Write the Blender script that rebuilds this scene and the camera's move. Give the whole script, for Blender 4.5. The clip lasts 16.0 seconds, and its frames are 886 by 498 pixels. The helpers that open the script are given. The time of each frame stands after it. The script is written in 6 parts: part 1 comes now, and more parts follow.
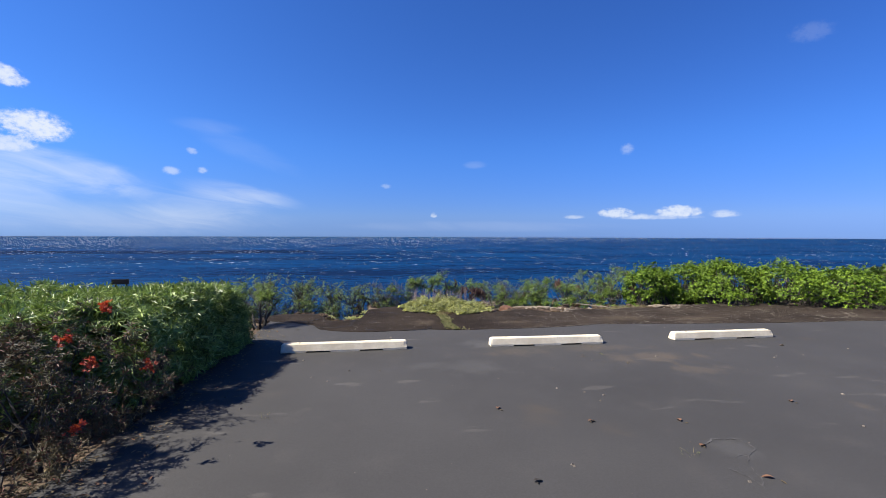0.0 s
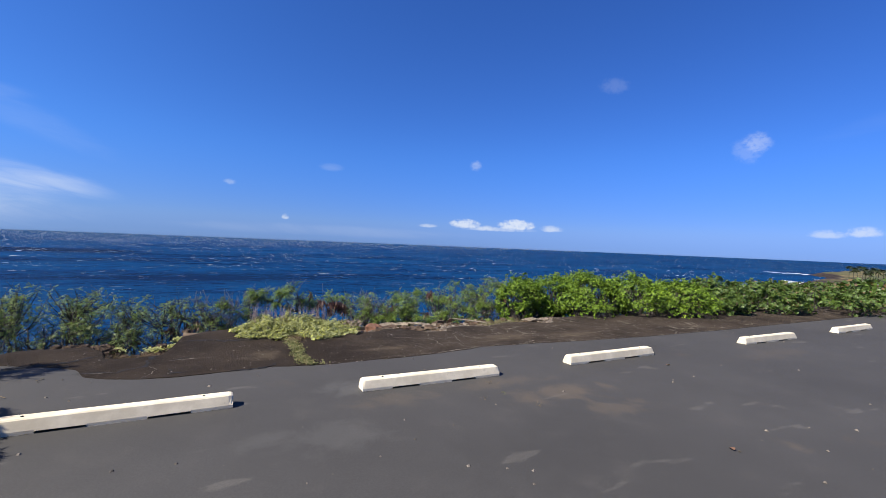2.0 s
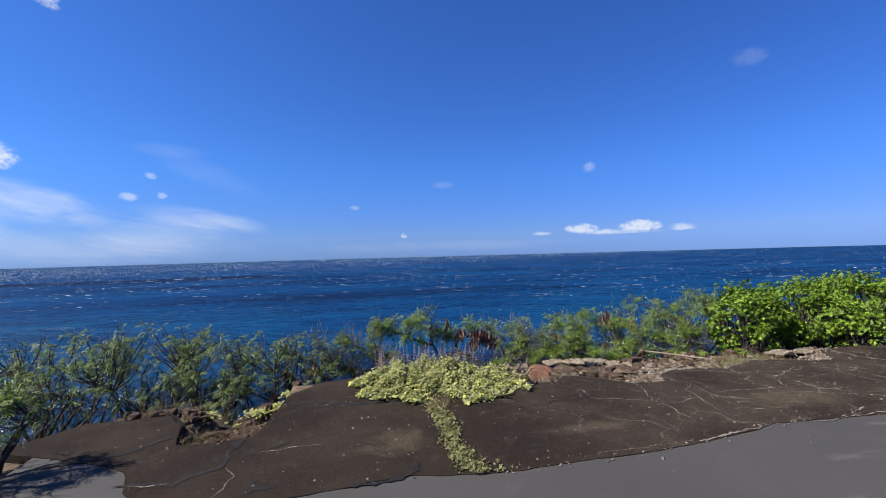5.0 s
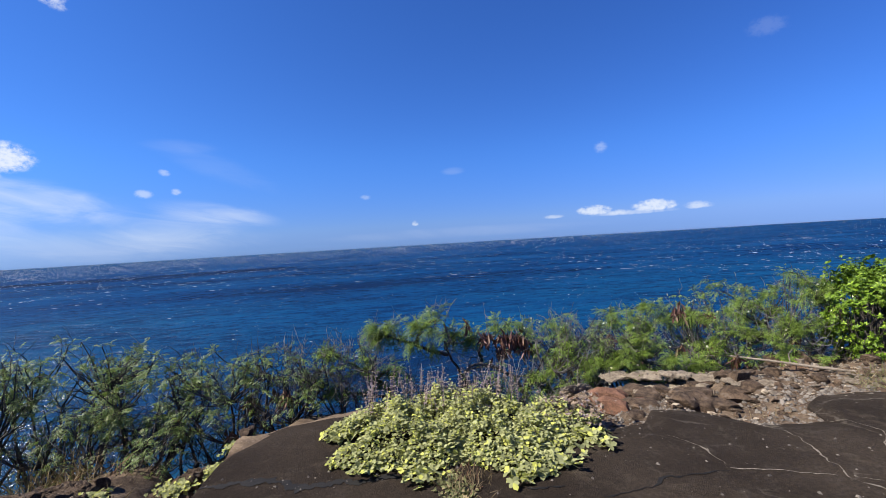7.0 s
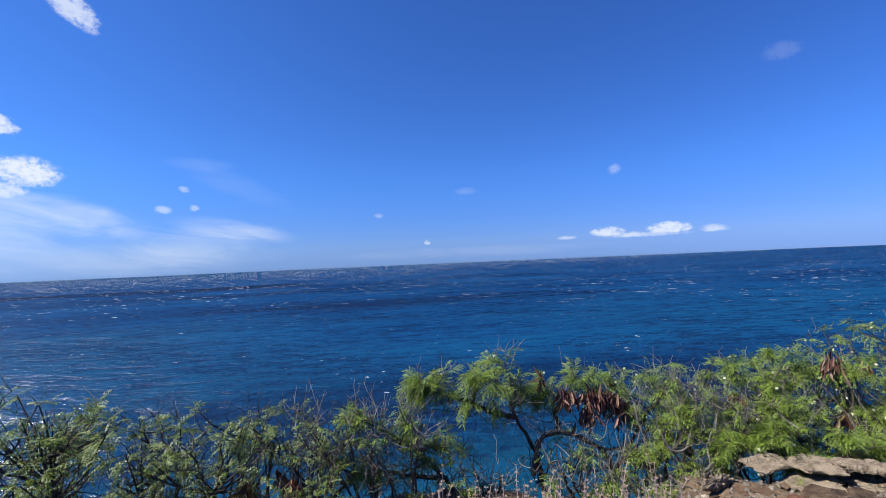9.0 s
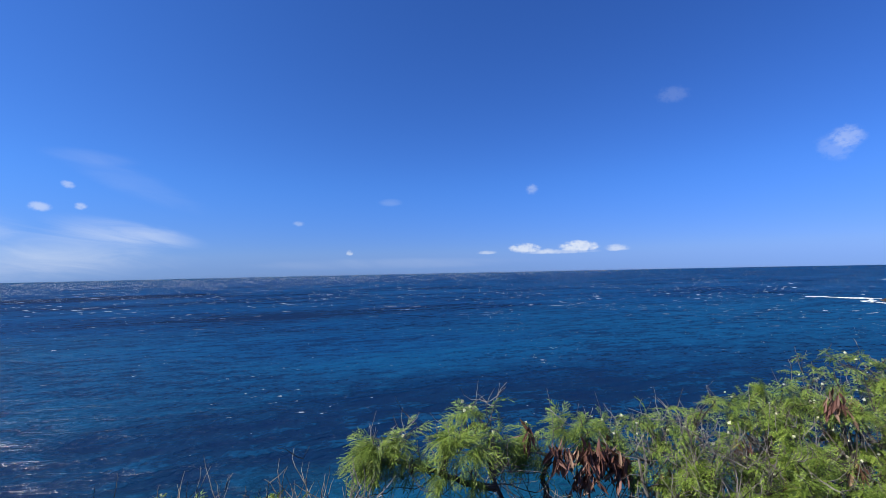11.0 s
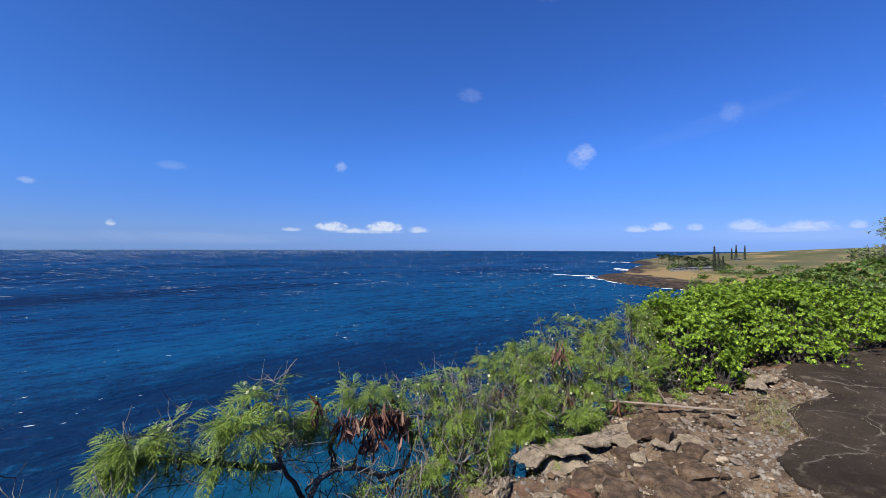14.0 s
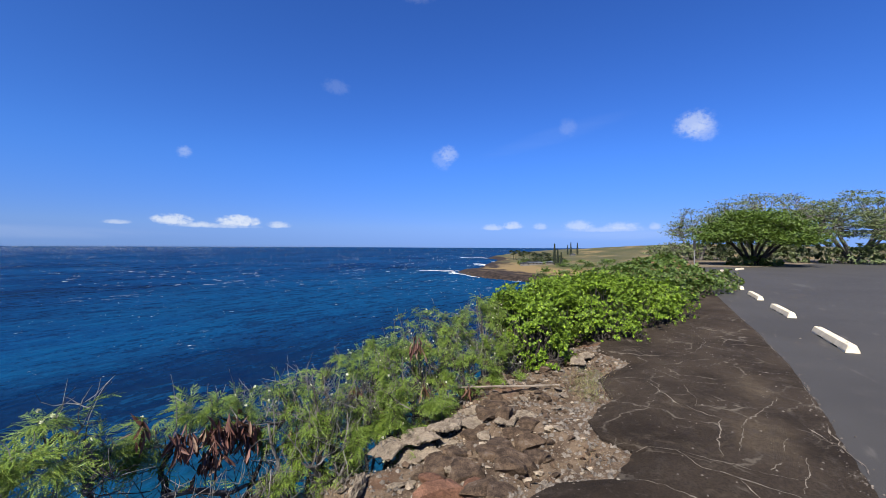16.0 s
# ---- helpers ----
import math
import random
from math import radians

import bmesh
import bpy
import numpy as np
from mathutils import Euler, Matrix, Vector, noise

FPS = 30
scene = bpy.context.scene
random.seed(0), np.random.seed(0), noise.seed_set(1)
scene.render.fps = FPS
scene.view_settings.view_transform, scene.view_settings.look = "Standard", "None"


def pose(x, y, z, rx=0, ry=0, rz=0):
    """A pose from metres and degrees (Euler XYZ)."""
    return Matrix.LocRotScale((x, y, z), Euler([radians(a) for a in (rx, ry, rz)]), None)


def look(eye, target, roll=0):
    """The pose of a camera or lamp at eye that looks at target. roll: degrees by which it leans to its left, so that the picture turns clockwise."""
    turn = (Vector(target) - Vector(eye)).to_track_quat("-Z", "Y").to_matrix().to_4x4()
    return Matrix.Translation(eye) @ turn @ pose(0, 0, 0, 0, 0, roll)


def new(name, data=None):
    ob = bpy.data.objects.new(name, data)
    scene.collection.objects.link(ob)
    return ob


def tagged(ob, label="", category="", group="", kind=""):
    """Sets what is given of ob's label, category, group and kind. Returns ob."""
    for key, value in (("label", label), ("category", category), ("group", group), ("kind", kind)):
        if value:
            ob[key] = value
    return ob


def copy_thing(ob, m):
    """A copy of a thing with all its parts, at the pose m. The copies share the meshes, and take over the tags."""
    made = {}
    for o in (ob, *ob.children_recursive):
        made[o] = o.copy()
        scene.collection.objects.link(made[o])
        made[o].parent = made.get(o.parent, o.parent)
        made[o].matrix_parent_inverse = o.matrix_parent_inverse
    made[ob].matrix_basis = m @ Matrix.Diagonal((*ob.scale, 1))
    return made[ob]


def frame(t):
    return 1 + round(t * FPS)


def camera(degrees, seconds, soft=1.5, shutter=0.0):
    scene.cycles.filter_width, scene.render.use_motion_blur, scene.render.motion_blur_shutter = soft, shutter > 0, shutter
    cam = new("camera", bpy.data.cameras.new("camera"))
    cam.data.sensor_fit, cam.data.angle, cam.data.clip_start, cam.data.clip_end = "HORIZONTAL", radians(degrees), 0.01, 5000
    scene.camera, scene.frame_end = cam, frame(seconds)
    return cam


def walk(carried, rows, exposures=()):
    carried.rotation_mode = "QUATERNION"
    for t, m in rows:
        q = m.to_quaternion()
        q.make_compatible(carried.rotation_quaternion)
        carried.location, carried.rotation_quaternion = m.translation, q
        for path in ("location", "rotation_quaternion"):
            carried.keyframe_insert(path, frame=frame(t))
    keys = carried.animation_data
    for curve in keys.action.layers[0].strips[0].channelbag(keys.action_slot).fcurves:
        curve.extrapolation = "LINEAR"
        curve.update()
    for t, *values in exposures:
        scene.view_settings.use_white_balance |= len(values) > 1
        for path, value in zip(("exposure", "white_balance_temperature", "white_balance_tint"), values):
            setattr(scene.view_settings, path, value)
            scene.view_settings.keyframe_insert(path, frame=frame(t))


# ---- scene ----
cam = camera(92.7, 16.0, soft=0.7)
PATH = [
    (0, (0.187, 0.177, 1.73), (0.439, 2.16, 1.665), 0.2),
    (0.5, (0.219, 0.689, 1.737), (0.663, 2.638, 1.685), 1.1),
    (1, (0.258, 1.086, 1.744), (0.755, 3.023, 1.701), 0.7),
    (1.5, (0.345, 1.531, 1.733), (0.965, 3.432, 1.685), 1.6),
    (2, (0.386, 1.936, 1.699), (1.281, 3.725, 1.676), 2.3),
    (2.5, (0.456, 2.287, 1.722), (1.621, 3.913, 1.701), 2.1),
    (3, (0.558, 2.761, 1.702), (1.715, 4.392, 1.683), 2.2),
    (3.5, (0.544, 3.287, 1.68), (1.557, 5.011, 1.653), 0.7),
    (4, (0.553, 3.746, 1.677), (1.359, 5.577, 1.66), -2.2),
    (4.5, (0.573, 4.257, 1.675), (1.072, 6.194, 1.716), -0.8),
    (4.7, (0.552, 4.454, 1.654), (0.977, 6.408, 1.694), -0.5),
    (6.8, (0.856, 6.505, 1.535), (1.188, 8.476, 1.501), -3.8),
    (7, (0.889, 6.692, 1.527), (1.22, 8.664, 1.493), -3.4),
    (7.5, (0.864, 7.064, 1.58), (1.145, 9.044, 1.545), -3.5),
    (8, (0.737, 7.451, 1.608), (1.013, 9.432, 1.632), -3.0),
    (8.5, (0.648, 7.864, 1.572), (0.92, 9.844, 1.624), -2.6),
    (11, (0.413, 9.372, 1.653), (1.045, 11.266, 1.759), -1.2),
    (11.5, (0.504, 9.577, 1.645), (1.392, 11.367, 1.734), -1.6),
    (12, (0.521, 9.501, 1.65), (1.591, 11.19, 1.716), -0.5),
    (12.5, (0.453, 9.372, 1.644), (1.616, 10.999, 1.685), 0.4),
    (13, (0.452, 9.351, 1.613), (1.71, 10.905, 1.631), 0.6),
    (13.5, (0.454, 9.314, 1.617), (1.781, 10.81, 1.623), 0.7),
    (14, (0.477, 9.296, 1.623), (1.871, 10.731, 1.622), 0.2),
    (14.5, (0.484, 9.265, 1.629), (2.007, 10.561, 1.624), 0.1),
    (15, (0.498, 9.235, 1.629), (2.146, 10.368, 1.622), 0.2),
    (15.5, (0.498, 9.209, 1.633), (2.221, 10.224, 1.621), 0.3),
    (16, (0.497, 9.195, 1.64), (2.264, 10.132, 1.625), 0.3),
]
# the clip's own exposure drifts a little
LIGHTER = [(0, 1.20), (1.5, 1.14), (4.5, 1.15), (7.0, 1.22), (8.5, 1.25), (11.0, 1.13), (12.5, 1.12), (16.0, 1.15)]
walk(cam, [(t, look(eye, target, roll)) for t, eye, target, roll in PATH], LIGHTER)

# ---- light ----
SUN_EL, SUN_AZ = 46.0, -92.0          # degrees; azimuth from +y towards +x
sx, sy = math.sin(radians(SUN_AZ)) * math.cos(radians(SUN_EL)), math.cos(radians(SUN_AZ)) * math.cos(radians(SUN_EL))
sun = new("sun", bpy.data.lights.new("sun", "SUN"))
sun.data.energy, sun.data.angle, sun.data.color = 5.0, radians(0.53), (1.0, 0.94, 0.84)
sun.matrix_world = look((sx * 50, sy * 50, math.sin(radians(SUN_EL)) * 50), (0, 0, 0))


class Nodes:
    """A small wrapper to write node trees in few lines."""

    def __init__(self, tree):
        self.t = tree
        tree.nodes.clear()

    def add(self, kind):
        return self.t.nodes.new(kind)

    def put(self, socket, value):
        if isinstance(value, bpy.types.NodeSocket):
            self.t.links.new(value, socket)
        elif isinstance(value, (tuple, list)) and len(value) == 3 and socket.type == "RGBA":
            socket.default_value = (*value, 1)
        else:
            socket.default_value = value

    def math(self, op, a, b=0.0, c=0.0, clamp=False):
        n = self.add("ShaderNodeMath")
        n.operation, n.use_clamp = op, clamp
        for s, v in zip(n.inputs, (a, b, c)):
            self.put(s, v)
        return n.outputs[0]

    def vmath(self, op, a, b=(0, 0, 0)):
        n = self.add("ShaderNodeVectorMath")
        n.operation = op
        self.put(n.inputs[0], a), self.put(n.inputs[1], b)
        return n.outputs["Value"] if op in ("DOT_PRODUCT", "LENGTH", "DISTANCE") else n.outputs["Vector"]

    def mix(self, f, a, b):
        n = self.add("ShaderNodeMix")
        n.data_type = "RGBA"
        self.put(n.inputs["Factor"], f), self.put(n.inputs[6], a), self.put(n.inputs[7], b)
        return n.outputs[2]

    def noise(self, vec, scale, detail=4.0, rough=0.55, distort=0.0):
        n = self.add("ShaderNodeTexNoise")
        self.put(n.inputs["Vector"], vec)
        for k, v in (("Scale", scale), ("Detail", detail), ("Roughness", rough), ("Distortion", distort)):
            n.inputs[k].default_value = v
        return n.outputs["Fac"]

    def ramp(self, f, lo, hi, smooth=True):
        n = self.add("ShaderNodeMapRange")
        n.interpolation_type = "SMOOTHSTEP" if smooth else "LINEAR"
        for k, v in (("Value", f), ("From Min", lo), ("From Max", hi)):
            self.put(n.inputs[k], v)
        return n.outputs[0]

    def scaled(self, vec, xyz, turn=0.0):
        n = self.add("ShaderNodeMapping")
        self.put(n.inputs["Vector"], vec)
        n.inputs["Scale"].default_value, n.inputs["Rotation"].default_value = xyz, (0, 0, radians(turn))
        return n.outputs[0]

    def bump(self, height, strength, distance):
        n = self.add("ShaderNodeBump")
        self.put(n.inputs["Height"], height)
        n.inputs["Strength"].default_value, n.inputs["Distance"].default_value = strength, distance
        return n.outputs[0]

    def shader(self, color, rough=0.8, normal=None, spec=0.5, metal=0.0):
        n = self.add("ShaderNodeBsdfPrincipled")
        self.put(n.inputs["Base Color"], color), self.put(n.inputs["Roughness"], rough)
        self.put(n.inputs["Specular IOR Level"], spec), self.put(n.inputs["Metallic"], metal)
        if normal:
            self.put(n.inputs["Normal"], normal)
        return n.outputs[0]


# ---- sky, with the few clouds that hang in it: azimuth, elevation, half width, half height (degrees), density, tilt ----
PUFFS = [
    (-36.6, 10.4, 3.2, 1.75, 1.0, -4), (-38.6, 8.5, 2.6, 0.9, 0.75, 0), (-38.6, 14.6, 2.0, 1.1, 0.95, -14), (-33.0, 26.2, 3.1, 1.5, 0.75, -38),
    (-23.3, 9.6, 0.75, 0.5, 0.4, -15), (-25.4, 7.2, 1.15, 0.65, 0.5, 0), (-22.3, 7.5, 0.7, 0.5, 0.5, 0), (6.0, 2.6, 0.62, 0.66, 0.6, 0), (-0.4, 6.5, 0.9, 0.45, 0.26, 0),
    (24.4, 2.35, 1.7, 0.45, 0.5, 0), (29.4, 2.7, 2.5, 1.0, 0.85, 0), (32.2, 2.3, 1.7, 0.6, 0.55, 0), (33.8, 2.2, 6.2, 0.55, 0.45, 0), (36.2, 2.75, 3.0, 1.1, 0.9, 0), (40.8, 2.4, 1.9, 0.75, 0.65, 0),
    (30.6, 10.6, 1.0, 0.9, 0.3, 0), (47.8, 19.9, 2.2, 1.2, 0.09, -8), (62.8, 12.3, 1.7, 1.4, 0.32, -20), (61.8, 11.4, 2.0, 1.5, 0.16, -40), (78.4, 15.1, 1.5, 1.5, 0.1, 0), (58.5, 30.6, 2.8, 1.3, 0.09, 0),
]
PUFFS += [
    (68.8, 2.4, 2.0, 0.75, 0.5, 0), (71.4, 2.6, 1.8, 0.9, 0.62, 0), (75.0, 2.5, 1.2, 0.8, 0.4, 0), (79.8, 2.6, 2.5, 1.05, 0.5, 0), (83.0, 2.1, 6.0, 0.6, 0.3, 0), (85.1, 2.5, 2.9, 0.9, 0.46, 0), (88.7, 2.4, 0.9, 0.8, 0.4, 0),
    (92.6, 14.1, 2.6, 1.9, 0.5, 12), (93.6, 13.2, 2.0, 1.6, 0.3, 0),
]
WISPS = [
    (-36.0, 6.4, 12.5, 2.8, 0.55, -9), (-41.0, 4.2, 9.0, 2.6, 0.4, -4), (-18.2, 4.9, 8.6, 1.8, 0.34, -9), (-22.0, 3.2, 9.5, 3.0, 0.3, 8), (-17.6, 10.2, 8.5, 2.0, 0.07, -20),
    (-21.5, 12.6, 5.0, 1.0, 0.08, 0), (-30.0, 1.6, 22.0, 2.4, 0.26, 0), (12.0, 1.2, 24.0, 1.0, 0.12, 0), (11.5, 9.4, 2.0, 0.7, 0.14, 0), (76.0, 14.0, 12.0, 1.4, 0.03, 14), (84.0, 1.7, 16.0, 1.2, 0.14, 0),
]
world = bpy.data.worlds.new("world")
scene.world = world
world.use_nodes = True
w = Nodes(world.node_tree)
sky = w.add("ShaderNodeTexSky")
sky.sky_type, sky.sun_disc, sky.sun_elevation, sky.sun_rotation = "NISHITA", False, radians(SUN_EL), radians(SUN_AZ)
sky.altitude, sky.air_density, sky.dust_density, sky.ozone_density = 200.0, 1.0, 0.0, 2.0
way = w.add("ShaderNodeTexCoord").outputs["Generated"]
billow = w.math("SUBTRACT", w.noise(w.scaled(way, (1, 1, 1.3)), 85.0, 7.0, 0.6, 0.1), 0.5)
a = radians(-25.0)
streak = w.add("ShaderNodeCombineXYZ")
w.put(streak.inputs[0], w.math("MULTIPLY", w.vmath("DOT_PRODUCT", way, (math.cos(a), -math.sin(a), 0)), 7.0))
w.put(streak.inputs[1], w.math("MULTIPLY", w.vmath("DOT_PRODUCT", way, (0.16 * math.cos(a), -0.16 * math.sin(a), 1.0)), 30.0))
streak = w.math("SUBTRACT", w.noise(streak.outputs[0], 1.0, 6.0, 0.58, 0.9), 0.5)
total = 0.0
for cloud, (az, el, rx, ry, dense, tilt) in [(c, c) for c in PUFFS] + [(None, c) for c in WISPS]:
    a, e, q = radians(az), radians(el), radians(tilt)
    c = Vector((math.sin(a) * math.cos(e), math.cos(a) * math.cos(e), math.sin(e)))
    r = Vector((math.cos(a), -math.sin(a), 0))
    u = r.cross(c)
    r, u = r * math.cos(q) + u * math.sin(q), u * math.cos(q) - r * math.sin(q)
    off = w.vmath("SUBTRACT", way, tuple(c))
    du = w.math("DIVIDE", w.vmath("DOT_PRODUCT", off, tuple(r)), math.sin(radians(rx)))
    dv = w.math("DIVIDE", w.vmath("DOT_PRODUCT", off, tuple(u)), math.sin(radians(ry)))
    if cloud and el < 4:
        dv = w.math("MAXIMUM", dv, w.math("MULTIPLY", dv, -1.9))
    d2 = w.math("ADD", w.math("MULTIPLY", du, du), w.math("MULTIPLY", dv, dv))
    ahead = w.math("GREATER_THAN", w.vmath("DOT_PRODUCT", way, tuple(c)), 0.5)
    body = w.math("SUBTRACT", 1.0, d2, clamp=True)
    if cloud:
        ragged = w.ramp(w.math("ADD", w.math("MULTIPLY", body, 1.2), w.math("MULTIPLY", billow, 2.5)), 0.05, 1.25)
        ragged = w.math("MULTIPLY", ragged, w.ramp(body, 0.0, 0.5 if dense > 0.7 else 1.0))
    else:
        ragged = w.ramp(w.math("ADD", w.math("MULTIPLY", body, 0.8), w.math("MULTIPLY", streak, 1.5)), 0.0, 1.2)
        ragged = w.math("MULTIPLY", ragged, w.ramp(body, 0.0, 0.8))
    ragged = w.math("MULTIPLY", w.math("MULTIPLY", ragged, dense), ahead)
    total = w.math("SUBTRACT", w.math("ADD", total, ragged), w.math("MULTIPLY", total, ragged))
SKY = 0.053
rise = w.add("ShaderNodeSeparateXYZ")
w.put(rise.inputs[0], way)
hue = w.mix(w.ramp(rise.outputs[2], 0.0, 0.22), (0.289, 0.448, 1.05), (0.298, 0.636, 1.35))
hue = w.mix(w.ramp(rise.outputs[2], -0.005, 0.05), (0.19, 0.38, 1.14), hue)
# a little haze on the sunward side
side = w.ramp(w.vmath("DOT_PRODUCT", way, (math.sin(radians(SUN_AZ)), math.cos(radians(SUN_AZ)), 0)), -1.0, 0.75, False)
hue = w.vmath("MULTIPLY", hue, w.mix(side, (0.88, 0.88, 0.93), (1.1, 1.06, 0.98)))
tint = w.mix(1.0, sky.outputs[0], hue)
tint.node.blend_type = "MULTIPLY"
both = w.mix(total, tint, (6.4, 7.0, 8.1))
back = w.add("ShaderNodeBackground")
w.put(back.inputs["Color"], both)
back.inputs["Strength"].default_value = SKY
w.put(w.add("ShaderNodeOutputWorld").inputs[0], back.outputs[0])


# ---- materials ----
def material(name):
    m = bpy.data.materials.new(name)
    m.use_nodes = True
    return m, Nodes(m.node_tree)


def finish(m, n, shader):
    n.put(n.add("ShaderNodeOutputMaterial").inputs[0], shader)
    return m


def mottled(name, dark, light, scale, fine, rough=0.85, bump=0.3, depth=0.01, spec=0.3, third=None, third_scale=1.0, third_at=0.6):
    """Two scales of colour noise, a fine relief, and an optional third colour in patches."""
    m, n = material(name)
    p = n.add("ShaderNodeTexCoord").outputs["Object"]
    big, small = n.noise(p, scale, 5.0), n.noise(p, fine, 3.0, 0.7)
    f = n.ramp(n.math("ADD", n.math("MULTIPLY", big, 0.6), n.math("MULTIPLY", small, 0.4)), 0.36, 0.64)
    col = n.mix(f, dark, light)
    if third:
        col = n.mix(n.ramp(n.noise(p, third_scale, 6.0, 0.6, 0.3), third_at, third_at + 0.12), col, third)
    return finish(m, n, n.shader(col, rough, n.bump(n.math("ADD", small, big), bump, depth), spec))


def leafy(name, dark, light, odd=None, odd_share=0.05, rough=0.45, shine=0.35, spec=0.4, solo=False):
    """Leaves: a colour for each leaf, light that shines through."""
    m, n = material(name)
    rnd = n.add("ShaderNodeObjectInfo").outputs["Random"] if solo else n.add("ShaderNodeNewGeometry").outputs["Random Per Island"]
    p = n.add("ShaderNodeTexCoord").outputs["Object"]
    f = n.math("ADD", n.math("MULTIPLY", rnd, 0.65), n.math("MULTIPLY", n.noise(p, 2.2, 3.0), 0.45), clamp=True)
    f = n.math("POWER", f, 1.35)
    col = n.mix(f, tuple(c * 0.7 for c in dark), light)
    if odd:
        col = n.mix(n.math("GREATER_THAN", n.math("FRACT", n.math("MULTIPLY", rnd, 37.7)), 1 - odd_share), col, odd)
    leaf, glow = n.shader(col, rough, None, spec), n.add("ShaderNodeBsdfTranslucent")
    n.put(glow.inputs[0], n.mix(0.5, col, (light[0] * 1.1, light[1] * 1.15, light[2] * 0.6)))
    both = n.add("ShaderNodeMixShader")
    both.inputs[0].default_value = shine
    n.put(both.inputs[1], leaf), n.put(both.inputs[2], glow.outputs[0])
    return finish(m, n, both.outputs[0])


TAN, PALE_SCUFF, OILY = (0.0988, 0.076, 0.0532), (0.0988, 0.09728, 0.09272), (0.0228, 0.02128, 0.02052)
STAINS = [(3.95, 5.75, 0.75, 0.28, 0.8, TAN), (4.25, 5.15, 0.5, 0.2, 0.6, TAN), (3.5, 6.3, 1.0, 0.2, 0.5, TAN), (1.7, 6.75, 0.5, 0.3, 0.55, PALE_SCUFF), (2.0, 6.2, 0.6, 0.22, 0.45, TAN),
          (3.0, 3.25, 0.2, 0.2, 0.35, PALE_SCUFF), (1.2, 5.6, 0.7, 0.3, 0.35, PALE_SCUFF), (6.5, 4.6, 1.2, 0.5, 0.4, OILY), (2.6, 4.7, 0.9, 0.5, 0.35, OILY), (5.0, 3.9, 0.16, 0.2, 0.7, TAN), (9.0, 6.0, 1.2, 0.3, 0.35, TAN),
          (24.0, 4.0, 1.6, 0.25, 0.6, PALE_SCUFF), (25.5, -0.6, 2.2, 0.35, 0.7, PALE_SCUFF), (15.0, 1.2, 1.0, 0.3, 0.5, PALE_SCUFF), (31.0, -4.0, 2.5, 0.4, 0.6, PALE_SCUFF), (12.5, 4.4, 0.8, 0.25, 0.4, PALE_SCUFF)]


def asphalt_new():
    m, n = material("grey_asphalt")
    p = n.add("ShaderNodeTexCoord").outputs["Object"]
    grain, mid, big = n.noise(p, 160.0, 2.0, 0.7), n.noise(p, 2.3, 6.0, 0.6), n.noise(p, 0.35, 5.0, 0.6)
    col = n.mix(n.ramp(big, 0.3, 0.7), (0.0365, 0.0346, 0.0332), (0.0478, 0.0455, 0.0438))
    col = n.mix(n.math("MULTIPLY", n.ramp(mid, 0.52, 0.75), 0.5), col, (0.058, 0.053, 0.0495))
    spots = n.ramp(n.noise(n.scaled(p, (0.5, 1.6, 1)), 1.9, 3.0, 0.5, 0.2), 0.645, 0.70)
    col = n.mix(n.math("MULTIPLY", spots, 0.5), col, (0.0912, 0.08436, 0.076))
    stain = n.ramp(n.noise(p, 0.8, 4.0, 0.55, 0.6), 0.62, 0.74)
    col = n.mix(n.math("MULTIPLY", stain, 0.6), col, (0.06361, 0.05089, 0.03864))
    col = n.mix(n.math("MULTIPLY", n.ramp(grain, 0.62, 0.8), 0.5), col, (0.0801, 0.07775, 0.07539))
    stones = n.noise(p, 55.0, 3.0, 0.8)
    col = n.mix(n.math("MULTIPLY", n.ramp(stones, 0.58, 0.42), 0.25), col, (0.01824, 0.01672, 0.0152))
    col = n.mix(n.math("MULTIPLY", n.ramp(stones, 0.63, 0.76), 0.3), col, (0.0988, 0.095, 0.0912))
    # old spills and scuffs: x, y, half lengths, strength, colour
    cloud = n.noise(p, 2.6, 5.0, 0.65, 0.8)
    for x, y, rx, ry, much, tone in STAINS:
        d = n.vmath("LENGTH", n.vmath("MULTIPLY", n.vmath("SUBTRACT", p, (x, y, 0)), (1 / rx, 1 / ry, 0)))
        spill = n.ramp(n.math("ADD", d, n.math("MULTIPLY", n.math("SUBTRACT", cloud, 0.5), 3.2)), 1.1, 0.25)
        col = n.mix(n.math("MULTIPLY", spill, much * 0.5), col, tone)
    return finish(m, n, n.shader(col, 0.82, n.bump(n.math("ADD", grain, n.math("MULTIPLY", mid, 0.6)), 0.35, 0.006), 0.3))


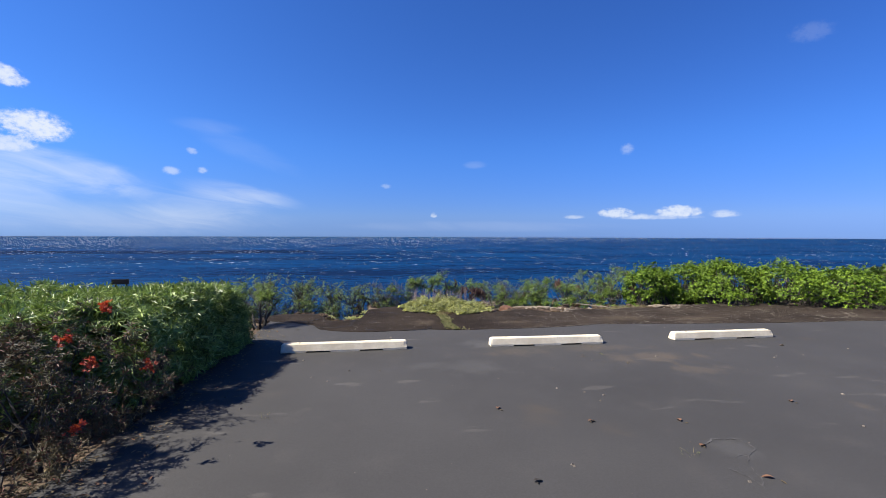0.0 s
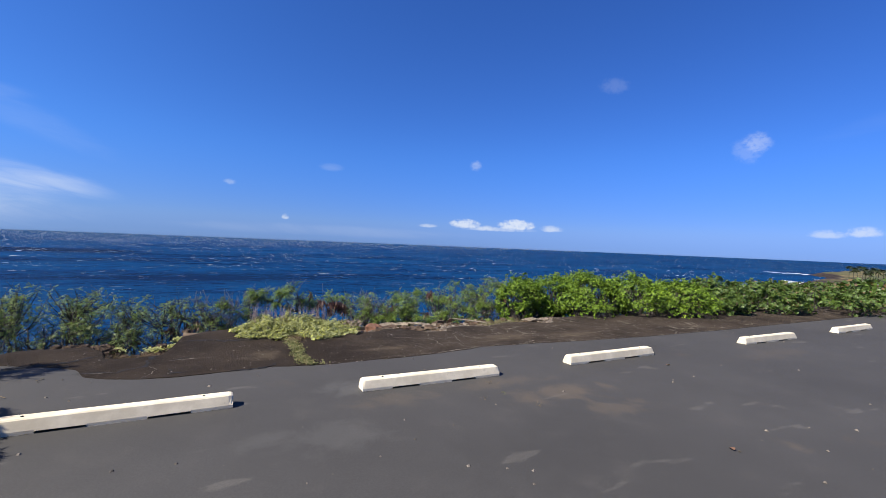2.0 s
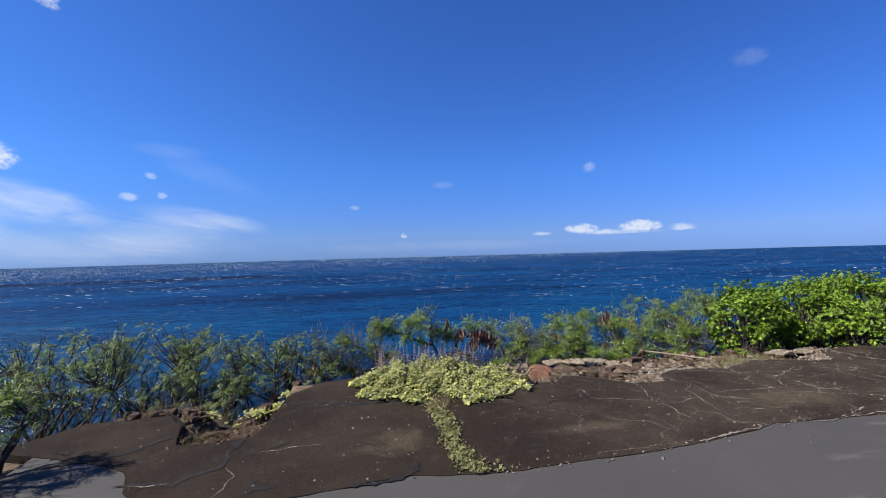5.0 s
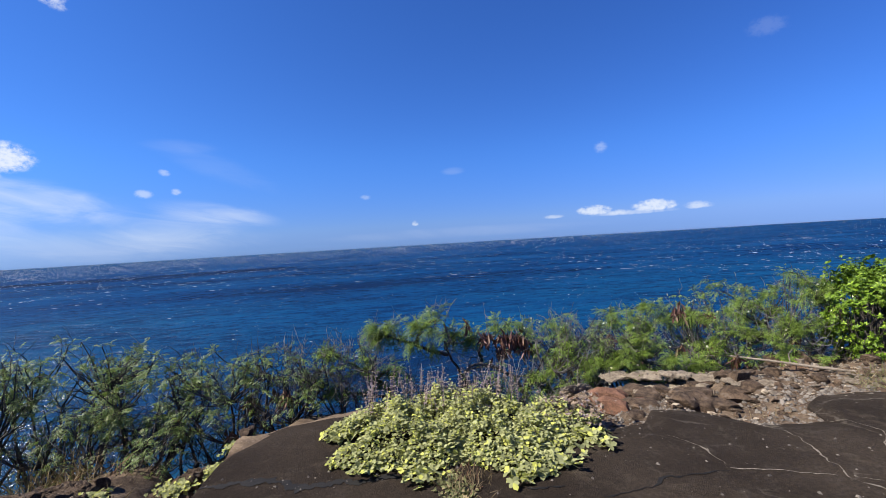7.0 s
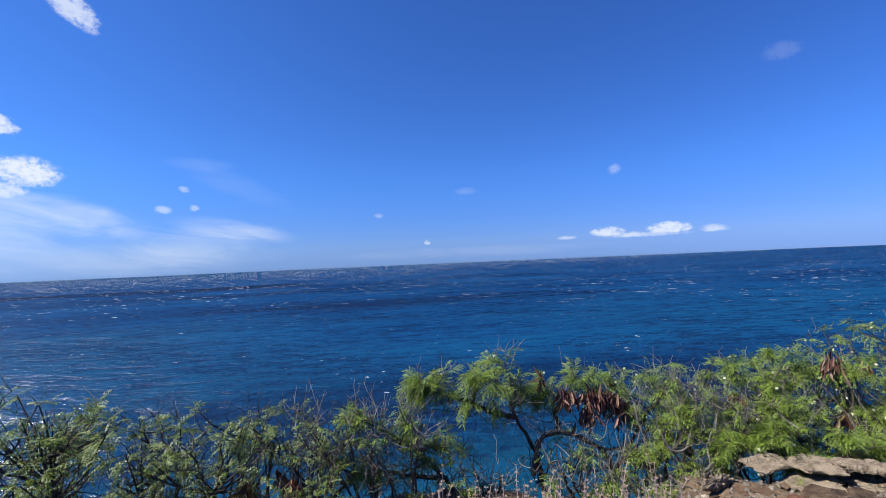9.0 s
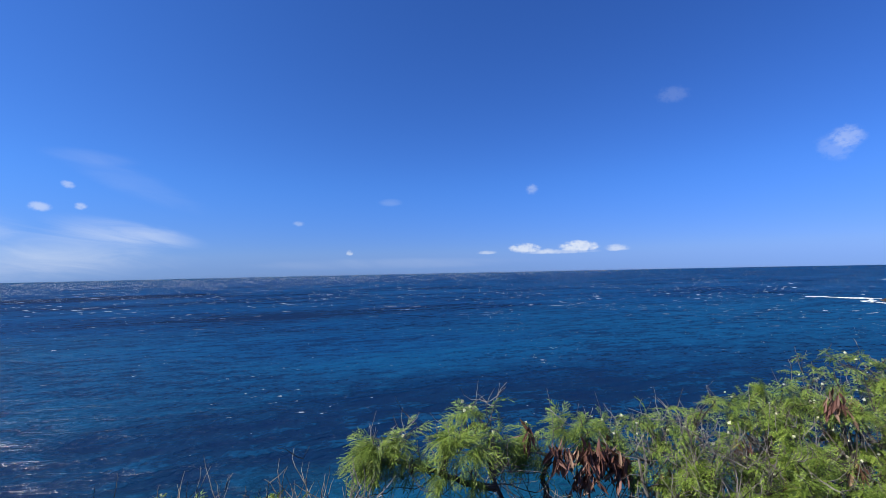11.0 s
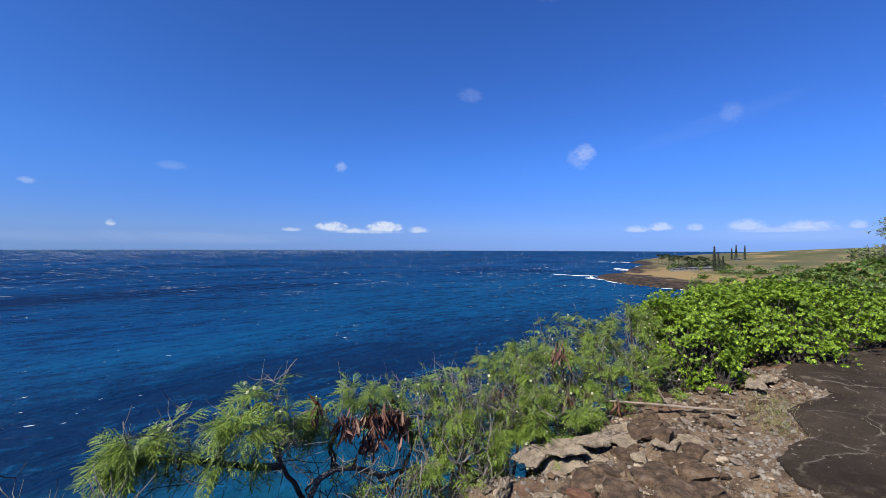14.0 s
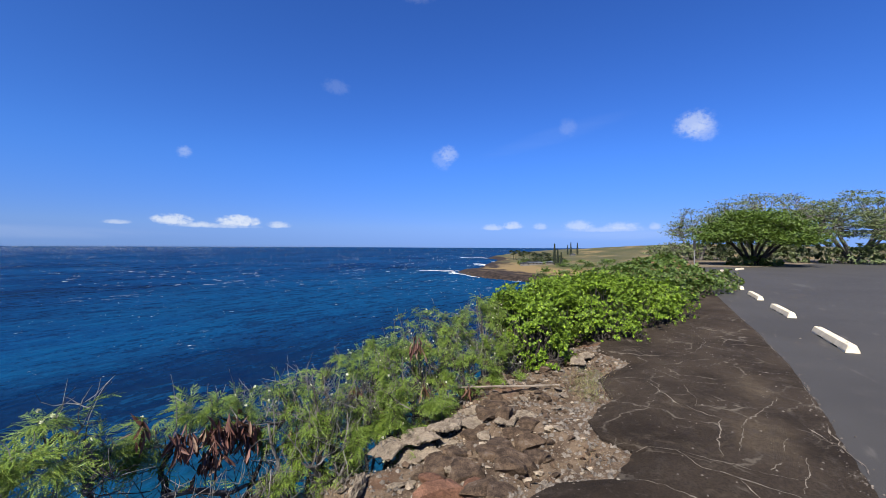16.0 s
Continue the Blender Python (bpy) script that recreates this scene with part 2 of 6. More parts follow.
def asphalt_old():
    m, n = material("old_black_asphalt")
    p = n.add("ShaderNodeTexCoord").outputs["Object"]
    grain, mid, big = n.noise(p, 120.0, 3.0, 0.75), n.noise(p, 6.0, 8.0, 0.72), n.noise(p, 0.9, 5.0, 0.6)
    col = n.mix(n.ramp(big, 0.3, 0.72), (0.024, 0.0175, 0.0128), (0.06, 0.0455, 0.0335))
    side = n.add("ShaderNodeSeparateXYZ")
    n.put(side.inputs[0], p)
    # darker towards -x, more pale mottling and hairlines towards +x
    along_x = n.ramp(n.math("ADD", side.outputs[0], n.math("MULTIPLY", big, 3.0)), 2.6, 7.4)
    col = n.mix(along_x, n.mix(0.5, col, (0.017, 0.0114, 0.0082)), col)
    for x, y, rx, ry in ((5.05, 8.45, 0.55, 0.3), (6.6, 8.3, 0.7, 0.25), (2.6, 8.3, 0.5, 0.12), (0.9, 8.5, 0.25, 0.3)):
        d = n.vmath("LENGTH", n.vmath("MULTIPLY", n.vmath("SUBTRACT", p, (x, y, 0)), (1 / rx, 1 / ry, 0)))
        col = n.mix(n.math("MULTIPLY", n.ramp(n.math("ADD", d, n.math("MULTIPLY", n.math("SUBTRACT", mid, 0.5), 3.0)), 1.2, 0.2), 0.5), col, (0.114, 0.0874, 0.05928))
    col = n.mix(n.math("MULTIPLY", n.ramp(mid, 0.5, 0.74), n.math("ADD", 0.35, n.math("MULTIPLY", along_x, 0.45))), col, (0.0684, 0.057, 0.0456))
    col = n.mix(n.math("MULTIPLY", n.ramp(n.noise(p, 1.4, 5.0, 0.6, 0.8), 0.6, 0.76), 0.6), col, (0.114, 0.08968, 0.06384))
    col = n.mix(n.math("MULTIPLY", n.ramp(grain, 0.66, 0.78), 0.7), col, (0.09424, 0.08482, 0.07068))
    warp = n.add("ShaderNodeTexNoise")
    n.put(warp.inputs["Vector"], p)
    warp.inputs["Scale"].default_value, warp.inputs["Detail"].default_value = 3.0, 5.0
    stones = n.noise(p, 48.0, 4.0, 0.8)
    col = n.mix(n.math("MULTIPLY", n.ramp(stones, 0.56, 0.4), 0.4), col, (0.00912, 0.00722, 0.00608))
    col = n.mix(n.math("MULTIPLY", n.ramp(stones, 0.63, 0.74), 0.45), col, (0.1254, 0.1049, 0.08512))
    bent = n.vmath("ADD", p, n.vmath("MULTIPLY", n.vmath("SUBTRACT", warp.outputs["Color"], (0.5, 0.5, 0.5)), (0.5, 0.5, 0.0)))
    cells = n.add("ShaderNodeTexVoronoi")
    cells.feature = "DISTANCE_TO_EDGE"
    cells.inputs["Scale"].default_value = 1.15
    n.put(cells.inputs["Vector"], n.scaled(bent, (1, 1, 0)))
    hair = n.math("MULTIPLY", n.ramp(cells.outputs["Distance"], 0.022, 0.003), n.ramp(n.noise(p, 1.3, 3.0), 0.42, 0.58))
    fine = n.add("ShaderNodeTexVoronoi")
    fine.feature = "DISTANCE_TO_EDGE"
    fine.inputs["Scale"].default_value = 2.9
    n.put(fine.inputs["Vector"], n.scaled(bent, (1, 1, 0), 33.0))
    web = n.math("MULTIPLY", n.ramp(fine.outputs["Distance"], 0.035, 0.005), n.ramp(n.noise(p, 1.7, 4.0, 0.6), 0.52, 0.64))
    hair = n.math("MULTIPLY", along_x, hair)
    hair = n.math("MULTIPLY", n.math("MAXIMUM", hair, n.math("MULTIPLY", web, n.math("MULTIPLY", along_x, 0.7))), n.ramp(mid, 0.36, 0.56))
    col = n.mix(n.math("MULTIPLY", hair, 0.8), col, (0.152, 0.1307, 0.1049))
    return finish(m, n, n.shader(col, 0.95, n.bump(n.math("ADD", grain, mid), 0.9, 0.02), 0.1))


def painted_concrete():
    m, n = material("white_painted_concrete")
    p = n.add("ShaderNodeTexCoord").outputs["Object"]
    small, mid = n.noise(p, 60.0, 4.0, 0.7), n.noise(n.vmath("ADD", p, n.add("ShaderNodeObjectInfo").outputs["Location"]), 4.0, 5.0, 0.6)
    col = n.mix(n.ramp(mid, 0.35, 0.7), (0.52, 0.45, 0.33), (0.66, 0.585, 0.445))
    col = n.mix(n.math("MULTIPLY", n.ramp(mid, 0.6, 0.75), 0.6), col, (0.2921, 0.245, 0.1696))
    col = n.mix(n.math("MULTIPLY", n.ramp(small, 0.66, 0.74), 0.7), col, (0.1979, 0.1791, 0.1555))
    return finish(m, n, n.shader(col, 0.75, n.bump(small, 0.5, 0.004), 0.3))


def sea_water():
    m, n = material("sea_water")
    p = n.add("ShaderNodeTexCoord").outputs["Object"]
    across, long = n.scaled(p, (0.7, 1.0, 1.0), 25.0), n.scaled(p, (0.45, 1.0, 1.0), 12.0)
    swell, chop, ripple = n.noise(n.scaled(p, (0.3, 1.0, 1.0), 18.0), 0.055, 4.0, 0.55), n.noise(long, 0.3, 6.0, 0.6, 0.3), n.noise(across, 1.15, 4.0, 0.6)
    patch = n.noise(n.scaled(p, (0.6, 1.0, 1.0)), 0.012, 4.0, 0.5)
    col = n.mix(n.ramp(patch, 0.35, 0.68), (0.00058, 0.0178, 0.068), (0.00085, 0.029, 0.097))

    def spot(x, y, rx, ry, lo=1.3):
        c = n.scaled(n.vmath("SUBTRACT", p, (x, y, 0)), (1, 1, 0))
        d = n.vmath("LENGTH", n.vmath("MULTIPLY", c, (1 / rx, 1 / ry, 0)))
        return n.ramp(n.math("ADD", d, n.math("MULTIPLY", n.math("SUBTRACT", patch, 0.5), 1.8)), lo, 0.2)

    # teal shallows, darker water off the cliff; light and shade painted into the colour
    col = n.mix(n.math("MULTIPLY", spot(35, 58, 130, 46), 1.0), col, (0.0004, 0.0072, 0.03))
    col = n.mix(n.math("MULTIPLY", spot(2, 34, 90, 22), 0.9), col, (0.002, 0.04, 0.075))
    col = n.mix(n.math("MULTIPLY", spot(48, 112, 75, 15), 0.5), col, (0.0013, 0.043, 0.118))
    # pale haze over the left-hand water, painted into its colour
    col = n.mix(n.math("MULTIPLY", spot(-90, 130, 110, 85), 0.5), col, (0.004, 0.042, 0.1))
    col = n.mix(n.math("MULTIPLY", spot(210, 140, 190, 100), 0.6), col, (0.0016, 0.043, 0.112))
    # cloud shadows far out, painted as three dark patches
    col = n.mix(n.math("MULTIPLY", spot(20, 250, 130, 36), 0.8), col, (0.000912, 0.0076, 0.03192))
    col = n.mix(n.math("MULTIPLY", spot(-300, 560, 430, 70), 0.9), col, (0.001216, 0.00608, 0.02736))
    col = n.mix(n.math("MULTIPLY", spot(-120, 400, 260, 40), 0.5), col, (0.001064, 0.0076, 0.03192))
    # wave shading painted into the colour: troughs darkened, crests lightened
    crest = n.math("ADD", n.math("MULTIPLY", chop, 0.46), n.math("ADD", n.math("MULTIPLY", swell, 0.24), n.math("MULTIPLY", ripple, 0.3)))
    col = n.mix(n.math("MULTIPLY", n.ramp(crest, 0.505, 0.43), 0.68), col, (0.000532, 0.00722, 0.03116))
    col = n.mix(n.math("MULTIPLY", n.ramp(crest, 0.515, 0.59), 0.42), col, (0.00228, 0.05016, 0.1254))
    gust = n.noise(p, 0.02, 3.0)
    # real whitecaps far left, thickened in the colour to imitate pale haze
    far_left = n.ramp(n.vmath("DOT_PRODUCT", p, (-0.55, 0.83, 0)), 250.0, 1400.0)
    cap = n.math("ADD", n.noise(n.scaled(p, (0.5, 1.0, 1.0), 14.0), 0.95, 4.0, 0.62, 0.5), n.math("MULTIPLY", gust, 0.22))
    cap = n.ramp(cap, 0.80, 0.85)
    wide = n.math("ADD", n.noise(n.scaled(p, (0.6, 1.0, 1.0), 8.0), 0.2, 4.0, 0.62, 0.5), n.math("ADD", n.math("MULTIPLY", gust, 0.2), n.math("MULTIPLY", far_left, 0.055)))
    wide = n.math("MULTIPLY", n.ramp(wide, 0.75, 0.79), n.ramp(n.vmath("LENGTH", p), 160.0, 420.0))
    col = n.mix(n.math("MAXIMUM", cap, wide), col, (0.5, 0.53, 0.55))
    h = n.math("ADD", n.math("MULTIPLY", swell, 2.2), n.math("ADD", n.math("MULTIPLY", chop, 0.8), n.math("MULTIPLY", ripple, 0.18)))
    relief = n.bump(h, 1.0, 1.6)
    deep, shine, both = n.add("ShaderNodeBsdfDiffuse"), n.add("ShaderNodeBsdfGlossy"), n.add("ShaderNodeMixShader")
    n.put(deep.inputs["Color"], col), n.put(deep.inputs["Normal"], relief), n.put(shine.inputs["Normal"], relief)
    shine.inputs["Roughness"].default_value = 0.25
    edge = n.add("ShaderNodeFresnel")
    edge.inputs["IOR"].default_value = 1.33
    n.put(edge.inputs["Normal"], relief)
    n.put(both.inputs[0], n.math("ADD", 0.008, n.math("MULTIPLY", edge.outputs[0], 0.065)))
    n.put(both.inputs[1], deep.outputs[0]), n.put(both.inputs[2], shine.outputs[0])
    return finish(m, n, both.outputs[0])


def land():
    """Soil at the cliff's edge, dry and green grass inland, dark lava by the shore."""
    m, n = material("coastal_land")
    p = n.add("ShaderNodeTexCoord").outputs["Object"]
    z = n.add("ShaderNodeSeparateXYZ")
    n.put(z.inputs[0], p)
    far = n.ramp(z.outputs[0], 60.0, 130.0)
    grit, mid = n.noise(p, 45.0, 4.0, 0.75), n.noise(p, 3.0, 5.0, 0.65)
    soil = n.mix(n.ramp(mid, 0.32, 0.68), (0.0494, 0.03344, 0.0228), (0.1444, 0.1049, 0.07144))
    soil = n.mix(n.math("MULTIPLY", n.ramp(grit, 0.54, 0.72), 0.7), soil, (0.2736, 0.2204, 0.171))
    soil = n.mix(n.math("MULTIPLY", n.ramp(grit, 0.46, 0.34), 0.7), soil, (0.0228, 0.01596, 0.01216))
    soil = n.mix(n.math("MULTIPLY", n.ramp(n.noise(p, 1.1, 4.0), 0.58, 0.7), 0.7), soil, (0.1064, 0.05168, 0.0304))
    wide, tuft = n.noise(n.scaled(p, (0.6, 1.3, 1)), 0.016, 5.0, 0.6), n.noise(p, 0.2, 4.0, 0.7)
    grass = n.mix(n.ramp(wide, 0.34, 0.60), (0.05016, 0.0532, 0.02128), (0.0798, 0.07296, 0.03496))
    grass = n.mix(n.ramp(n.math("ADD", wide, n.math("MULTIPLY", tuft, 0.12)), 0.60, 0.70), grass, (0.1602, 0.1178, 0.05419))
    grass = n.mix(n.math("MULTIPLY", n.ramp(tuft, 0.56, 0.7), 0.6), grass, (0.02356, 0.03298, 0.01037))
    low = n.math("ADD", z.outputs[2], n.math("MULTIPLY", n.math("SUBTRACT", n.noise(p, 0.09, 5.0, 0.65), 0.5), 3.6))
    dry = n.mix(n.math("MULTIPLY", n.ramp(low, -13.2, -14.2), n.ramp(z.outputs[0], 430.0, 350.0)), grass, (0.16, 0.115, 0.054))
    rock = n.mix(n.ramp(n.noise(p, 0.35, 5.0, 0.7), 0.35, 0.65), (0.009, 0.0072, 0.0066), (0.04, 0.029, 0.023))
    shore = n.mix(n.ramp(low, -15.6, -16.6), dry, rock)
    near = n.mix(n.ramp(z.outputs[2], -2.0, -6.0), soil, rock)
    col = n.mix(far, near, shore)
    return finish(m, n, n.shader(col, 0.95, n.bump(n.math("ADD", grit, mid), 0.6, 0.03), 0.15))


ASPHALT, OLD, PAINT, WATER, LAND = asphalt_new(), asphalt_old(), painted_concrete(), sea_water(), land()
DUST = mottled("pale_dust", (0.0836, 0.06992, 0.05472), (0.2052, 0.1763, 0.1406), 6.0, 60.0)
DIRT = mottled("tan_dirt", (0.0912, 0.0722, 0.05016), (0.1824, 0.1444, 0.1026), 0.5, 9.0, 0.95, 0.5, 0.03, 0.15, (0.0608, 0.057, 0.0304), 0.35, 0.58)
SPLASH = mottled("dried_splash", (0.05, 0.0475, 0.046), (0.085, 0.081, 0.078), 5.0, 40.0, 0.85, 0.1)
GAP = mottled("dark_crack", (0.002827, 0.002356, 0.002356), (0.008482, 0.007068, 0.006126), 6.0, 60.0)
ROCK = mottled("brown_lava_rock", (0.03192, 0.02128, 0.01444), (0.1292, 0.0874, 0.05776), 5.0, 38.0, 0.92, 0.9, 0.03, 0.2, (0.152, 0.1216, 0.095), 5.0, 0.58)
RED_ROCK = mottled("reddish_rock", (0.0836, 0.0418, 0.0266), (0.19, 0.0988, 0.0646), 4.0, 30.0, 0.92, 0.8, 0.03, 0.2, (0.05654, 0.04712, 0.04005), 3.0, 0.58)
PALE_ROCK = mottled("pale_crusted_stone", (0.1672, 0.1292, 0.095), (0.3648, 0.304, 0.228), 6.0, 40.0, 0.9, 1.0, 0.03, 0.2, (0.076, 0.05472, 0.04104), 6.0, 0.6)
GRIT = mottled("grey_grit", (0.04712, 0.04005, 0.03393), (0.1696, 0.1461, 0.1225), 9.0, 90.0)
BARK = mottled("grey_brown_bark", (0.01824, 0.0152, 0.01292), (0.057, 0.0494, 0.04256), 8.0, 60.0, 0.9, 0.6, 0.006)
GREY_BARK = mottled("grey_twig_bark", (0.0532, 0.04864, 0.0456), (0.152, 0.1421, 0.133), 8.0, 60.0, 0.9, 0.6, 0.006)
WOOD = mottled("bleached_driftwood", (0.1, 0.08, 0.062), (0.18, 0.15, 0.12), 9.0, 70.0, 0.85, 0.6, 0.006)
KOA = leafy("feathery_green_leaf", (0.012, 0.03, 0.004), (0.2, 0.295, 0.045), (0.26, 0.29, 0.07), 0.06, 0.48, 0.2, 0.25)
KOA_DULL = leafy("dull_feathery_leaf", (0.0342, 0.0646, 0.01672), (0.2052, 0.2812, 0.076), (0.2508, 0.1976, 0.0912), 0.07, 0.5, 0.35)
POD = leafy("brown_seed_pod", (0.06, 0.024, 0.018), (0.19, 0.09, 0.06), (0.24, 0.16, 0.085), 0.16, 0.6, 0.12)
POD_SINGLE = leafy("single_seed_pod", (0.05, 0.022, 0.018), (0.165, 0.075, 0.058), (0.2, 0.13, 0.09), 0.12, 0.6, 0.12, 0.4, True)
PUFF = leafy("cream_flower_puff", (0.48, 0.48, 0.304), (0.656, 0.656, 0.496), None, 0, 0.8, 0.2)
HEDGE = leafy("glossy_bright_leaf", (0.022, 0.048, 0.005), (0.155, 0.25, 0.018), (0.22, 0.31, 0.028), 0.08, 0.5, 0.12, 0.2)
HEDGE_DARK = leafy("dull_scrub_leaf", (0.0228, 0.0494, 0.00836), (0.1216, 0.19, 0.0342), (0.1444, 0.0912, 0.0456), 0.08, 0.5, 0.3)
OLEANDER = leafy("narrow_green_leaf", (0.028, 0.058, 0.01), (0.32, 0.43, 0.1), (0.4, 0.46, 0.16), 0.14, 0.38, 0.1, 0.45)
BROWNISH = leafy("sparse_reddish_leaf", (0.02, 0.018, 0.01), (0.12, 0.098, 0.046), (0.13, 0.045, 0.03), 0.14, 0.6, 0.06)
RED = leafy("red_petal", (0.342, 0.0266, 0.01064), (0.5016, 0.0836, 0.0342), None, 0, 0.5, 0.3)
FUZZY = leafy("fuzzy_pale_leaf", (0.2, 0.21, 0.095), (0.42, 0.43, 0.21), (0.43, 0.44, 0.11), 0.2, 0.8, 0.3, 0.1)
WEED = leafy("grey_green_weed", (0.0836, 0.095, 0.038), (0.228, 0.2356, 0.1064), (0.2736, 0.2204, 0.1216), 0.2, 0.8, 0.3, 0.1)
SPIKE = leafy("faded_flower_spike", (0.12, 0.085, 0.062), (0.27, 0.205, 0.15), (0.24, 0.185, 0.19), 0.2, 0.9, 0.2)
STRAW = leafy("dry_straw", (0.1131, 0.07775, 0.04005), (0.2356, 0.1838, 0.1037), (0.1555, 0.0801, 0.04712), 0.15, 0.9, 0.2)
TREE = leafy("tree_leaf", (0.0228, 0.0494, 0.0076), (0.1292, 0.1976, 0.0304), None, 0, 0.5, 0.3)
TREE_GREY = leafy("grey_green_leaf", (0.0684, 0.095, 0.038), (0.2052, 0.2584, 0.114), (0.152, 0.1444, 0.076), 0.1, 0.6, 0.4)
PINE = leafy("dark_needles", (0.009424, 0.01649, 0.008482), (0.02592, 0.0377, 0.01885), None, 0, 0.6, 0.15)
PALM = leafy("palm_leaf", (0.01885, 0.03063, 0.009424), (0.04712, 0.06126, 0.02356), (0.07539, 0.05654, 0.02827), 0.1, 0.5, 0.2)
FOAM = mottled("white_foam", (0.26, 0.34, 0.4), (0.66, 0.68, 0.69), 0.3, 2.0, 0.8, 0.4, 0.1)
ROOF = mottled("blue_grey_roof", (0.05654, 0.06597, 0.0801), (0.09424, 0.1037, 0.1178), 0.5, 3.0)
WALL = mottled("weathered_house_wall", (0.0836, 0.076, 0.0684), (0.1292, 0.1216, 0.1102), 0.5, 3.0)
DARK_METAL = mottled("dark_painted_metal", (0.009424, 0.009424, 0.01037), (0.01885, 0.01791, 0.01696), 5.0, 50.0, 0.5)
GALV = mottled("galvanised_steel", (0.1319, 0.1319, 0.1319), (0.1979, 0.1979, 0.1979), 8.0, 60.0, 0.5, 0.2, 0.002, 0.5)


# ---- mesh helpers ----
class Bag:
    """Gathers vertices and faces, many at a time."""

    def __init__(self):
        self.v, self.f, self.n = [], [], 0

    def add(self, verts, faces):
        verts = np.asarray(verts, float).reshape(-1, 3)
        for fs in (faces if isinstance(faces, list) else [faces]):
            if len(fs):
                self.f.append(np.asarray(fs, int) + self.n)
        self.v.append(verts)
        self.n += len(verts)

    def scatter(self, leaf, place, ahead, up, size):
        """Copies of leaf = (verts, faces), each at its place, its y along ahead and its z near up."""
        tv, tf = leaf
        place, ahead, up = (np.asarray(a, float).reshape(-1, 3) for a in (place, ahead, up))
        size = np.broadcast_to(np.asarray(size, float), (len(place),))
        y = ahead / (np.linalg.norm(ahead, axis=1, keepdims=True) + 1e-9)
        x = np.cross(y, up)
        x /= np.linalg.norm(x, axis=1, keepdims=True) + 1e-9
        z = np.cross(x, y)
        v = tv[None, :, 0, None] * x[:, None] + tv[None, :, 1, None] * y[:, None] + tv[None, :, 2, None] * z[:, None]
        v = place[:, None] + v * size[:, None, None]
        shift = (np.arange(len(place)) * len(tv))[:, None, None]
        self.add(v, [(np.asarray(g)[None] + shift).reshape(-1, np.shape(g)[1]) for g in tf])

    def tube(self, pts, r0, r1, sides=5):
        pts = np.asarray(pts, float)
        t = np.gradient(pts, axis=0)
        t /= np.linalg.norm(t, axis=1, keepdims=True) + 1e-9
        a = np.cross(t, (0.31, 0.2, 0.93))
        a /= np.linalg.norm(a, axis=1, keepdims=True) + 1e-9
        b = np.cross(t, a)
        ang = np.linspace(0, 2 * np.pi, sides, endpoint=False)
        r = np.linspace(r0, r1, len(pts))[:, None, None]
        ring = pts[:, None] + r * (np.cos(ang)[None, :, None] * a[:, None] + np.sin(ang)[None, :, None] * b[:, None])
        i = np.arange(len(pts) - 1)[:, None] * sides
        j = np.arange(sides)[None]
        k = (j + 1) % sides
        quads = np.stack([i + j, i + k, i + sides + k, i + sides + j], -1).reshape(-1, 4)
        self.add(ring, quads)

    def mesh(self, name, mat, at=(0, 0, 0), smooth=False):
        me = bpy.data.meshes.new(name)
        v = np.concatenate(self.v) - np.asarray(at, float)
        loops = np.concatenate([f.ravel() for f in self.f])
        sizes = np.concatenate([np.full(len(f), f.shape[1]) for f in self.f])
        me.vertices.add(len(v)), me.loops.add(len(loops)), me.polygons.add(len(sizes))
        me.vertices.foreach_set("co", v.ravel())
        me.loops.foreach_set("vertex_index", loops.astype(np.int32))
        me.polygons.foreach_set("loop_start", np.r_[0, np.cumsum(sizes)[:-1]].astype(np.int32))
        me.polygons.foreach_set("use_smooth", np.full(len(sizes), smooth))
        me.materials.append(mat)
        me.update(calc_edges=True)
        return me


def thing(name, at, label, category, group="", kind=""):
    ob = new(name)
    ob.location = at
    ob.empty_display_size = 0.2
    return tagged(ob, label, category, group, kind)


def part(name, bag, mat, parent, label="", smooth=False, kind=""):
    """One mesh under a thing, from vertices given in the thing's own metres from the world's origin."""
    base = parent.location if parent.parent is None else parent.parent.location
    ob = new(name, bag.mesh(name, mat, base, smooth))
    ob.parent = parent
    return tagged(ob, label, kind=kind)


def single(name, bag, mat, label, category, kind="", smooth=False, group=""):
    return tagged(new(name, bag.mesh(name, mat, smooth=smooth)), label, category, group, kind)


def box(bag, x0, x1, y0, y1, z0, z1):
    v = [(x, y, z) for x in (x0, x1) for y in (y0, y1) for z in (z0, z1)]
    bag.add(v, np.array([(0, 1, 3, 2), (4, 6, 7, 5), (0, 4, 5, 1), (2, 3, 7, 6), (0, 2, 6, 4), (1, 5, 7, 3)]))


def smooth_noise(x, y, scale, seed=0.0):
    """Value noise, vectorised: two octaves of a lattice."""
    out = 0
    for k, amp in ((1.0, 0.65), (2.3, 0.35)):
        u, v = np.asarray(x, float) * scale * k + seed, np.asarray(y, float) * scale * k + seed * 1.7
        iu, iv = np.floor(u), np.floor(v)
        fu, fv = u - iu, v - iv
        fu, fv = fu * fu * (3 - 2 * fu), fv * fv * (3 - 2 * fv)
        h = lambda a, b: np.modf(np.abs(np.sin(a * 127.1 + b * 311.7 + seed * 3.3) * 43758.5453))[0]
        out = out + amp * ((h(iu, iv) * (1 - fu) + h(iu + 1, iv) * fu) * (1 - fv) + (h(iu, iv + 1) * (1 - fu) + h(iu + 1, iv + 1) * fu) * fv)
    return out - 0.5


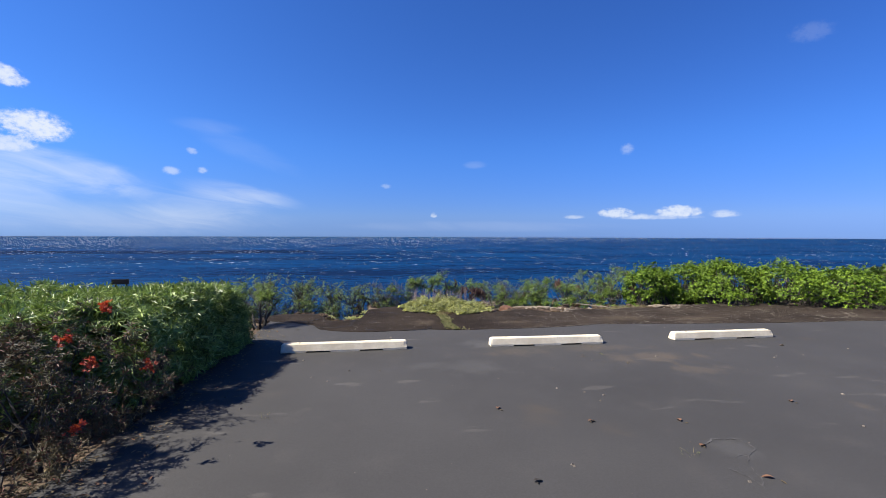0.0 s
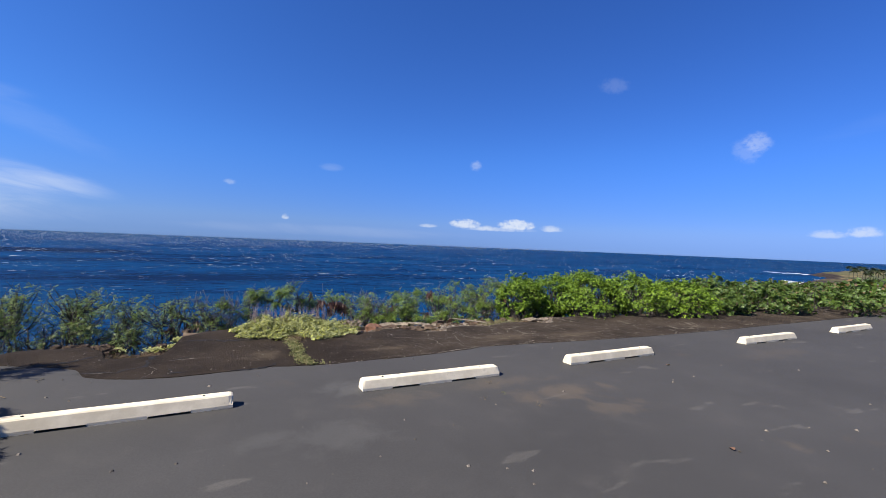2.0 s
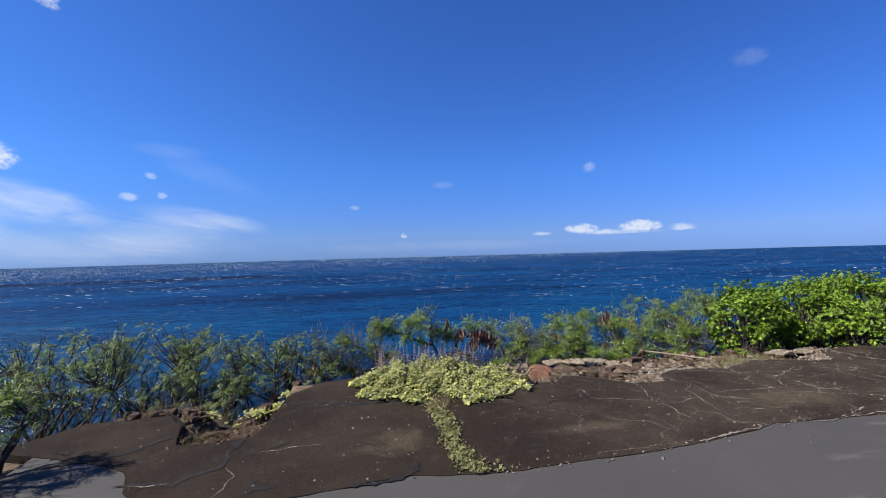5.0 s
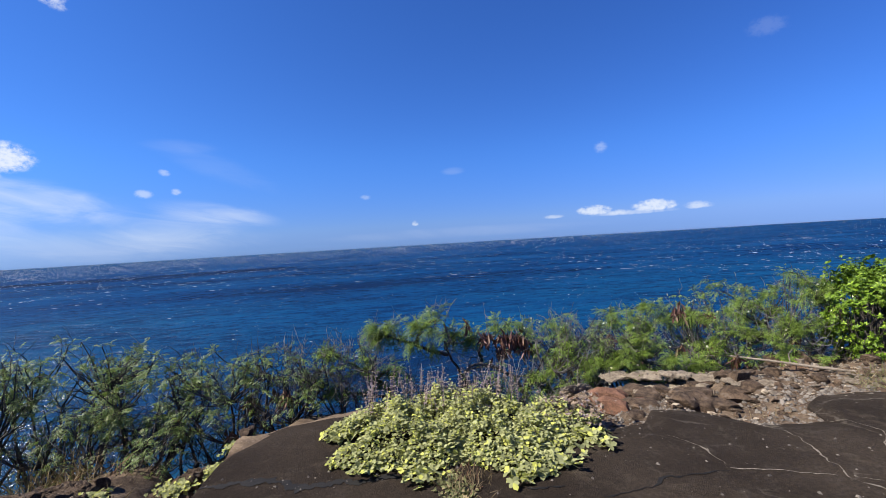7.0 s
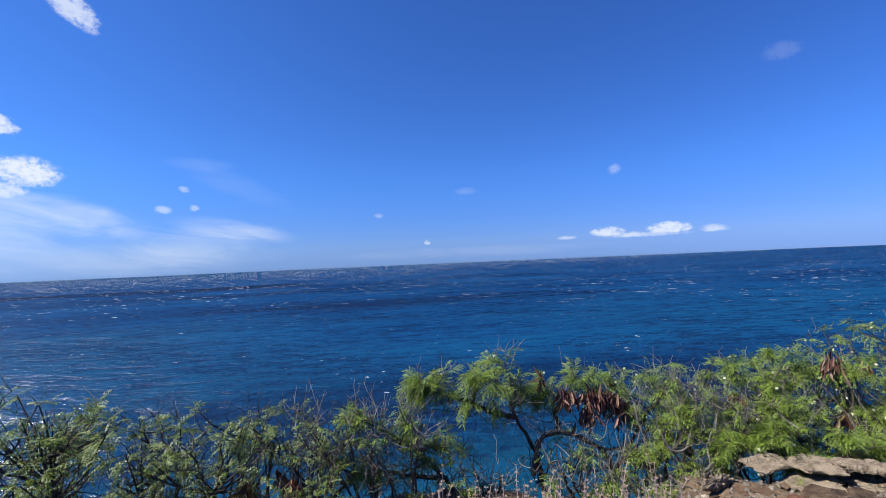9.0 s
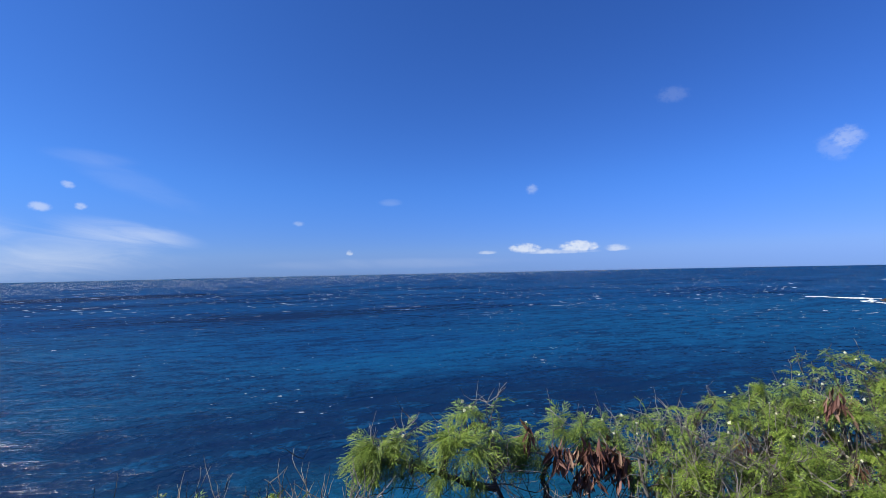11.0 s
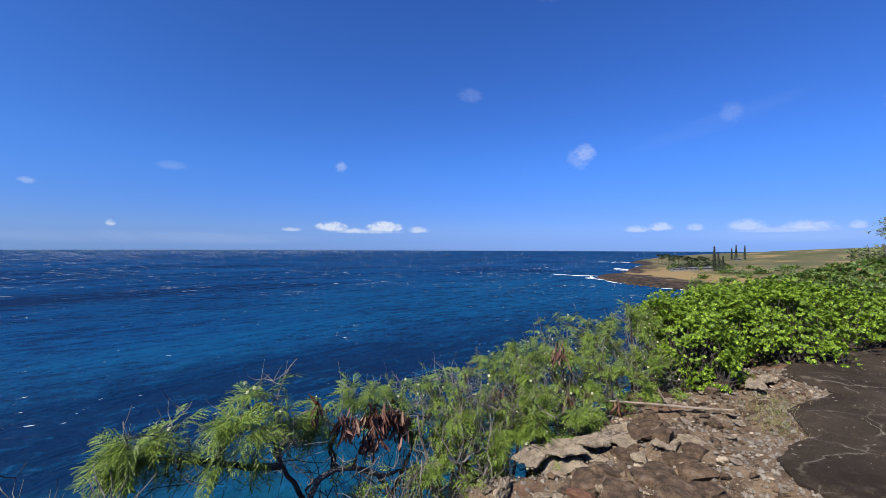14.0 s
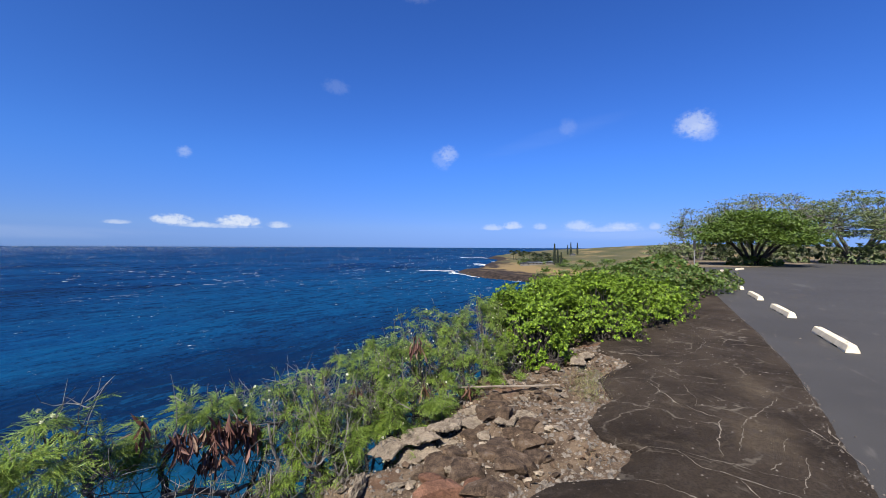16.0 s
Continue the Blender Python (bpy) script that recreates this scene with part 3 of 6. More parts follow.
def grid(bag, px, py, pz):
    n, m = px.shape
    i = np.arange(n - 1)[:, None] * m + np.arange(m - 1)[None]
    bag.add(np.stack([px, py, pz], -1), np.stack([i, i + m, i + m + 1, i + 1], -1).reshape(-1, 4))


def step(a, lo, hi):
    t = np.clip((a - lo) / (hi - lo), 0, 1)
    return t * t * (3 - 2 * t)


# ---- ground: one sheet from the lot over the cliff to the far headland ----
SEA = -20.0
COAST_X = [-6000, -300, -60, 0, 30, 70, 120, 180, 225, 243, 252, 264, 283, 304, 320, 334, 389, 452, 520, 564, 630, 690, 715, 780, 958, 1199, 2000, 6000]
COAST_Y = [60, 40, 31, 30, 29, 33, 42, 50, 58, 70, 90, 117, 136, 156, 165, 158, 172, 192, 212, 216, 240, 282, 292, 300, 345, 400, 520, 700]
BACK_X = [-6.0, -2.5, -2.2, -1.45, -1.2, -1.08, -0.75, -0.42, -0.33, -0.3, 0.0, 0.3, 1.1, 1.9, 2.4, 2.65, 3.0, 3.2, 3.55, 3.8, 4.28, 4.42, 4.75, 5.1, 5.45, 6.1, 7.2, 7.7, 9.0, 20.0, 60.0]
BACK_Y = [9.0, 9.3, 9.75, 9.85, 9.5, 9.0, 8.95, 9.05, 9.8, 10.35, 10.66, 10.72, 10.75, 10.5, 9.9, 9.76, 9.8, 10.02, 9.86, 9.5, 9.43, 9.68, 9.86, 9.82, 9.7, 9.95, 9.66, 10.2, 10.2, 9.5, 9.0]


def back_edge(x):
    return np.interp(x, BACK_X, BACK_Y)


def land_height(x, y):
    x, y = np.asarray(x, float), np.asarray(y, float)
    d = np.full(np.broadcast(x, y).shape, 1e9)
    for x0, y0, x1, y1 in zip(COAST_X, COAST_Y, COAST_X[1:], COAST_Y[1:]):
        ex, ey = x1 - x0, y1 - y0
        t = np.clip(((x - x0) * ex + (y - y0) * ey) / (ex * ex + ey * ey), 0, 1)
        d = np.minimum(d, np.hypot(x - x0 - t * ex, y - y0 - t * ey))
    inland = np.where(y < np.interp(x, COAST_X, COAST_Y), d, -d)
    # the cliff under the lot
    over = np.maximum(y - back_edge(x), 0)
    rubble = step(x, 1.8, 3.2) * (1 - step(x, 7.5, 9.0))
    gentle = np.minimum(over, 1.75)
    near = -0.06 - gentle * (0.19 * rubble + 0.36 * (1 - rubble)) - np.maximum(over - 1.75, 0) * 1.15
    near = near + 0.12 * smooth_noise(x, y, 1.3, 3.0) * step(over, 0.1, 0.6) + 0.16 * smooth_noise(x, y, 3.2, 5.0) * step(over, 0.05, 0.4) + 0.07 * rubble * smooth_noise(x, y, 8.0, 12.0) * step(over, 0.05, 0.3)
    hole = np.exp(-(((x + 0.75) / 0.34) ** 2 + ((y - 9.55) / 0.5) ** 2))
    near = near + hole * (0.16 * smooth_noise(x, y, 5.0, 1.0) + 0.12 * over)
    near = near + np.exp(-(((x + 0.62) / 0.3) ** 2 + ((y - 10.55) / 0.45) ** 2)) * (0.3 + 0.12 * smooth_noise(x, y, 7.0, 8.0))
    near = np.maximum(near, SEA - 3)
    # the low headland
    rise = -20.6 + 3.9 * step(inland, -2, 11) + 4.4 * step(inland, 10, 85) + 2.9 * step(inland, 70, 260)
    hill = 17.0 * np.exp(-(((x - 1050) / 330) ** 2 + ((y + 60) / 260) ** 2)) + 7 * step(inland, 300, 900)
    rough = 1.6 * smooth_noise(x, y, 0.09, 2.0) * step(inland, -6, 4) * (1 - 0.7 * step(inland, 15, 40)) + 1.2 * smooth_noise(x, y, 0.02, 4.0) * step(inland, 20, 80)
    away = np.where(inland > -6, rise + hill + rough, SEA - 3)
    w = step(x, 75, 190)
    return near * (1 - w) + away * w


def spread_axis(dense, ends):
    """Coordinates: dense stretches (start, end, step), growing steps out to both ends."""
    a = np.concatenate([np.arange(s, e, d) for s, e, d in dense])
    lo, hi = a[0], a[-1]
    left = lo - np.cumsum(np.geomspace(1.0, (lo - ends[0]) * 0.3, 14))
    right = hi + np.cumsum(np.geomspace(8.0, (ends[1] - hi) * 0.3, 14))
    return np.unique(np.r_[left[left > ends[0]], a, right[right < ends[1]], ends[0], ends[1]])


gx = spread_axis([(-7, 9.5, 0.1), (9.5, 30, 0.6), (30, 200, 5.0), (200, 470, 3.5), (470, 850, 8.0), (850, 1300, 30.0)], (-5200, 5200))
gy = spread_axis([(-30, 7, 3.0), (7.0, 8.6, 0.4), (8.6, 13.4, 0.1), (13.4, 40, 1.0), (40, 190, 3.5), (190, 420, 7.0)], (-5200, 5200))
ax, ay = np.meshgrid(gx, gy, indexing="ij")
bag = Bag()
grid(bag, ax, ay, land_height(ax, ay))
single("ground", bag, LAND, "brown soil and rubble falling away as a cliff, dry grassland beyond", "ground", "structure", True)

# ---- sea ----
rad = np.r_[0, np.geomspace(25, 5250, 60)]
ang = np.linspace(0, 2 * np.pi, 121)
rr, aa = np.meshgrid(rad, ang, indexing="ij")
bag = Bag()
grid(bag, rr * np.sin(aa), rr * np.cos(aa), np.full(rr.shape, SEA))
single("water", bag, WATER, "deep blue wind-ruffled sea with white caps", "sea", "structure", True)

# ---- car park: newer grey asphalt, with the cracked black slab of an older one beyond it ----
FRONT_X = [-2.6, -2.2, -1.53, -1.24, -1.1, -0.85, -0.54, -0.15, 0.1, 0.9, 1.4, 2.9, 3.6, 4.2, 4.9, 6.0, 7.9, 10.5, 13.3, 18.0, 75.0]
FRONT_Y = [9.1, 8.95, 8.64, 8.44, 8.1, 7.93, 7.82, 7.76, 7.76, 7.86, 7.74, 7.75, 7.82, 7.95, 7.9, 7.8, 7.68, 7.64, 7.68, 7.7, 8.2]


def front_edge(x):
    return np.interp(x, FRONT_X, FRONT_Y) + 0.035 * smooth_noise(x, 0 * x, 3.0, 9.0) + 0.02 * smooth_noise(x, 0 * x, 11.0, 4.0)


xs = np.r_[np.arange(-2.15, 14, 0.08), np.geomspace(14, 72, 40)]
ts = np.linspace(0, 1, 25)
px, tt = np.meshgrid(xs, ts, indexing="ij")
side = 0.18 * smooth_noise(0 * tt, tt * 30, 1.3, 2.0)
y0, y1 = -26.0, front_edge(px) + 0.012
py = y0 + (y1 - y0) * tt
pz = 0.012 * smooth_noise(px, py, 0.4, 6.0) * (1 - step(tt, 0.75, 0.97))
bag = Bag()
grid(bag, px + np.where(px < -2.1, side, 0), py, pz)
grid(bag, px[:, -1:].repeat(2, 1), py[:, -1:].repeat(2, 1) + [[0, 0.004]], pz[:, -1:] + np.array([[0, -0.05]]))
lot = single("parking_lot", bag, ASPHALT, "weathered grey asphalt car park with pale scuffs", "car park", "structure", True)

xs = np.r_[np.arange(-2.6, 13, 0.045), np.arange(13, 22, 0.4)]
ts = np.linspace(0, 1, 46)
px, tt = np.meshgrid(xs, ts, indexing="ij")
y0 = front_edge(px) + 0.004
y1 = np.maximum(back_edge(px) + 0.06 * smooth_noise(px, 0 * px, 2.6, 7.0) + 0.05 * smooth_noise(px, 0 * px, 9.0, 1.0), y0 + 0.05)
py = y0 + (y1 - y0) * tt
pz = 0.006 + 0.03 * smooth_noise(px, py, 0.9, 8.0) * step(tt, 0.0, 0.2) - 0.05 * step(tt, 0.86, 1.0) + 0.008 * smooth_noise(px, py, 6.0, 2.0)
bag = Bag()
grid(bag, px, py, pz)
for k, dy in ((0, -0.003), (-1, 0.01)):
    grid(bag, px[:, [k, k]], py[:, [k, k]] + [[0, dy]], pz[:, [k, k]] + np.array([[0, -0.09]]))
slab = single("old_pavement", bag, OLD, "cracked black old asphalt apron with dusty seams", "pavement", "structure", True)


def slab_height(x, y):
    y0, y1 = front_edge(x) + 0.004, back_edge(x) + 0.06 * smooth_noise(x, 0 * x, 2.6, 7.0) + 0.05 * smooth_noise(x, 0 * x, 9.0, 1.0)
    t = np.clip((y - y0) / np.maximum(y1 - y0, 0.05), 0, 1)
    return 0.006 + 0.03 * smooth_noise(x, y, 0.9, 8.0) * step(t, 0.0, 0.2) - 0.05 * step(t, 0.86, 1.0) + 0.008 * smooth_noise(x, y, 6.0, 2.0)


def seam(name, pts, width, mat, seed, lift=0.004, owner=None, ragged=0.2, wander=1.0):
    """A crooked crack or dusty seam laid along a few bends."""
    rng = np.random.default_rng(seed)
    pts = np.asarray(pts, float)
    s = np.r_[0, np.cumsum(np.hypot(*np.diff(pts, axis=0).T))]
    u = np.arange(0, s[-1], 0.014)
    x, y = np.interp(u, s, pts[:, 0]), np.interp(u, s, pts[:, 1])
    x, y = (c + wander * 0.13 * smooth_noise(u, 0 * u, 2.5, seed * k) + 0.05 * smooth_noise(u, 0 * u, 9.0, seed * k + 2) + 0.02 * smooth_noise(u, 0 * u, 25.0, seed * k + 5) for c, k in ((x, 1.3), (y, 2.1)))
    tx, ty = np.gradient(x), np.gradient(y)
    q = np.hypot(tx, ty) + 1e-9
    q2 = lambda k: np.clip(0.75 + 2.4 * smooth_noise(u, 0 * u, 13.0, seed + k) + rng.uniform(-0.35, 0.35, len(u)), ragged, 1.6)
    hw = 0.7 * width * (0.15 + 1.1 * np.abs(smooth_noise(u, 0 * u, 6.0, seed + 0.5)) * 2 + rng.uniform(0, 0.5, len(u))) * np.sin(np.pi * np.clip(u / s[-1], 0.03, 0.97)) ** 0.4
    ex, ey = -ty / q * hw, tx / q * hw
    b = Bag()
    qx, qy = np.stack([x - ex * (l := q2(3.0)), x + ex * (m := q2(8.0))], 1), np.stack([y - ey * l, y + ey * m], 1)
    grid(b, qx, qy, (0.006 if owner else slab_height(qx, qy)) + lift + 0 * qx)
    return part(name, b, mat, owner or slab)


# black open cracks at the slab's end, dusty ones along it
for k, (pts, width) in enumerate([
    ([(-2.0, 8.7), (-1.42, 8.8), (-1.27, 8.98), (-1.1, 9.08)], 0.055), ([(-0.8, 8.12), (-0.69, 8.25), (-0.53, 8.35), (-0.56, 8.6), (-0.5, 8.9)], 0.06),
    ([(-1.2, 8.24), (-0.97, 8.21), (-0.78, 8.13)], 0.035), ([(-0.32, 9.66), (-0.07, 9.7), (0.22, 9.6), (0.34, 9.49), (0.58, 9.49), (1.0, 9.45)], 0.085),
    ([(-0.23, 7.88), (-0.25, 8.0), (-0.28, 8.2)], 0.03), ([(-0.25, 7.96), (-0.05, 7.94)], 0.022), ([(0.4, 7.8), (0.77, 7.82), (0.93, 7.9), (1.0, 8.05)], 0.04),
    ([(2.1, 8.95), (2.41, 8.93), (2.56, 9.01), (2.8, 8.99), (3.01, 8.98)], 0.026), ([(-0.4, 8.5), (-0.3, 8.55), (-0.05, 8.75)], 0.025), ([(1.7, 9.12), (1.95, 9.08)], 0.02),
]):
    seam("crack", pts, width, GAP, k + 1, wander=0.35)
for k, (pts, width) in enumerate([
    ([(3.01, 8.98), (3.15, 8.94), (3.51, 8.76)], 0.009), ([(3.77, 9.5), (3.76, 9.17), (3.57, 8.74), (3.62, 8.59), (3.6, 8.2)], 0.014),
    ([(2.96, 9.5), (3.06, 9.29), (3.01, 8.98)], 0.009), ([(4.3, 9.43), (4.37, 9.1), (4.16, 8.94), (4.11, 8.73), (4.07, 8.51), (4.0, 8.2)], 0.012),
    ([(4.37, 9.1), (4.35, 8.91), (4.33, 8.77), (4.3, 8.53), (4.32, 8.34)], 0.01), ([(6.23, 9.4), (5.56, 9.08), (5.35, 8.84), (5.27, 8.71)], 0.015),
    ([(5.27, 8.71), (4.97, 8.76), (4.75, 8.82), (4.4, 8.81)], 0.01), ([(6.31, 9.04), (5.84, 8.91), (5.57, 8.9)], 0.008), ([(6.27, 8.12), (5.83, 8.27), (5.61, 8.38), (5.3, 8.53), (4.6, 8.65)], 0.011),
    ([(5.4, 8.04), (5.14, 7.99)], 0.014), ([(4.74, 8.23), (4.54, 8.25), (4.33, 8.32), (4.1, 8.38)], 0.012), ([(4.55, 8.4), (4.34, 8.53)], 0.009), ([(6.92, 9.39), (6.49, 9.06), (6.42, 8.83), (6.53, 8.42)], 0.008),
    ([(-0.52, 8.36), (-0.42, 8.2), (-0.44, 7.98), (-0.5, 7.84)], 0.012), ([(-1.15, 8.2), (-1.0, 8.16), (-0.85, 8.18)], 0.014), ([(-0.3, 8.55), (-0.05, 8.6), (0.2, 8.58)], 0.009), ([(7.34, 8.11), (7.37, 7.81)], 0.01), ([(5.04, 8.29), (4.72, 8.36)], 0.008), ([(4.1, 8.73), (3.8, 8.65), (3.57, 8.74)], 0.008), ([(8.0, 8.8), (9.0, 8.6), (9.8, 8.7)], 0.006), ([(7.0, 9.2), (7.3, 8.7), (7.9, 8.3)], 0.006),
]):
    seam("dusty_seam", pts, width, DUST, k + 21, 0.003, wander=0.4)
for k, (x0, x1, width) in enumerate(((2.4, 3.3, 0.008), (3.3, 4.1, 0.03), (4.6, 5.6, 0.014), (6.0, 7.4, 0.008), (8.4, 10.2, 0.008))):
    xs = np.linspace(x0, x1, 6)
    seam("dusty_edge", np.stack([xs, front_edge(xs) + 0.02], 1), width, DUST, k + 51, 0.003, None, 0.0)

# a dried splash on the lot
for k, pts in enumerate(([(2.71, 3.28), (2.9, 3.42), (3.13, 3.41), (3.14, 3.22), (3.0, 3.14), (2.85, 3.12)], [(2.98, 3.15), (2.88, 3.02), (2.82, 2.85), (2.74, 2.69)], [(2.69, 2.97), (2.76, 2.86), (2.76, 2.72)])):
    seam("splash_mark", pts, 0.012, SPLASH, 61 + k, -0.003, lot, 0.0, 0.2)

# the bare dirt at the lot's far side, under the trees
ys = np.linspace(-26, 7.5, 70)
edge = np.interp(ys, (-26, -12, -6, 1.0, 3.2, 7.5), (70, 65.5, 61, 46, 42.5, 40.5)) + 0.7 * smooth_noise(ys, 0 * ys, 0.5, 3.0)
ts = np.linspace(0, 1, 20)
px = edge[None] + (76 - edge[None]) * ts[:, None]
py = np.broadcast_to(ys[None], px.shape)
bag = Bag()
grid(bag, px, py, 0.012 + 0.05 * ts[:, None] ** 0.5 + 0.04 * smooth_noise(px, py, 0.6, 5.0) * step(ts[:, None], 0.02, 0.1))
single("dirt_verge", bag, DIRT, "bare tan dirt verge under the trees beside the asphalt", "verge", "structure", True)

# ---- wheel stops ----
def wheel_stop(at, turn):
    """A concrete bar with sloping sides, chamfered ends, two drain notches a side and two pins."""
    t = thing("wheel_stop", (at, 6.62, 0.0), "white painted concrete wheel stop on grey asphalt", "wheel stop", "row of wheel stops")
    t.rotation_euler = (0, 0, radians(turn))
    st = [(-0.915, 0.86), (-0.9, 0.95), (-0.875, 1.0), (-0.56, 1.0), (-0.555, 1.0), (-0.22, 1.0), (-0.215, 1.0), (0.215, 1.0), (0.22, 1.0), (0.555, 1.0), (0.56, 1.0), (0.875, 1.0), (0.9, 0.95), (0.915, 0.86)]
    rings = []
    for i, (x, k) in enumerate(st):
        notch = 0.02 if i in (4, 5, 8, 9) else 0.0
        top = 0.122 * (0.86 + 0.14 * (k - 0.86) / 0.14)
        rings.append([(x, -0.088, notch), (x, -0.086, max(0.028, notch + 0.005)), (x, -0.06 * k, top - 0.01), (x, -0.049 * k, top),
                      (x, 0.049 * k, top), (x, 0.06 * k, top - 0.01), (x, 0.086, max(0.028, notch + 0.005)), (x, 0.088, notch)])
    b = Bag()
    v = np.array(rings, float)
    v[..., 2] += 0.002 + 0.0025 * np.sin(v[..., 0] * 31 + v[..., 1] * 90)
    i = np.arange(len(st) - 1)[:, None] * 8 + np.arange(8)[None]
    k = np.arange(len(st) - 1)[:, None] * 8 + (np.arange(8)[None] + 1) % 8
    last = (len(st) - 1) * 8
    b.add(v + np.array(t.location), [np.stack([i, i + 8, k + 8, k], -1).reshape(-1, 4), np.array([[7, 6, 1, 0], [6, 5, 2, 1], [5, 4, 3, 2]]), np.array([[0, 1, 6, 7], [1, 2, 5, 6], [2, 3, 4, 5]]) + last])
    bar = part("bar", b, PAINT, t)
    for x in (-0.66, 0.66):
        b = Bag()
        a = np.linspace(0, 2 * np.pi, 8, endpoint=False)
        ring = np.stack([x + 0.012 * np.cos(a), 0.012 * np.sin(a), 0 * a], 1)
        b.add(np.r_[ring + (0, 0, 0.112), ring + (0, 0, 0.129)] + np.array(t.location), [np.array([[q, (q + 1) % 8, 8 + (q + 1) % 8, 8 + q] for q in range(8)]), np.arange(8, 16)[None]])
        part("pin", b, DARK_METAL, bar, "rusty steel pin head")
    return t


first = wheel_stop(-0.47, 1.0)
for x, turn in ((2.67, -0.6), (5.8, 0.4), (10.2, -0.5), (13.9, 0.6), (17.6, 0.0), (21.3, -0.8), (26.0, 0.7)):
    copy_thing(first, pose(x, 6.68 if x == 5.8 else 6.62, 0, 0, 0, turn))
copy_thing(first, pose(37.9, 4.5, 0, 0, 0, -20))
copy_thing(first, pose(34.0, 6.05, 0, 0, 0, -14))


# ---- leaves and twigs ----
def unit(v):
    return v / (np.linalg.norm(v, axis=-1, keepdims=True) + 1e-9)


def leaf_shape(width, fold=0.12, droop=0.15, bends=2):
    """One pointed leaf along y, one long, folded on its midrib."""
    ys = np.linspace(0, 1, bends + 2)
    v, f = [], []
    for y in ys:
        hw = width * math.sin(math.pi * min(max(y * 0.92 + 0.04, 0), 1)) ** 0.8
        z = -droop * y * y
        v += [(-hw, y, z + fold * hw), (0, y, z), (hw, y, z + fold * hw)]
    for i in range(len(ys) - 1):
        a = i * 3
        f += [(a, a + 1, a + 4, a + 3), (a + 1, a + 2, a + 5, a + 4)]
    return np.array(v), [np.array(f)]


def oval_leaf(width, fold=0.15, droop=0.2):
    """A rounded leaf of two folded halves, y along it, one long."""
    v = np.array([(0, 0, 0), (width * 0.8, 0.32, fold * width - 0.1 * droop), (width, 0.68, fold * width - 0.46 * droop), (0, 1, -droop), (-width, 0.68, fold * width - 0.46 * droop), (-width * 0.8, 0.32, fold * width - 0.1 * droop)])
    return v, [np.array([(0, 1, 2, 3), (0, 3, 4, 5)])]


def kite(width, droop=0.1):
    return np.array([(0, 0, 0), (width, 0.5, -0.3 * droop), (0, 1, -droop), (-width, 0.5, -0.3 * droop)]), [np.array([(0, 1, 2), (0, 2, 3)])]


def rosette(n, width, tilt, seed=0, size=1.0, fold=0.12, droop=0.2, bends=0, simple=False):
    """A whorl of n leaves about z; y is its axis after turning."""
    rng = np.random.default_rng(seed)
    lv, lf = kite(width, droop) if simple else leaf_shape(width, fold, droop, bends) if bends else oval_leaf(width, fold, droop)
    vs, fs = [], []
    for k in range(n):
        a, t, s = 2 * math.pi * k / n + rng.uniform(-0.3, 0.3), radians(tilt + rng.uniform(-16, 16)), size * rng.uniform(0.75, 1.15)
        d = np.array((math.cos(a) * math.cos(t), math.sin(t), math.sin(a) * math.cos(t)))
        side = np.cross(d, (0, 1, 0))
        side /= np.linalg.norm(side) + 1e-9
        up = np.cross(side, d)
        vs.append((lv[:, :1] * side + lv[:, 1:2] * d + lv[:, 2:] * up) * s)
        fs.append(lf[0] + k * len(lv))
    return np.concatenate(vs), [np.concatenate(fs)]


def feather(pairs, leaflets, droop, seed=0, reach=0.055):
    """A twice-divided leaf along y, one long: hanging side stalks, each with two rows of small pointed leaflets."""
    rng = np.random.default_rng(seed)
    v, f = [], []
    sway = rng.uniform(-0.3, 0.3)
    tip = lambda s: np.array((sway * s * s, s, 0.12 * s - droop * s * s))
    for i in range(pairs):
        s = 0.2 + 0.8 * i / (pairs - 1)
        for side in (-1, 1):
            ln = 0.5 * math.sin(math.pi * (0.3 + 0.45 * i / (pairs - 1))) * rng.uniform(0.75, 1.15)
            d = unit(np.array((side * 0.62, 0.72 + rng.uniform(-0.2, 0.2), rng.uniform(-0.55, -0.05))))
            q = unit(np.cross(d, (rng.uniform(-0.5, 0.5), rng.uniform(-0.5, 0.5), 1)))
            line = lambda u: tip(s) + d * ln * u + np.array((0, 0, -0.28 * u * u * ln))
            for k in range(leaflets):
                u = (k + 0.6) / leaflets
                c, e = line(u), line(u + 0.8 / leaflets)
                w = reach * math.sin(math.pi * (0.25 + 0.6 * u)) * (2.1 if leaflets < 5 else 1.55)
                for z in (-1, 1):
                    n = len(v)
                    v += [c, e, (c + e) / 2 + q * z * w + (e - c) * 0.5 + np.array((0, 0, -0.02))]
                    f.append((n, n + 1, n + 2))
    ks = len(v)
    for i in range(5):
        s = i / 4
        v += [tip(s) - (0.006, 0, 0), tip(s) + (0.006, 0, 0)]
    return np.array(v), [np.array(f), np.array([(ks + 2 * i, ks + 2 * i + 1, ks + 2 * i + 3, ks + 2 * i + 2) for i in range(4)])]


FINE = [feather(6, 7, 0.45 + 0.2 * k, 20 + k, 0.04) for k in range(5)]
FRONDS = [feather(4, 4, 0.25 + 0.15 * k, k, 0.045) for k in range(5)]
FRONDS_DULL = [feather(4, 3, 0.4 + 0.14 * k, 40 + k, 0.065) for k in range(4)]
POD_SHAPE = oval_leaf(0.105, 0.05, 0.22)
PUFF_SHAPE = rosette(7, 0.3, 10, 3, 1.0, 0, 0)
NARROW = [rosette(7, 0.095, 30, s, 1.0, 0.1, 0.35, simple=True) for s in range(3)]
SPRIG = [rosette(6, 0.28, 24, s, 1.0, 0.18, 0.25, simple=True) for s in range(3)]
SPARE = [rosette(3, 0.42, 20, s, 1.15, 0.18, 0.25, simple=True) for s in range(3)]
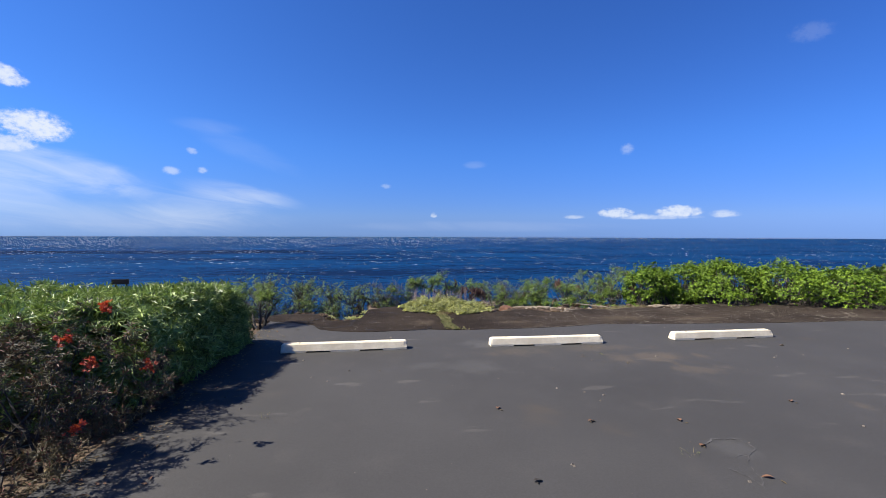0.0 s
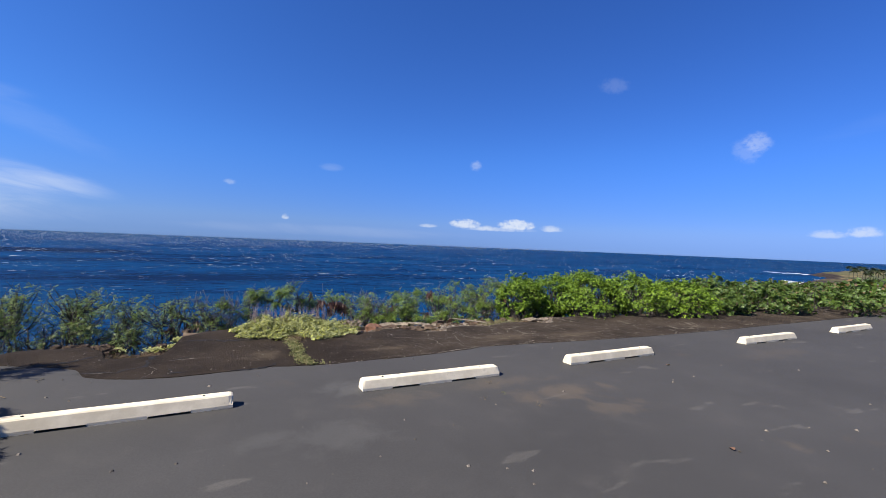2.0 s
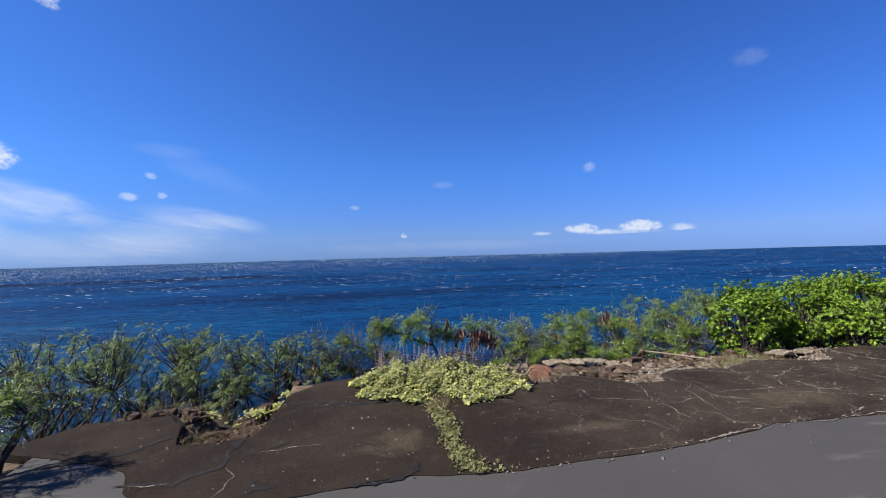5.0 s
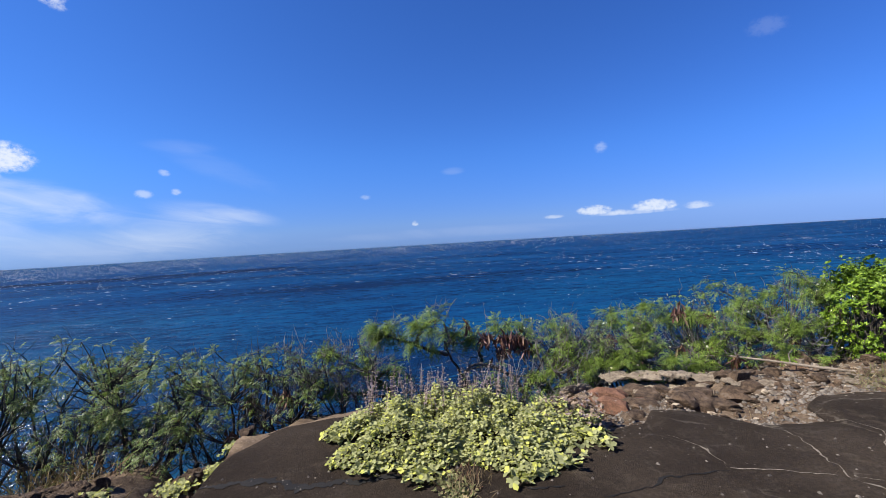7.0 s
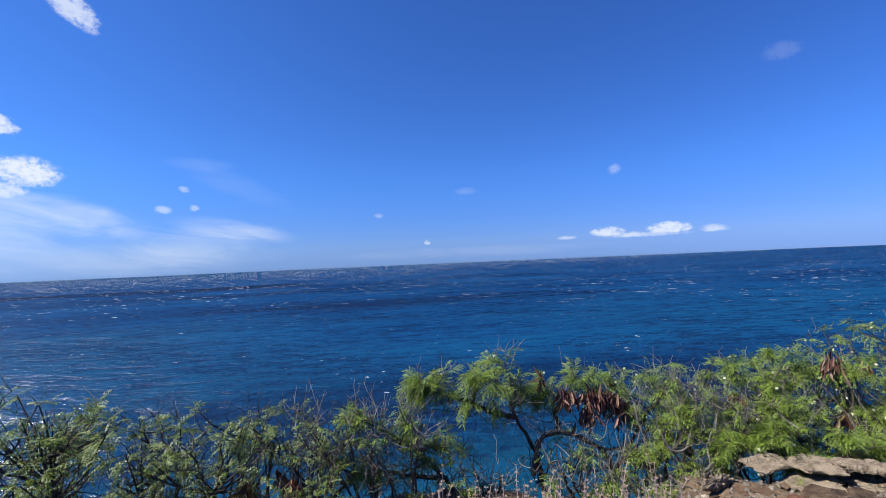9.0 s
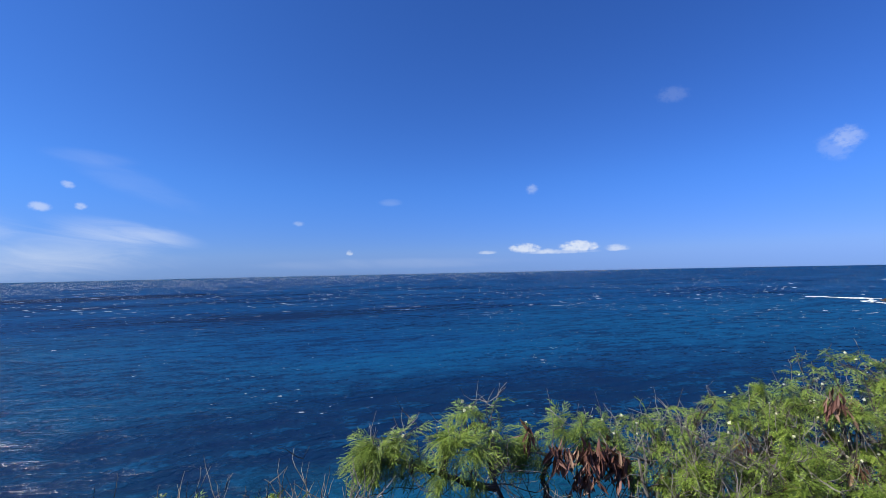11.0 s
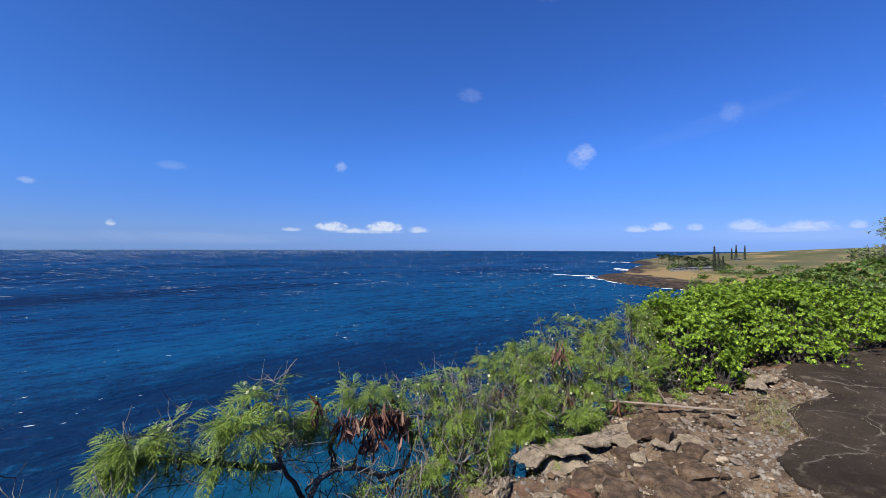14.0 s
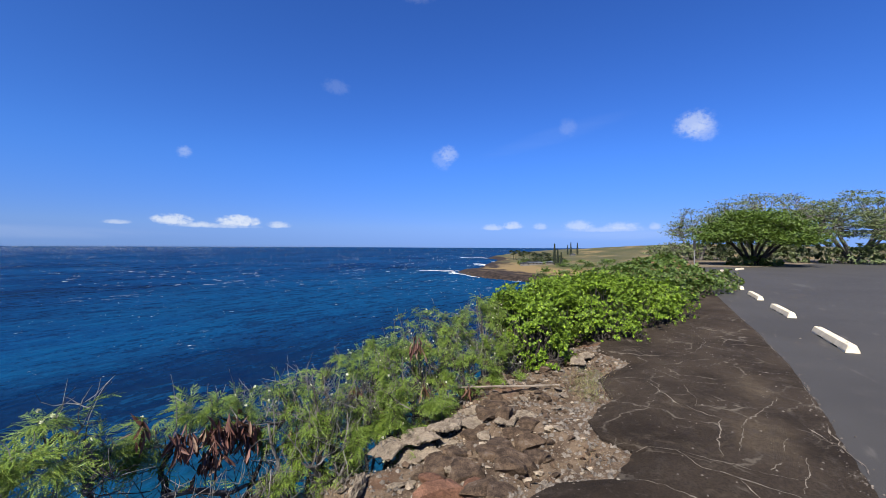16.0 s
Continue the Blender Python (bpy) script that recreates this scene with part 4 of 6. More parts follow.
FUZZ = [rosette(5, 0.36, 22, s, 1.0, -0.1, 0.3) for s in range(3)]


def branch_path(rng, root, way, length, bends=5, wobble=0.16, rise=0.1):
    pts, d = [np.array(root, float)], unit(np.array(way, float))
    for _ in range(bends):
        d = unit(d + rng.normal(0, wobble, 3) + (0, 0, rise))
        pts.append(pts[-1] + d * length / bends)
    return np.array(pts), d


def feather_shrub(centre, top, radius, seed, leaves, base=None, size=0.15, pods=0, puffs=0, bare=0.0, dull=False, shape=None, pod_at=(), pod_size=44, stems=4, thick=0.026,
                  deep=0.55, clumps=None, limbs=(), spots=None, tight=0.035, label="feathery green shrub with grey twigs growing over the cliff edge"):
    """Crooked stems from the slope up into a spreading crown of feathery clumps; deep: the crown's height by its radius.
    limbs and spots may give the main branches and the clumps of a sparse crown one by one."""
    rng = np.random.default_rng(seed)
    if base is None:
        base = (centre[0] + rng.uniform(-0.15, 0.15), centre[1] - 0.1, 0)
    base = (base[0], base[1], float(land_height(base[0], base[1])) - 0.08)
    t = thing("feathery_shrub", base, label, "shrub", "cliff edge shrubs")
    rz = radius * deep
    mid = np.array((centre[0], centre[1], top - rz - 0.04))
    if spots is None:
        clumps = clumps or max(8, leaves // (13 if dull else 17))
        d = unit(rng.normal(0, 1, (clumps, 3)) + (0, -0.25, 0.75))
        spots = mid + d * (radius, radius, rz) * rng.uniform(0.3, 1.0, (clumps, 1)) ** 0.55
    spots = np.array(spots, float)
    if dull:
        spots[:, 2] = mid[2] + np.abs(spots[:, 2] - mid[2] + 0.12 * rz)
    root = np.array(base)
    nodes = []
    u = np.linspace(0, 1, 8)[:, None]
    for k in range(len(limbs) or stems):
        if limbs:
            pts = np.array(limbs[k], float)
            way = np.r_[0, np.cumsum(np.linalg.norm(np.diff(pts, axis=0), axis=1))]
            path = np.stack([np.interp(np.linspace(0, way[-1], 12), way, pts[:, c]) for c in range(3)], 1) + rng.normal(0, 0.008, (12, 3))
            nodes += list(path[2:])
        else:
            a = 2 * math.pi * (k + rng.uniform(-0.3, 0.3)) / stems
            end = mid + np.array((math.cos(a) * radius * 0.6, math.sin(a) * radius * 0.55, rng.uniform(-0.6, 0.35) * rz))
            path = root + (math.cos(a) * 0.07, math.sin(a) * 0.05, 0) + (end - root) * np.concatenate([u ** 1.15, u ** 1.15, u ** 0.9], 1)
            path = path + np.cumsum(rng.normal(0, 0.026, (8, 3)), 0) * u
            nodes += list(path[3:])
        b = Bag()
        b.tube(path, thick, thick * 0.4, 6)
        part("stem", b, GREY_BARK if k % 3 == 2 and not dull else BARK, t)
    nodes = np.array(nodes)
    light, dark, fork, own = Bag(), Bag(), [], []
    u = np.linspace(0, 1, 6)[:, None]
    for k, sp in enumerate(spots):
        near = nodes[np.argmin(((nodes - sp) ** 2).sum(1) + rng.uniform(0, 0.05, len(nodes)))]
        path = near + (sp - near) * u + np.array((0, 0, -0.06)) * np.sin(np.pi * u) + np.cumsum(rng.normal(0, 0.018, (6, 3)), 0) * np.sin(np.pi * u * 0.7)
        (dark if dull or rng.uniform() < 0.65 else light).tube(path, thick * (0.5 if dull else 0.42), 0.005 if dull else 0.004, 3)
        for _ in range(4):
            q, _w = branch_path(rng, path[rng.integers(3, 6)], unit(rng.normal(0, 1, 3) + (0, 0, 0.3)), rng.uniform(0.06, 0.17), 3, 0.25, 0.05)
            dark.tube(q, 0.004, 0.002, 3)
            fork.append(q[-1])
            own.append(k)
        fork.append(path[-1])
        own.append(k)
    # leafless crossing branches
    for _ in range(int((10 + 26 * bare) * (1.6 if dull else 1.0))):
        p = nodes[rng.integers(len(nodes))]
        q, _w = branch_path(rng, p, unit(rng.normal(0, 1, 3) * (1, 0.8, 0.8) + (0, -0.2, 0.45)), rng.uniform(0.5, 1.0) * min(radius, 0.7), 6, 0.28, 0.06)
        (dark if rng.uniform() < (0.75 if dull else 0.5) else light).tube(q, rng.uniform(0.0028, 0.0058), 0.002, 3)
        for _ in range(2):
            w, _w = branch_path(rng, q[rng.integers(2, 6)], unit(rng.normal(0, 1, 3) + (0, 0, 0.4)), rng.uniform(0.1, 0.28), 4, 0.25, 0.1)
            (dark if dull else light).tube(w, 0.004, 0.0018, 3)
    part("branchlet", dark, BARK, t, "thin crooked dark branchlets", kind="stuff")
    if light.n:
        part("branchlet", light, GREY_BARK, t, "thin crooked grey branchlets", kind="stuff")
    fork, own = np.array(fork), np.array(own)
    b = Bag()
    for _ in range(int(24 + 60 * bare)):
        p = fork[rng.integers(len(fork))]
        q, _w = branch_path(rng, p, unit(rng.normal(0, 0.7, 3) + (0, 0, 0.8)), rng.uniform(0.08, 0.3), 4, 0.25, 0.15)
        b.tube(q, 0.0035, 0.0015, 3)
    part("bare_twig", b, BARK if dull else GREY_BARK, t, "bare weathered twigs", kind="stuff")
    if leaves:
        leaves = int(leaves * (0.85 if dull else 1.05))
        weight = rng.gamma(1.6, 1.0, len(spots))[own]
        pick = rng.choice(len(fork), size=leaves, p=weight / weight.sum())
        place = fork[pick] + rng.normal(0, 0.025, (leaves, 3))
        place = place + (spots[own[pick]] - place) * np.clip(1 - tight / 0.13, 0, 0.8)
        out = unit((place - mid) / (radius, radius, rz))
        off = unit(place - spots[own[pick]] + rng.normal(0, 0.05, (leaves, 3)))
        ahead = unit(unit(rng.normal(0, 1, (leaves, 3)) * (1, 1, 0.4)) + 0.45 * out + 0.5 * off + (-0.3, -0.1, 0.0))
        up = unit(np.array((0, 0, 1.0)) + rng.normal(0, 0.3, (leaves, 3)))
        b = Bag()
        kinds = shape or (FRONDS_DULL if dull else FRONDS)
        who = rng.integers(len(kinds), size=leaves)
        for k, s in enumerate(kinds):
            m = who == k
            b.scatter(s, place[m], ahead[m], up[m], (0.66 if dull else 0.74) * size * rng.uniform(0.6, 1.35, m.sum()))
        part("foliage", b, KOA_DULL if dull else KOA, t, "feathery twice-divided leaves", kind="stuff")
    for q in list(pod_at) + [None] * pods:
        p = fork[rng.integers(len(fork))] * (1, 1, 0) + (0, -0.06, mid[2] + rng.uniform(-0.5, 0.45) * rz) if q is None else np.array(q)
        n = int(rng.integers(16, 30)) if q is None else pod_size
        way = unit(np.stack([rng.normal(0, 0.42, n), rng.normal(0, 0.4, n), np.full(n, -1.0)], 1))
        spot, flat, long = p + rng.normal(0, 0.025 if q is None else 0.045, (n, 3)), rng.normal(0, 1, (n, 3)) + (0, -1.2, 0), rng.uniform(0.11, 0.19, n)
        if q is None:
            b = Bag()
            b.scatter(POD_SHAPE, spot, way, flat, long)
            part("seed_head", b, POD, t, "hanging bunch of dry reddish-brown pods", kind="stuff")
        else:
            for k in range(n):
                b = Bag()
                b.scatter(POD_SHAPE, spot[k:k + 1], way[k:k + 1], flat[k:k + 1], long[k:k + 1])
                part("pod", b, POD_SINGLE, t, "" if k else "dry reddish-brown seed pod")
    if puffs:
        b = Bag()
        place = fork[rng.integers(len(fork), size=puffs)] + rng.normal(0, 0.05, (puffs, 3))
        place[:, 2] = np.maximum(place[:, 2], mid[2]) + 0.04
        for _ in range(4):
            b.scatter(PUFF_SHAPE, place, rng.normal(0, 1, (puffs, 3)), rng.normal(0, 1, (puffs, 3)), 0.014 * rng.uniform(0.6, 1.2, puffs))
        part("flower_puff", b, PUFF, t, "round cream flower puffs", kind="stuff")
    return t


def bush(name, lobes, seed, count, shapes, size, mat, label, group, inner=0.3, stems=True, category="bush", lumpy=1.0, sink=0.0, per=18, puff=0.05, hem=0.0, square=2.0):
    """A rounded dense bush: leaves on the hulls of its lobes (x, y, z, rx, ry, rz), thinner inside."""
    rng = np.random.default_rng(seed)
    lobes = np.array(lobes, float)
    lobes[:, 2] -= sink
    base = (float(lobes[:, 0].mean()), float(lobes[:, 1].mean()), float(land_height(lobes[:, 0].mean(), lobes[:, 1].mean())))
    t = thing(name, base, label, category, group)
    area = lobes[:, 3] * lobes[:, 4] + lobes[:, 3] * lobes[:, 5] + lobes[:, 4] * lobes[:, 5]
    heads = max(40, int(count / per))
    owner = rng.choice(len(lobes), size=heads, p=area / area.sum())
    tip = unit(rng.normal(0, 1, (heads, 3)))
    which = rng.integers(heads, size=int(count * 1.9))
    loose_leaf = rng.uniform(0, 1, len(which)) < 0.18
    pick = owner[which]
    d = unit(np.where(loose_leaf[:, None], rng.normal(0, 1, (len(which), 3)), tip[which] + rng.normal(0, puff, (len(which), 3)) / lobes[pick][:, 3:]))
    depth = np.where(rng.uniform(0, 1, len(pick)) < inner, rng.uniform(0.6, 0.88, len(pick)), rng.uniform(0.9, 1.03, len(pick)) + rng.normal(0, 0.05, heads)[which])
    L = lobes[pick]
    d = d / ((np.abs(d) ** square).sum(1) ** (1 / square))[:, None]
    p = L[:, :3] + d * L[:, 3:] * depth[:, None]
    lump = smooth_noise(p[:, 0] + p[:, 2], p[:, 1] - p[:, 2], 2.2, seed * 0.37) * 0.5 + smooth_noise(p[:, 0] * 1.3, p[:, 1] + p[:, 2], 6.5, seed * 0.7) * 0.42
    p = p + unit(d / L[:, 3:]) * lump[:, None] * lumpy
    keep = p[:, 2] > land_height(p[:, 0], p[:, 1]) + np.where(rng.uniform(0, 1, len(p)) < 0.8, np.maximum(hem, 0.03), 0.03)
    for q in lobes:
        keep &= (((p - q[:3]) / q[3:]) ** 2).sum(1) > 0.62
    p, d = p[keep][:count], d[keep][:count]
    n = len(p)
    out = unit(d * 0.8 + rng.normal(0, 0.6, (n, 3)) + (0, 0, 0.4))
    b = Bag()
    who = rng.integers(len(shapes), size=n)
    for k, s in enumerate(shapes):
        m = who == k
        b.scatter(s, p[m], out[m], rng.normal(0, 1, (m.sum(), 3)), size * rng.uniform(0.65, 1.25, m.sum()))
    part("foliage", b, mat, t, kind="stuff")
    b = Bag()
    for q in lobes:
        for _ in range(9 if stems else 4):
            e = unit(rng.normal(0, 1, 3) + (0, 0, 0.7))
            root = np.array((q[0] + rng.uniform(-0.2, 0.2), q[1] + rng.uniform(-0.2, 0.2), 0))
            root[2] = float(land_height(root[0], root[1])) - 0.05
            end = q[:3] + e * q[3:] * rng.uniform(0.8, 1.0)
            u = np.linspace(0, 1, 6)[:, None]
            path = root + (end - root) * u + rng.normal(0, 0.04, (6, 3)) * np.sin(np.pi * u)
            b.tube(path, 0.016, 0.004, 4)
    part("branchlet", b, BARK, t, kind="stuff")
    return t


# ---- rubble at the cliff edge ----
def rock_mesh(name, seed, mat, flat=0.6, jag=0.35, fine=2):
    """A broken stone about one metre across."""
    bm = bmesh.new()
    bmesh.ops.create_icosphere(bm, subdivisions=fine, radius=0.5)
    rng = random.Random(seed)
    off = Vector((rng.uniform(0, 50), rng.uniform(0, 50), rng.uniform(0, 50)))
    cuts = [(Vector((rng.gauss(0, 1), rng.gauss(0, 1), rng.gauss(0, 0.8))).normalized(), rng.uniform(0.16, 0.36)) for _ in range(11)]
    for v in bm.verts:
        for nrm, dist in cuts:
            over = v.co.dot(nrm) - dist
            if over > 0:
                v.co -= nrm * over
        v.co += v.co.normalized() * jag * 0.12 * noise.noise(v.co * 3.0 + off)
        v.co.z *= flat
    me = bpy.data.meshes.new(name)
    bm.to_mesh(me)
    bm.free()
    me.materials.append(mat)
    return me


ROCKS = [rock_mesh("rock", s, ROCK, 0.6 + 0.1 * (s % 3)) for s in range(6)]
PALE = [rock_mesh("rock", 20 + s, PALE_ROCK, 0.5) for s in range(4)]
REDS = [rock_mesh("rock", 40 + s, RED_ROCK, 0.6) for s in range(2)]
SMALL = [rock_mesh("rock", 100 + s, ROCK, 0.55, 0.3, 1) for s in range(5)]
SMALL_PALE = [rock_mesh("rock", 120 + s, PALE_ROCK, 0.5, 0.3, 1) for s in range(4)]


def slab_mesh(name, seed, mat):
    """A broken flat stone about one metre across and 0.2 thick, with a chipped outline."""
    r = np.random.default_rng(seed)
    m = 44
    ang = np.linspace(0, 2 * np.pi, m, endpoint=False)
    corner = np.sort(r.uniform(0, 2 * np.pi, 7))
    side = np.min([0.40 * r.uniform(0.8, 1.2) / np.maximum(np.cos(ang - c), 0.25) for c in corner], 0)
    out = np.clip(side, 0.2, 0.58) + r.normal(0, 0.022, m)
    v = []
    for k, z in ((0.25, 0.1), (0.5, 0.1), (0.72, 0.1), (0.88, 0.09), (0.97, 0.06), (1.0, 0.0), (0.93, -0.07), (0.8, -0.1)):
        e = out * k * (1 + 0.16 * smooth_noise(3 * np.cos(ang), 3 * np.sin(ang), 2.2, seed + 9.0 * z)) + r.normal(0, 0.016, m)
        v.append(np.stack([e * np.cos(ang), e * np.sin(ang), z + r.normal(0, 0.02, m) + 0.09 * smooth_noise(e * np.cos(ang), e * np.sin(ang), 5.0, seed)], 1))
    i = np.arange(7)[:, None] * m + np.arange(m)[None]
    k = np.arange(7)[:, None] * m + (np.arange(m)[None] + 1) % m
    bag = Bag()
    bag.add(np.concatenate(v), [np.stack([i, i + m, k + m, k], -1).reshape(-1, 4), np.arange(m)[None], np.arange(7 * m, 8 * m)[None, ::-1]])
    return bag.mesh(name, mat)


SLABS = [slab_mesh("stone_slab", 60 + s, PALE_ROCK) for s in range(3)]


def stone(me, x, y, size, turn, tilt=(0, 0), lift=0.25, label="", group="rubble stones", z=None):
    ob = new(me.name.split(".")[0], me)
    sz = (size, size, size) if np.isscalar(size) else size
    if z is None:
        z = float(land_height(x, y)) + lift * sz[2] * 0.5
    ob.matrix_world = pose(x, y, z, tilt[0], tilt[1], turn) @ Matrix.Diagonal((*sz, 1))
    return tagged(ob, label or "rough brown lava stone lying in the rubble", "stone", group)


rng = np.random.default_rng(11)
# the pale crusted shelves that stick out over the drop
PALE_LABEL = "pale crusted stone shelf jutting from the rubble"
for k, (x, y, z, long, deep, turn) in enumerate(((3.78, 11.5, -0.27, 0.42, 0.3, -25), (4.06, 11.36, -0.25, 0.46, 0.32, -38), (4.36, 11.18, -0.22, 0.42, 0.28, -30), (4.62, 11.0, -0.24, 0.36, 0.24, -42),
                                                  (3.95, 11.3, -0.36, 0.5, 0.3, -30), (4.4, 11.05, -0.35, 0.5, 0.3, -36), (4.72, 10.66, -0.17, 0.36, 0.24, -22), (4.98, 10.55, -0.2, 0.3, 0.2, -40),
                                                  (5.02, 11.2, -0.3, 0.36, 0.2, -50), (7.15, 10.38, -0.1, 0.5, 0.26, -8), (7.55, 10.3, -0.1, 0.5, 0.24, -16))):
    stone(SLABS[k % 3], x, y, (long, deep, 0.2), turn, (4 - 3 * (k % 3), 3 * (k % 4) - 5), 0.5, PALE_LABEL, z=z)
stone(SLABS[2], 3.2, 11.38, (0.5, 0.12, 0.3), 28, (24, 10), 0.5, PALE_LABEL, z=-0.32)
stone(PALE[1], 3.92, 11.3, 0.24, 15, (0, 0), 0.6, "small pale stone under the shelf")
stone(PALE[0], 4.35, 10.75, (0.3, 0.22, 0.2), 40, (0, 0), 0.5, "pale stone in the rubble")
stone(PALE[2], 4.18, 10.66, 0.1, 0, (0, 0), 0.8, "small white stone on a brown rock")
stone(PALE[3], 5.95, 11.05, 0.17, 30, (0, 0), 0.7, "white stone under the driftwood stick")
stone(SLABS[1], 3.62, 10.72, (0.34, 0.2, 0.24), 20, (0, 6), 0.4, "flat pale stone in the rubble")
for x, y, s in ((3.2, 10.65, 0.6), (3.05, 10.32, 0.5), (3.0, 10.95, 0.4), (3.45, 10.5, 0.3), (3.38, 10.82, 0.26)):
    stone(REDS[int(x * 10) % 2], x, y, (s, s * 0.75, s * 0.75), x * 90, (0, 8), 0.15, "reddish-brown weathered rock at the edge")
for x, y, s in ((4.1, 10.55, 0.5), (4.45, 10.95, 0.45), (3.9, 10.85, 0.34), (4.75, 10.72, 0.4), (5.0, 11.0, 0.35), (5.35, 11.15, 0.32), (5.65, 11.1, 0.3),
                (3.75, 10.35, 0.42), (3.35, 10.35, 0.45), (5.55, 10.5, 0.26), (6.2, 11.3, 0.45), (6.5, 11.2, 0.4), (6.0, 11.45, 0.35), (2.75, 10.3, 0.35), (3.95, 10.5, 0.6), (4.3, 10.35, 0.5), (4.05, 10.2, 0.35), (3.6, 10.9, 0.45), (4.6, 10.4, 0.36), (5.3, 10.85, 0.3), (6.9, 10.7, 0.5), (7.2, 10.5, 0.4), (6.6, 10.75, 0.3)):
    stone(ROCKS[rng.integers(6)], x, y, (s, s * rng.uniform(0.65, 0.95), s * rng.uniform(0.65, 0.95)), rng.uniform(0, 360), (rng.uniform(-12, 12), rng.uniform(-12, 12)), 0.2)
for x, y, s, f in ((3.85, 10.3, 0.62, 0.7), (3.55, 10.62, 0.55, 0.6), (4.25, 10.72, 0.6, 0.5), (4.75, 10.85, 0.5, 0.55), (3.3, 10.2, 0.4, 0.7), (5.15, 10.95, 0.45, 0.6), (4.5, 10.5, 0.42, 0.5), (5.5, 11.0, 0.4, 0.6), (3.95, 11.05, 0.45, 0.5)):
    stone(ROCKS[rng.integers(6)], x, y, (s, s * 0.72, s * f), rng.uniform(0, 360), (rng.uniform(-8, 8), rng.uniform(-8, 8)), -0.05, "large dark lava boulder half sunk in the rubble")
# jagged dark rocks along the broken end of the slab
DARK_SLABS = [slab_mesh("broken_stone", 70 + s, ROCK) for s in range(4)]
for k in range(46):
    u = rng.uniform(0, 1)
    x = np.interp(u, (0, 0.35, 0.7, 1), (-1.75, -1.0, -0.7, -0.5)) + rng.normal(0, 0.1)
    y = np.interp(u, (0, 0.35, 0.7, 1), (10.1, 10.1, 10.3, 10.8)) + rng.normal(0, 0.12)
    s = rng.uniform(0.16, 0.36)
    stone(DARK_SLABS[k % 4], x, y, (s, s * rng.uniform(0.5, 0.8), s * rng.uniform(0.5, 1.1)), rng.uniform(-60, 30), (rng.uniform(-30, 20), rng.uniform(-35, 10)), 0.4, "dark crumbled stone at the slab's broken edge", "edge stones")
for k in range(70):
    x = rng.uniform(-2.0, -0.25)
    y = back_edge(x) + rng.uniform(0.0, 0.75)
    s = rng.uniform(0.08, 0.24)
    stone(ROCKS[rng.integers(6)], x, y, (s, s * rng.uniform(0.6, 0.9), s * rng.uniform(0.6, 1.0)), rng.uniform(0, 360), (rng.uniform(-35, 35), rng.uniform(-35, 35)), 0.5, "dark crumbled stone at the slab's broken edge", "edge stones")


def loose(meshes, flat):
    """Stone shapes for a joined heap of small ones."""
    out = []
    for me in meshes:
        co = np.empty(len(me.vertices) * 3)
        me.vertices.foreach_get("co", co)
        out.append((co.reshape(-1, 3) * (1, 0.75, flat), [np.array([p.vertices[:] for p in me.polygons])]))
    return out


rubble_bag, crumb_bag = Bag(), Bag()
kinds = {False: loose(SMALL, 0.9), True: loose(SMALL_PALE, 0.8)}
for k in range(1500):
    x = rng.uniform(2.5, 8.0)
    y = back_edge(x) + rng.uniform(0.1, 1.65)
    s = 0.025 + 0.24 * rng.uniform() ** 4.5
    pale = rng.uniform() < 0.27
    if s > 0.1 and k < 700:
        stone((SMALL_PALE if pale else SMALL)[rng.integers(4)], x, y, (s, s * rng.uniform(0.5, 1), s * rng.uniform(0.3, 0.7)), rng.uniform(0, 360), (rng.uniform(-20, 20), rng.uniform(-20, 20)), 0.35,
              "small pale stone in the rubble" if pale else "")
    else:
        a = rng.uniform(0, 2 * math.pi)
        (crumb_bag if pale else rubble_bag).scatter(kinds[pale][rng.integers(4)], [(x, y, float(land_height(x, y)) + 0.1 * s)], [(math.cos(a), math.sin(a), rng.uniform(-0.3, 0.3))], [(rng.uniform(-0.3, 0.3), rng.uniform(-0.3, 0.3), 1)], min(s, 0.14))
for _ in range(420):
    x, y = rng.normal(-0.72, 0.26), rng.uniform(9.0, 10.4)
    if y > back_edge(x):
        a = rng.uniform(0, 2 * math.pi)
        rubble_bag.scatter(kinds[False][rng.integers(4)], [(x, y, float(land_height(x, y)) + 0.02)], [(math.cos(a), math.sin(a), rng.uniform(-0.3, 0.3))], [(0.1, 0.1, 1)], 0.03 + 0.1 * rng.uniform() ** 3)
single("rubble", rubble_bag, ROCK, "small brown lava rubble at the cliff edge", "rubble", "stuff")
single("pale_rubble", crumb_bag, PALE_ROCK, "small pale crumbled stone at the cliff edge", "rubble", "stuff")
# rocks and crumbled edge at the hole in the slab and along its back
for x, y, s in ((-0.72, 9.85, 0.24), (-0.95, 9.75, 0.22), (-0.55, 9.6, 0.2), (-0.9, 9.45, 0.2), (-0.6, 9.3, 0.2), (-0.85, 9.15, 0.15), (-1.1, 9.95, 0.22), (-0.45, 9.95, 0.17), (-0.5, 10.2, 0.2), (-0.7, 9.5, 0.13),
                (-1.25, 9.75, 0.26), (-0.95, 10.15, 0.3), (-1.35, 10.1, 0.28), (-0.45, 9.35, 0.12), (-0.98, 9.2, 0.12), (-1.6, 10.0, 0.3), (-2.0, 9.9, 0.25), (-0.3, 10.6, 0.2), (2.35, 10.3, 0.25), (2.6, 10.15, 0.22), (2.85, 10.35, 0.3)):
    s *= 0.9
    stone(ROCKS[rng.integers(6)], x, y, (s, s * 0.8, s * 0.65), rng.uniform(0, 360), (rng.uniform(-18, 18), rng.uniform(-18, 18)), 0.4, "dark crumbled stone at the slab's broken edge", "edge stones")
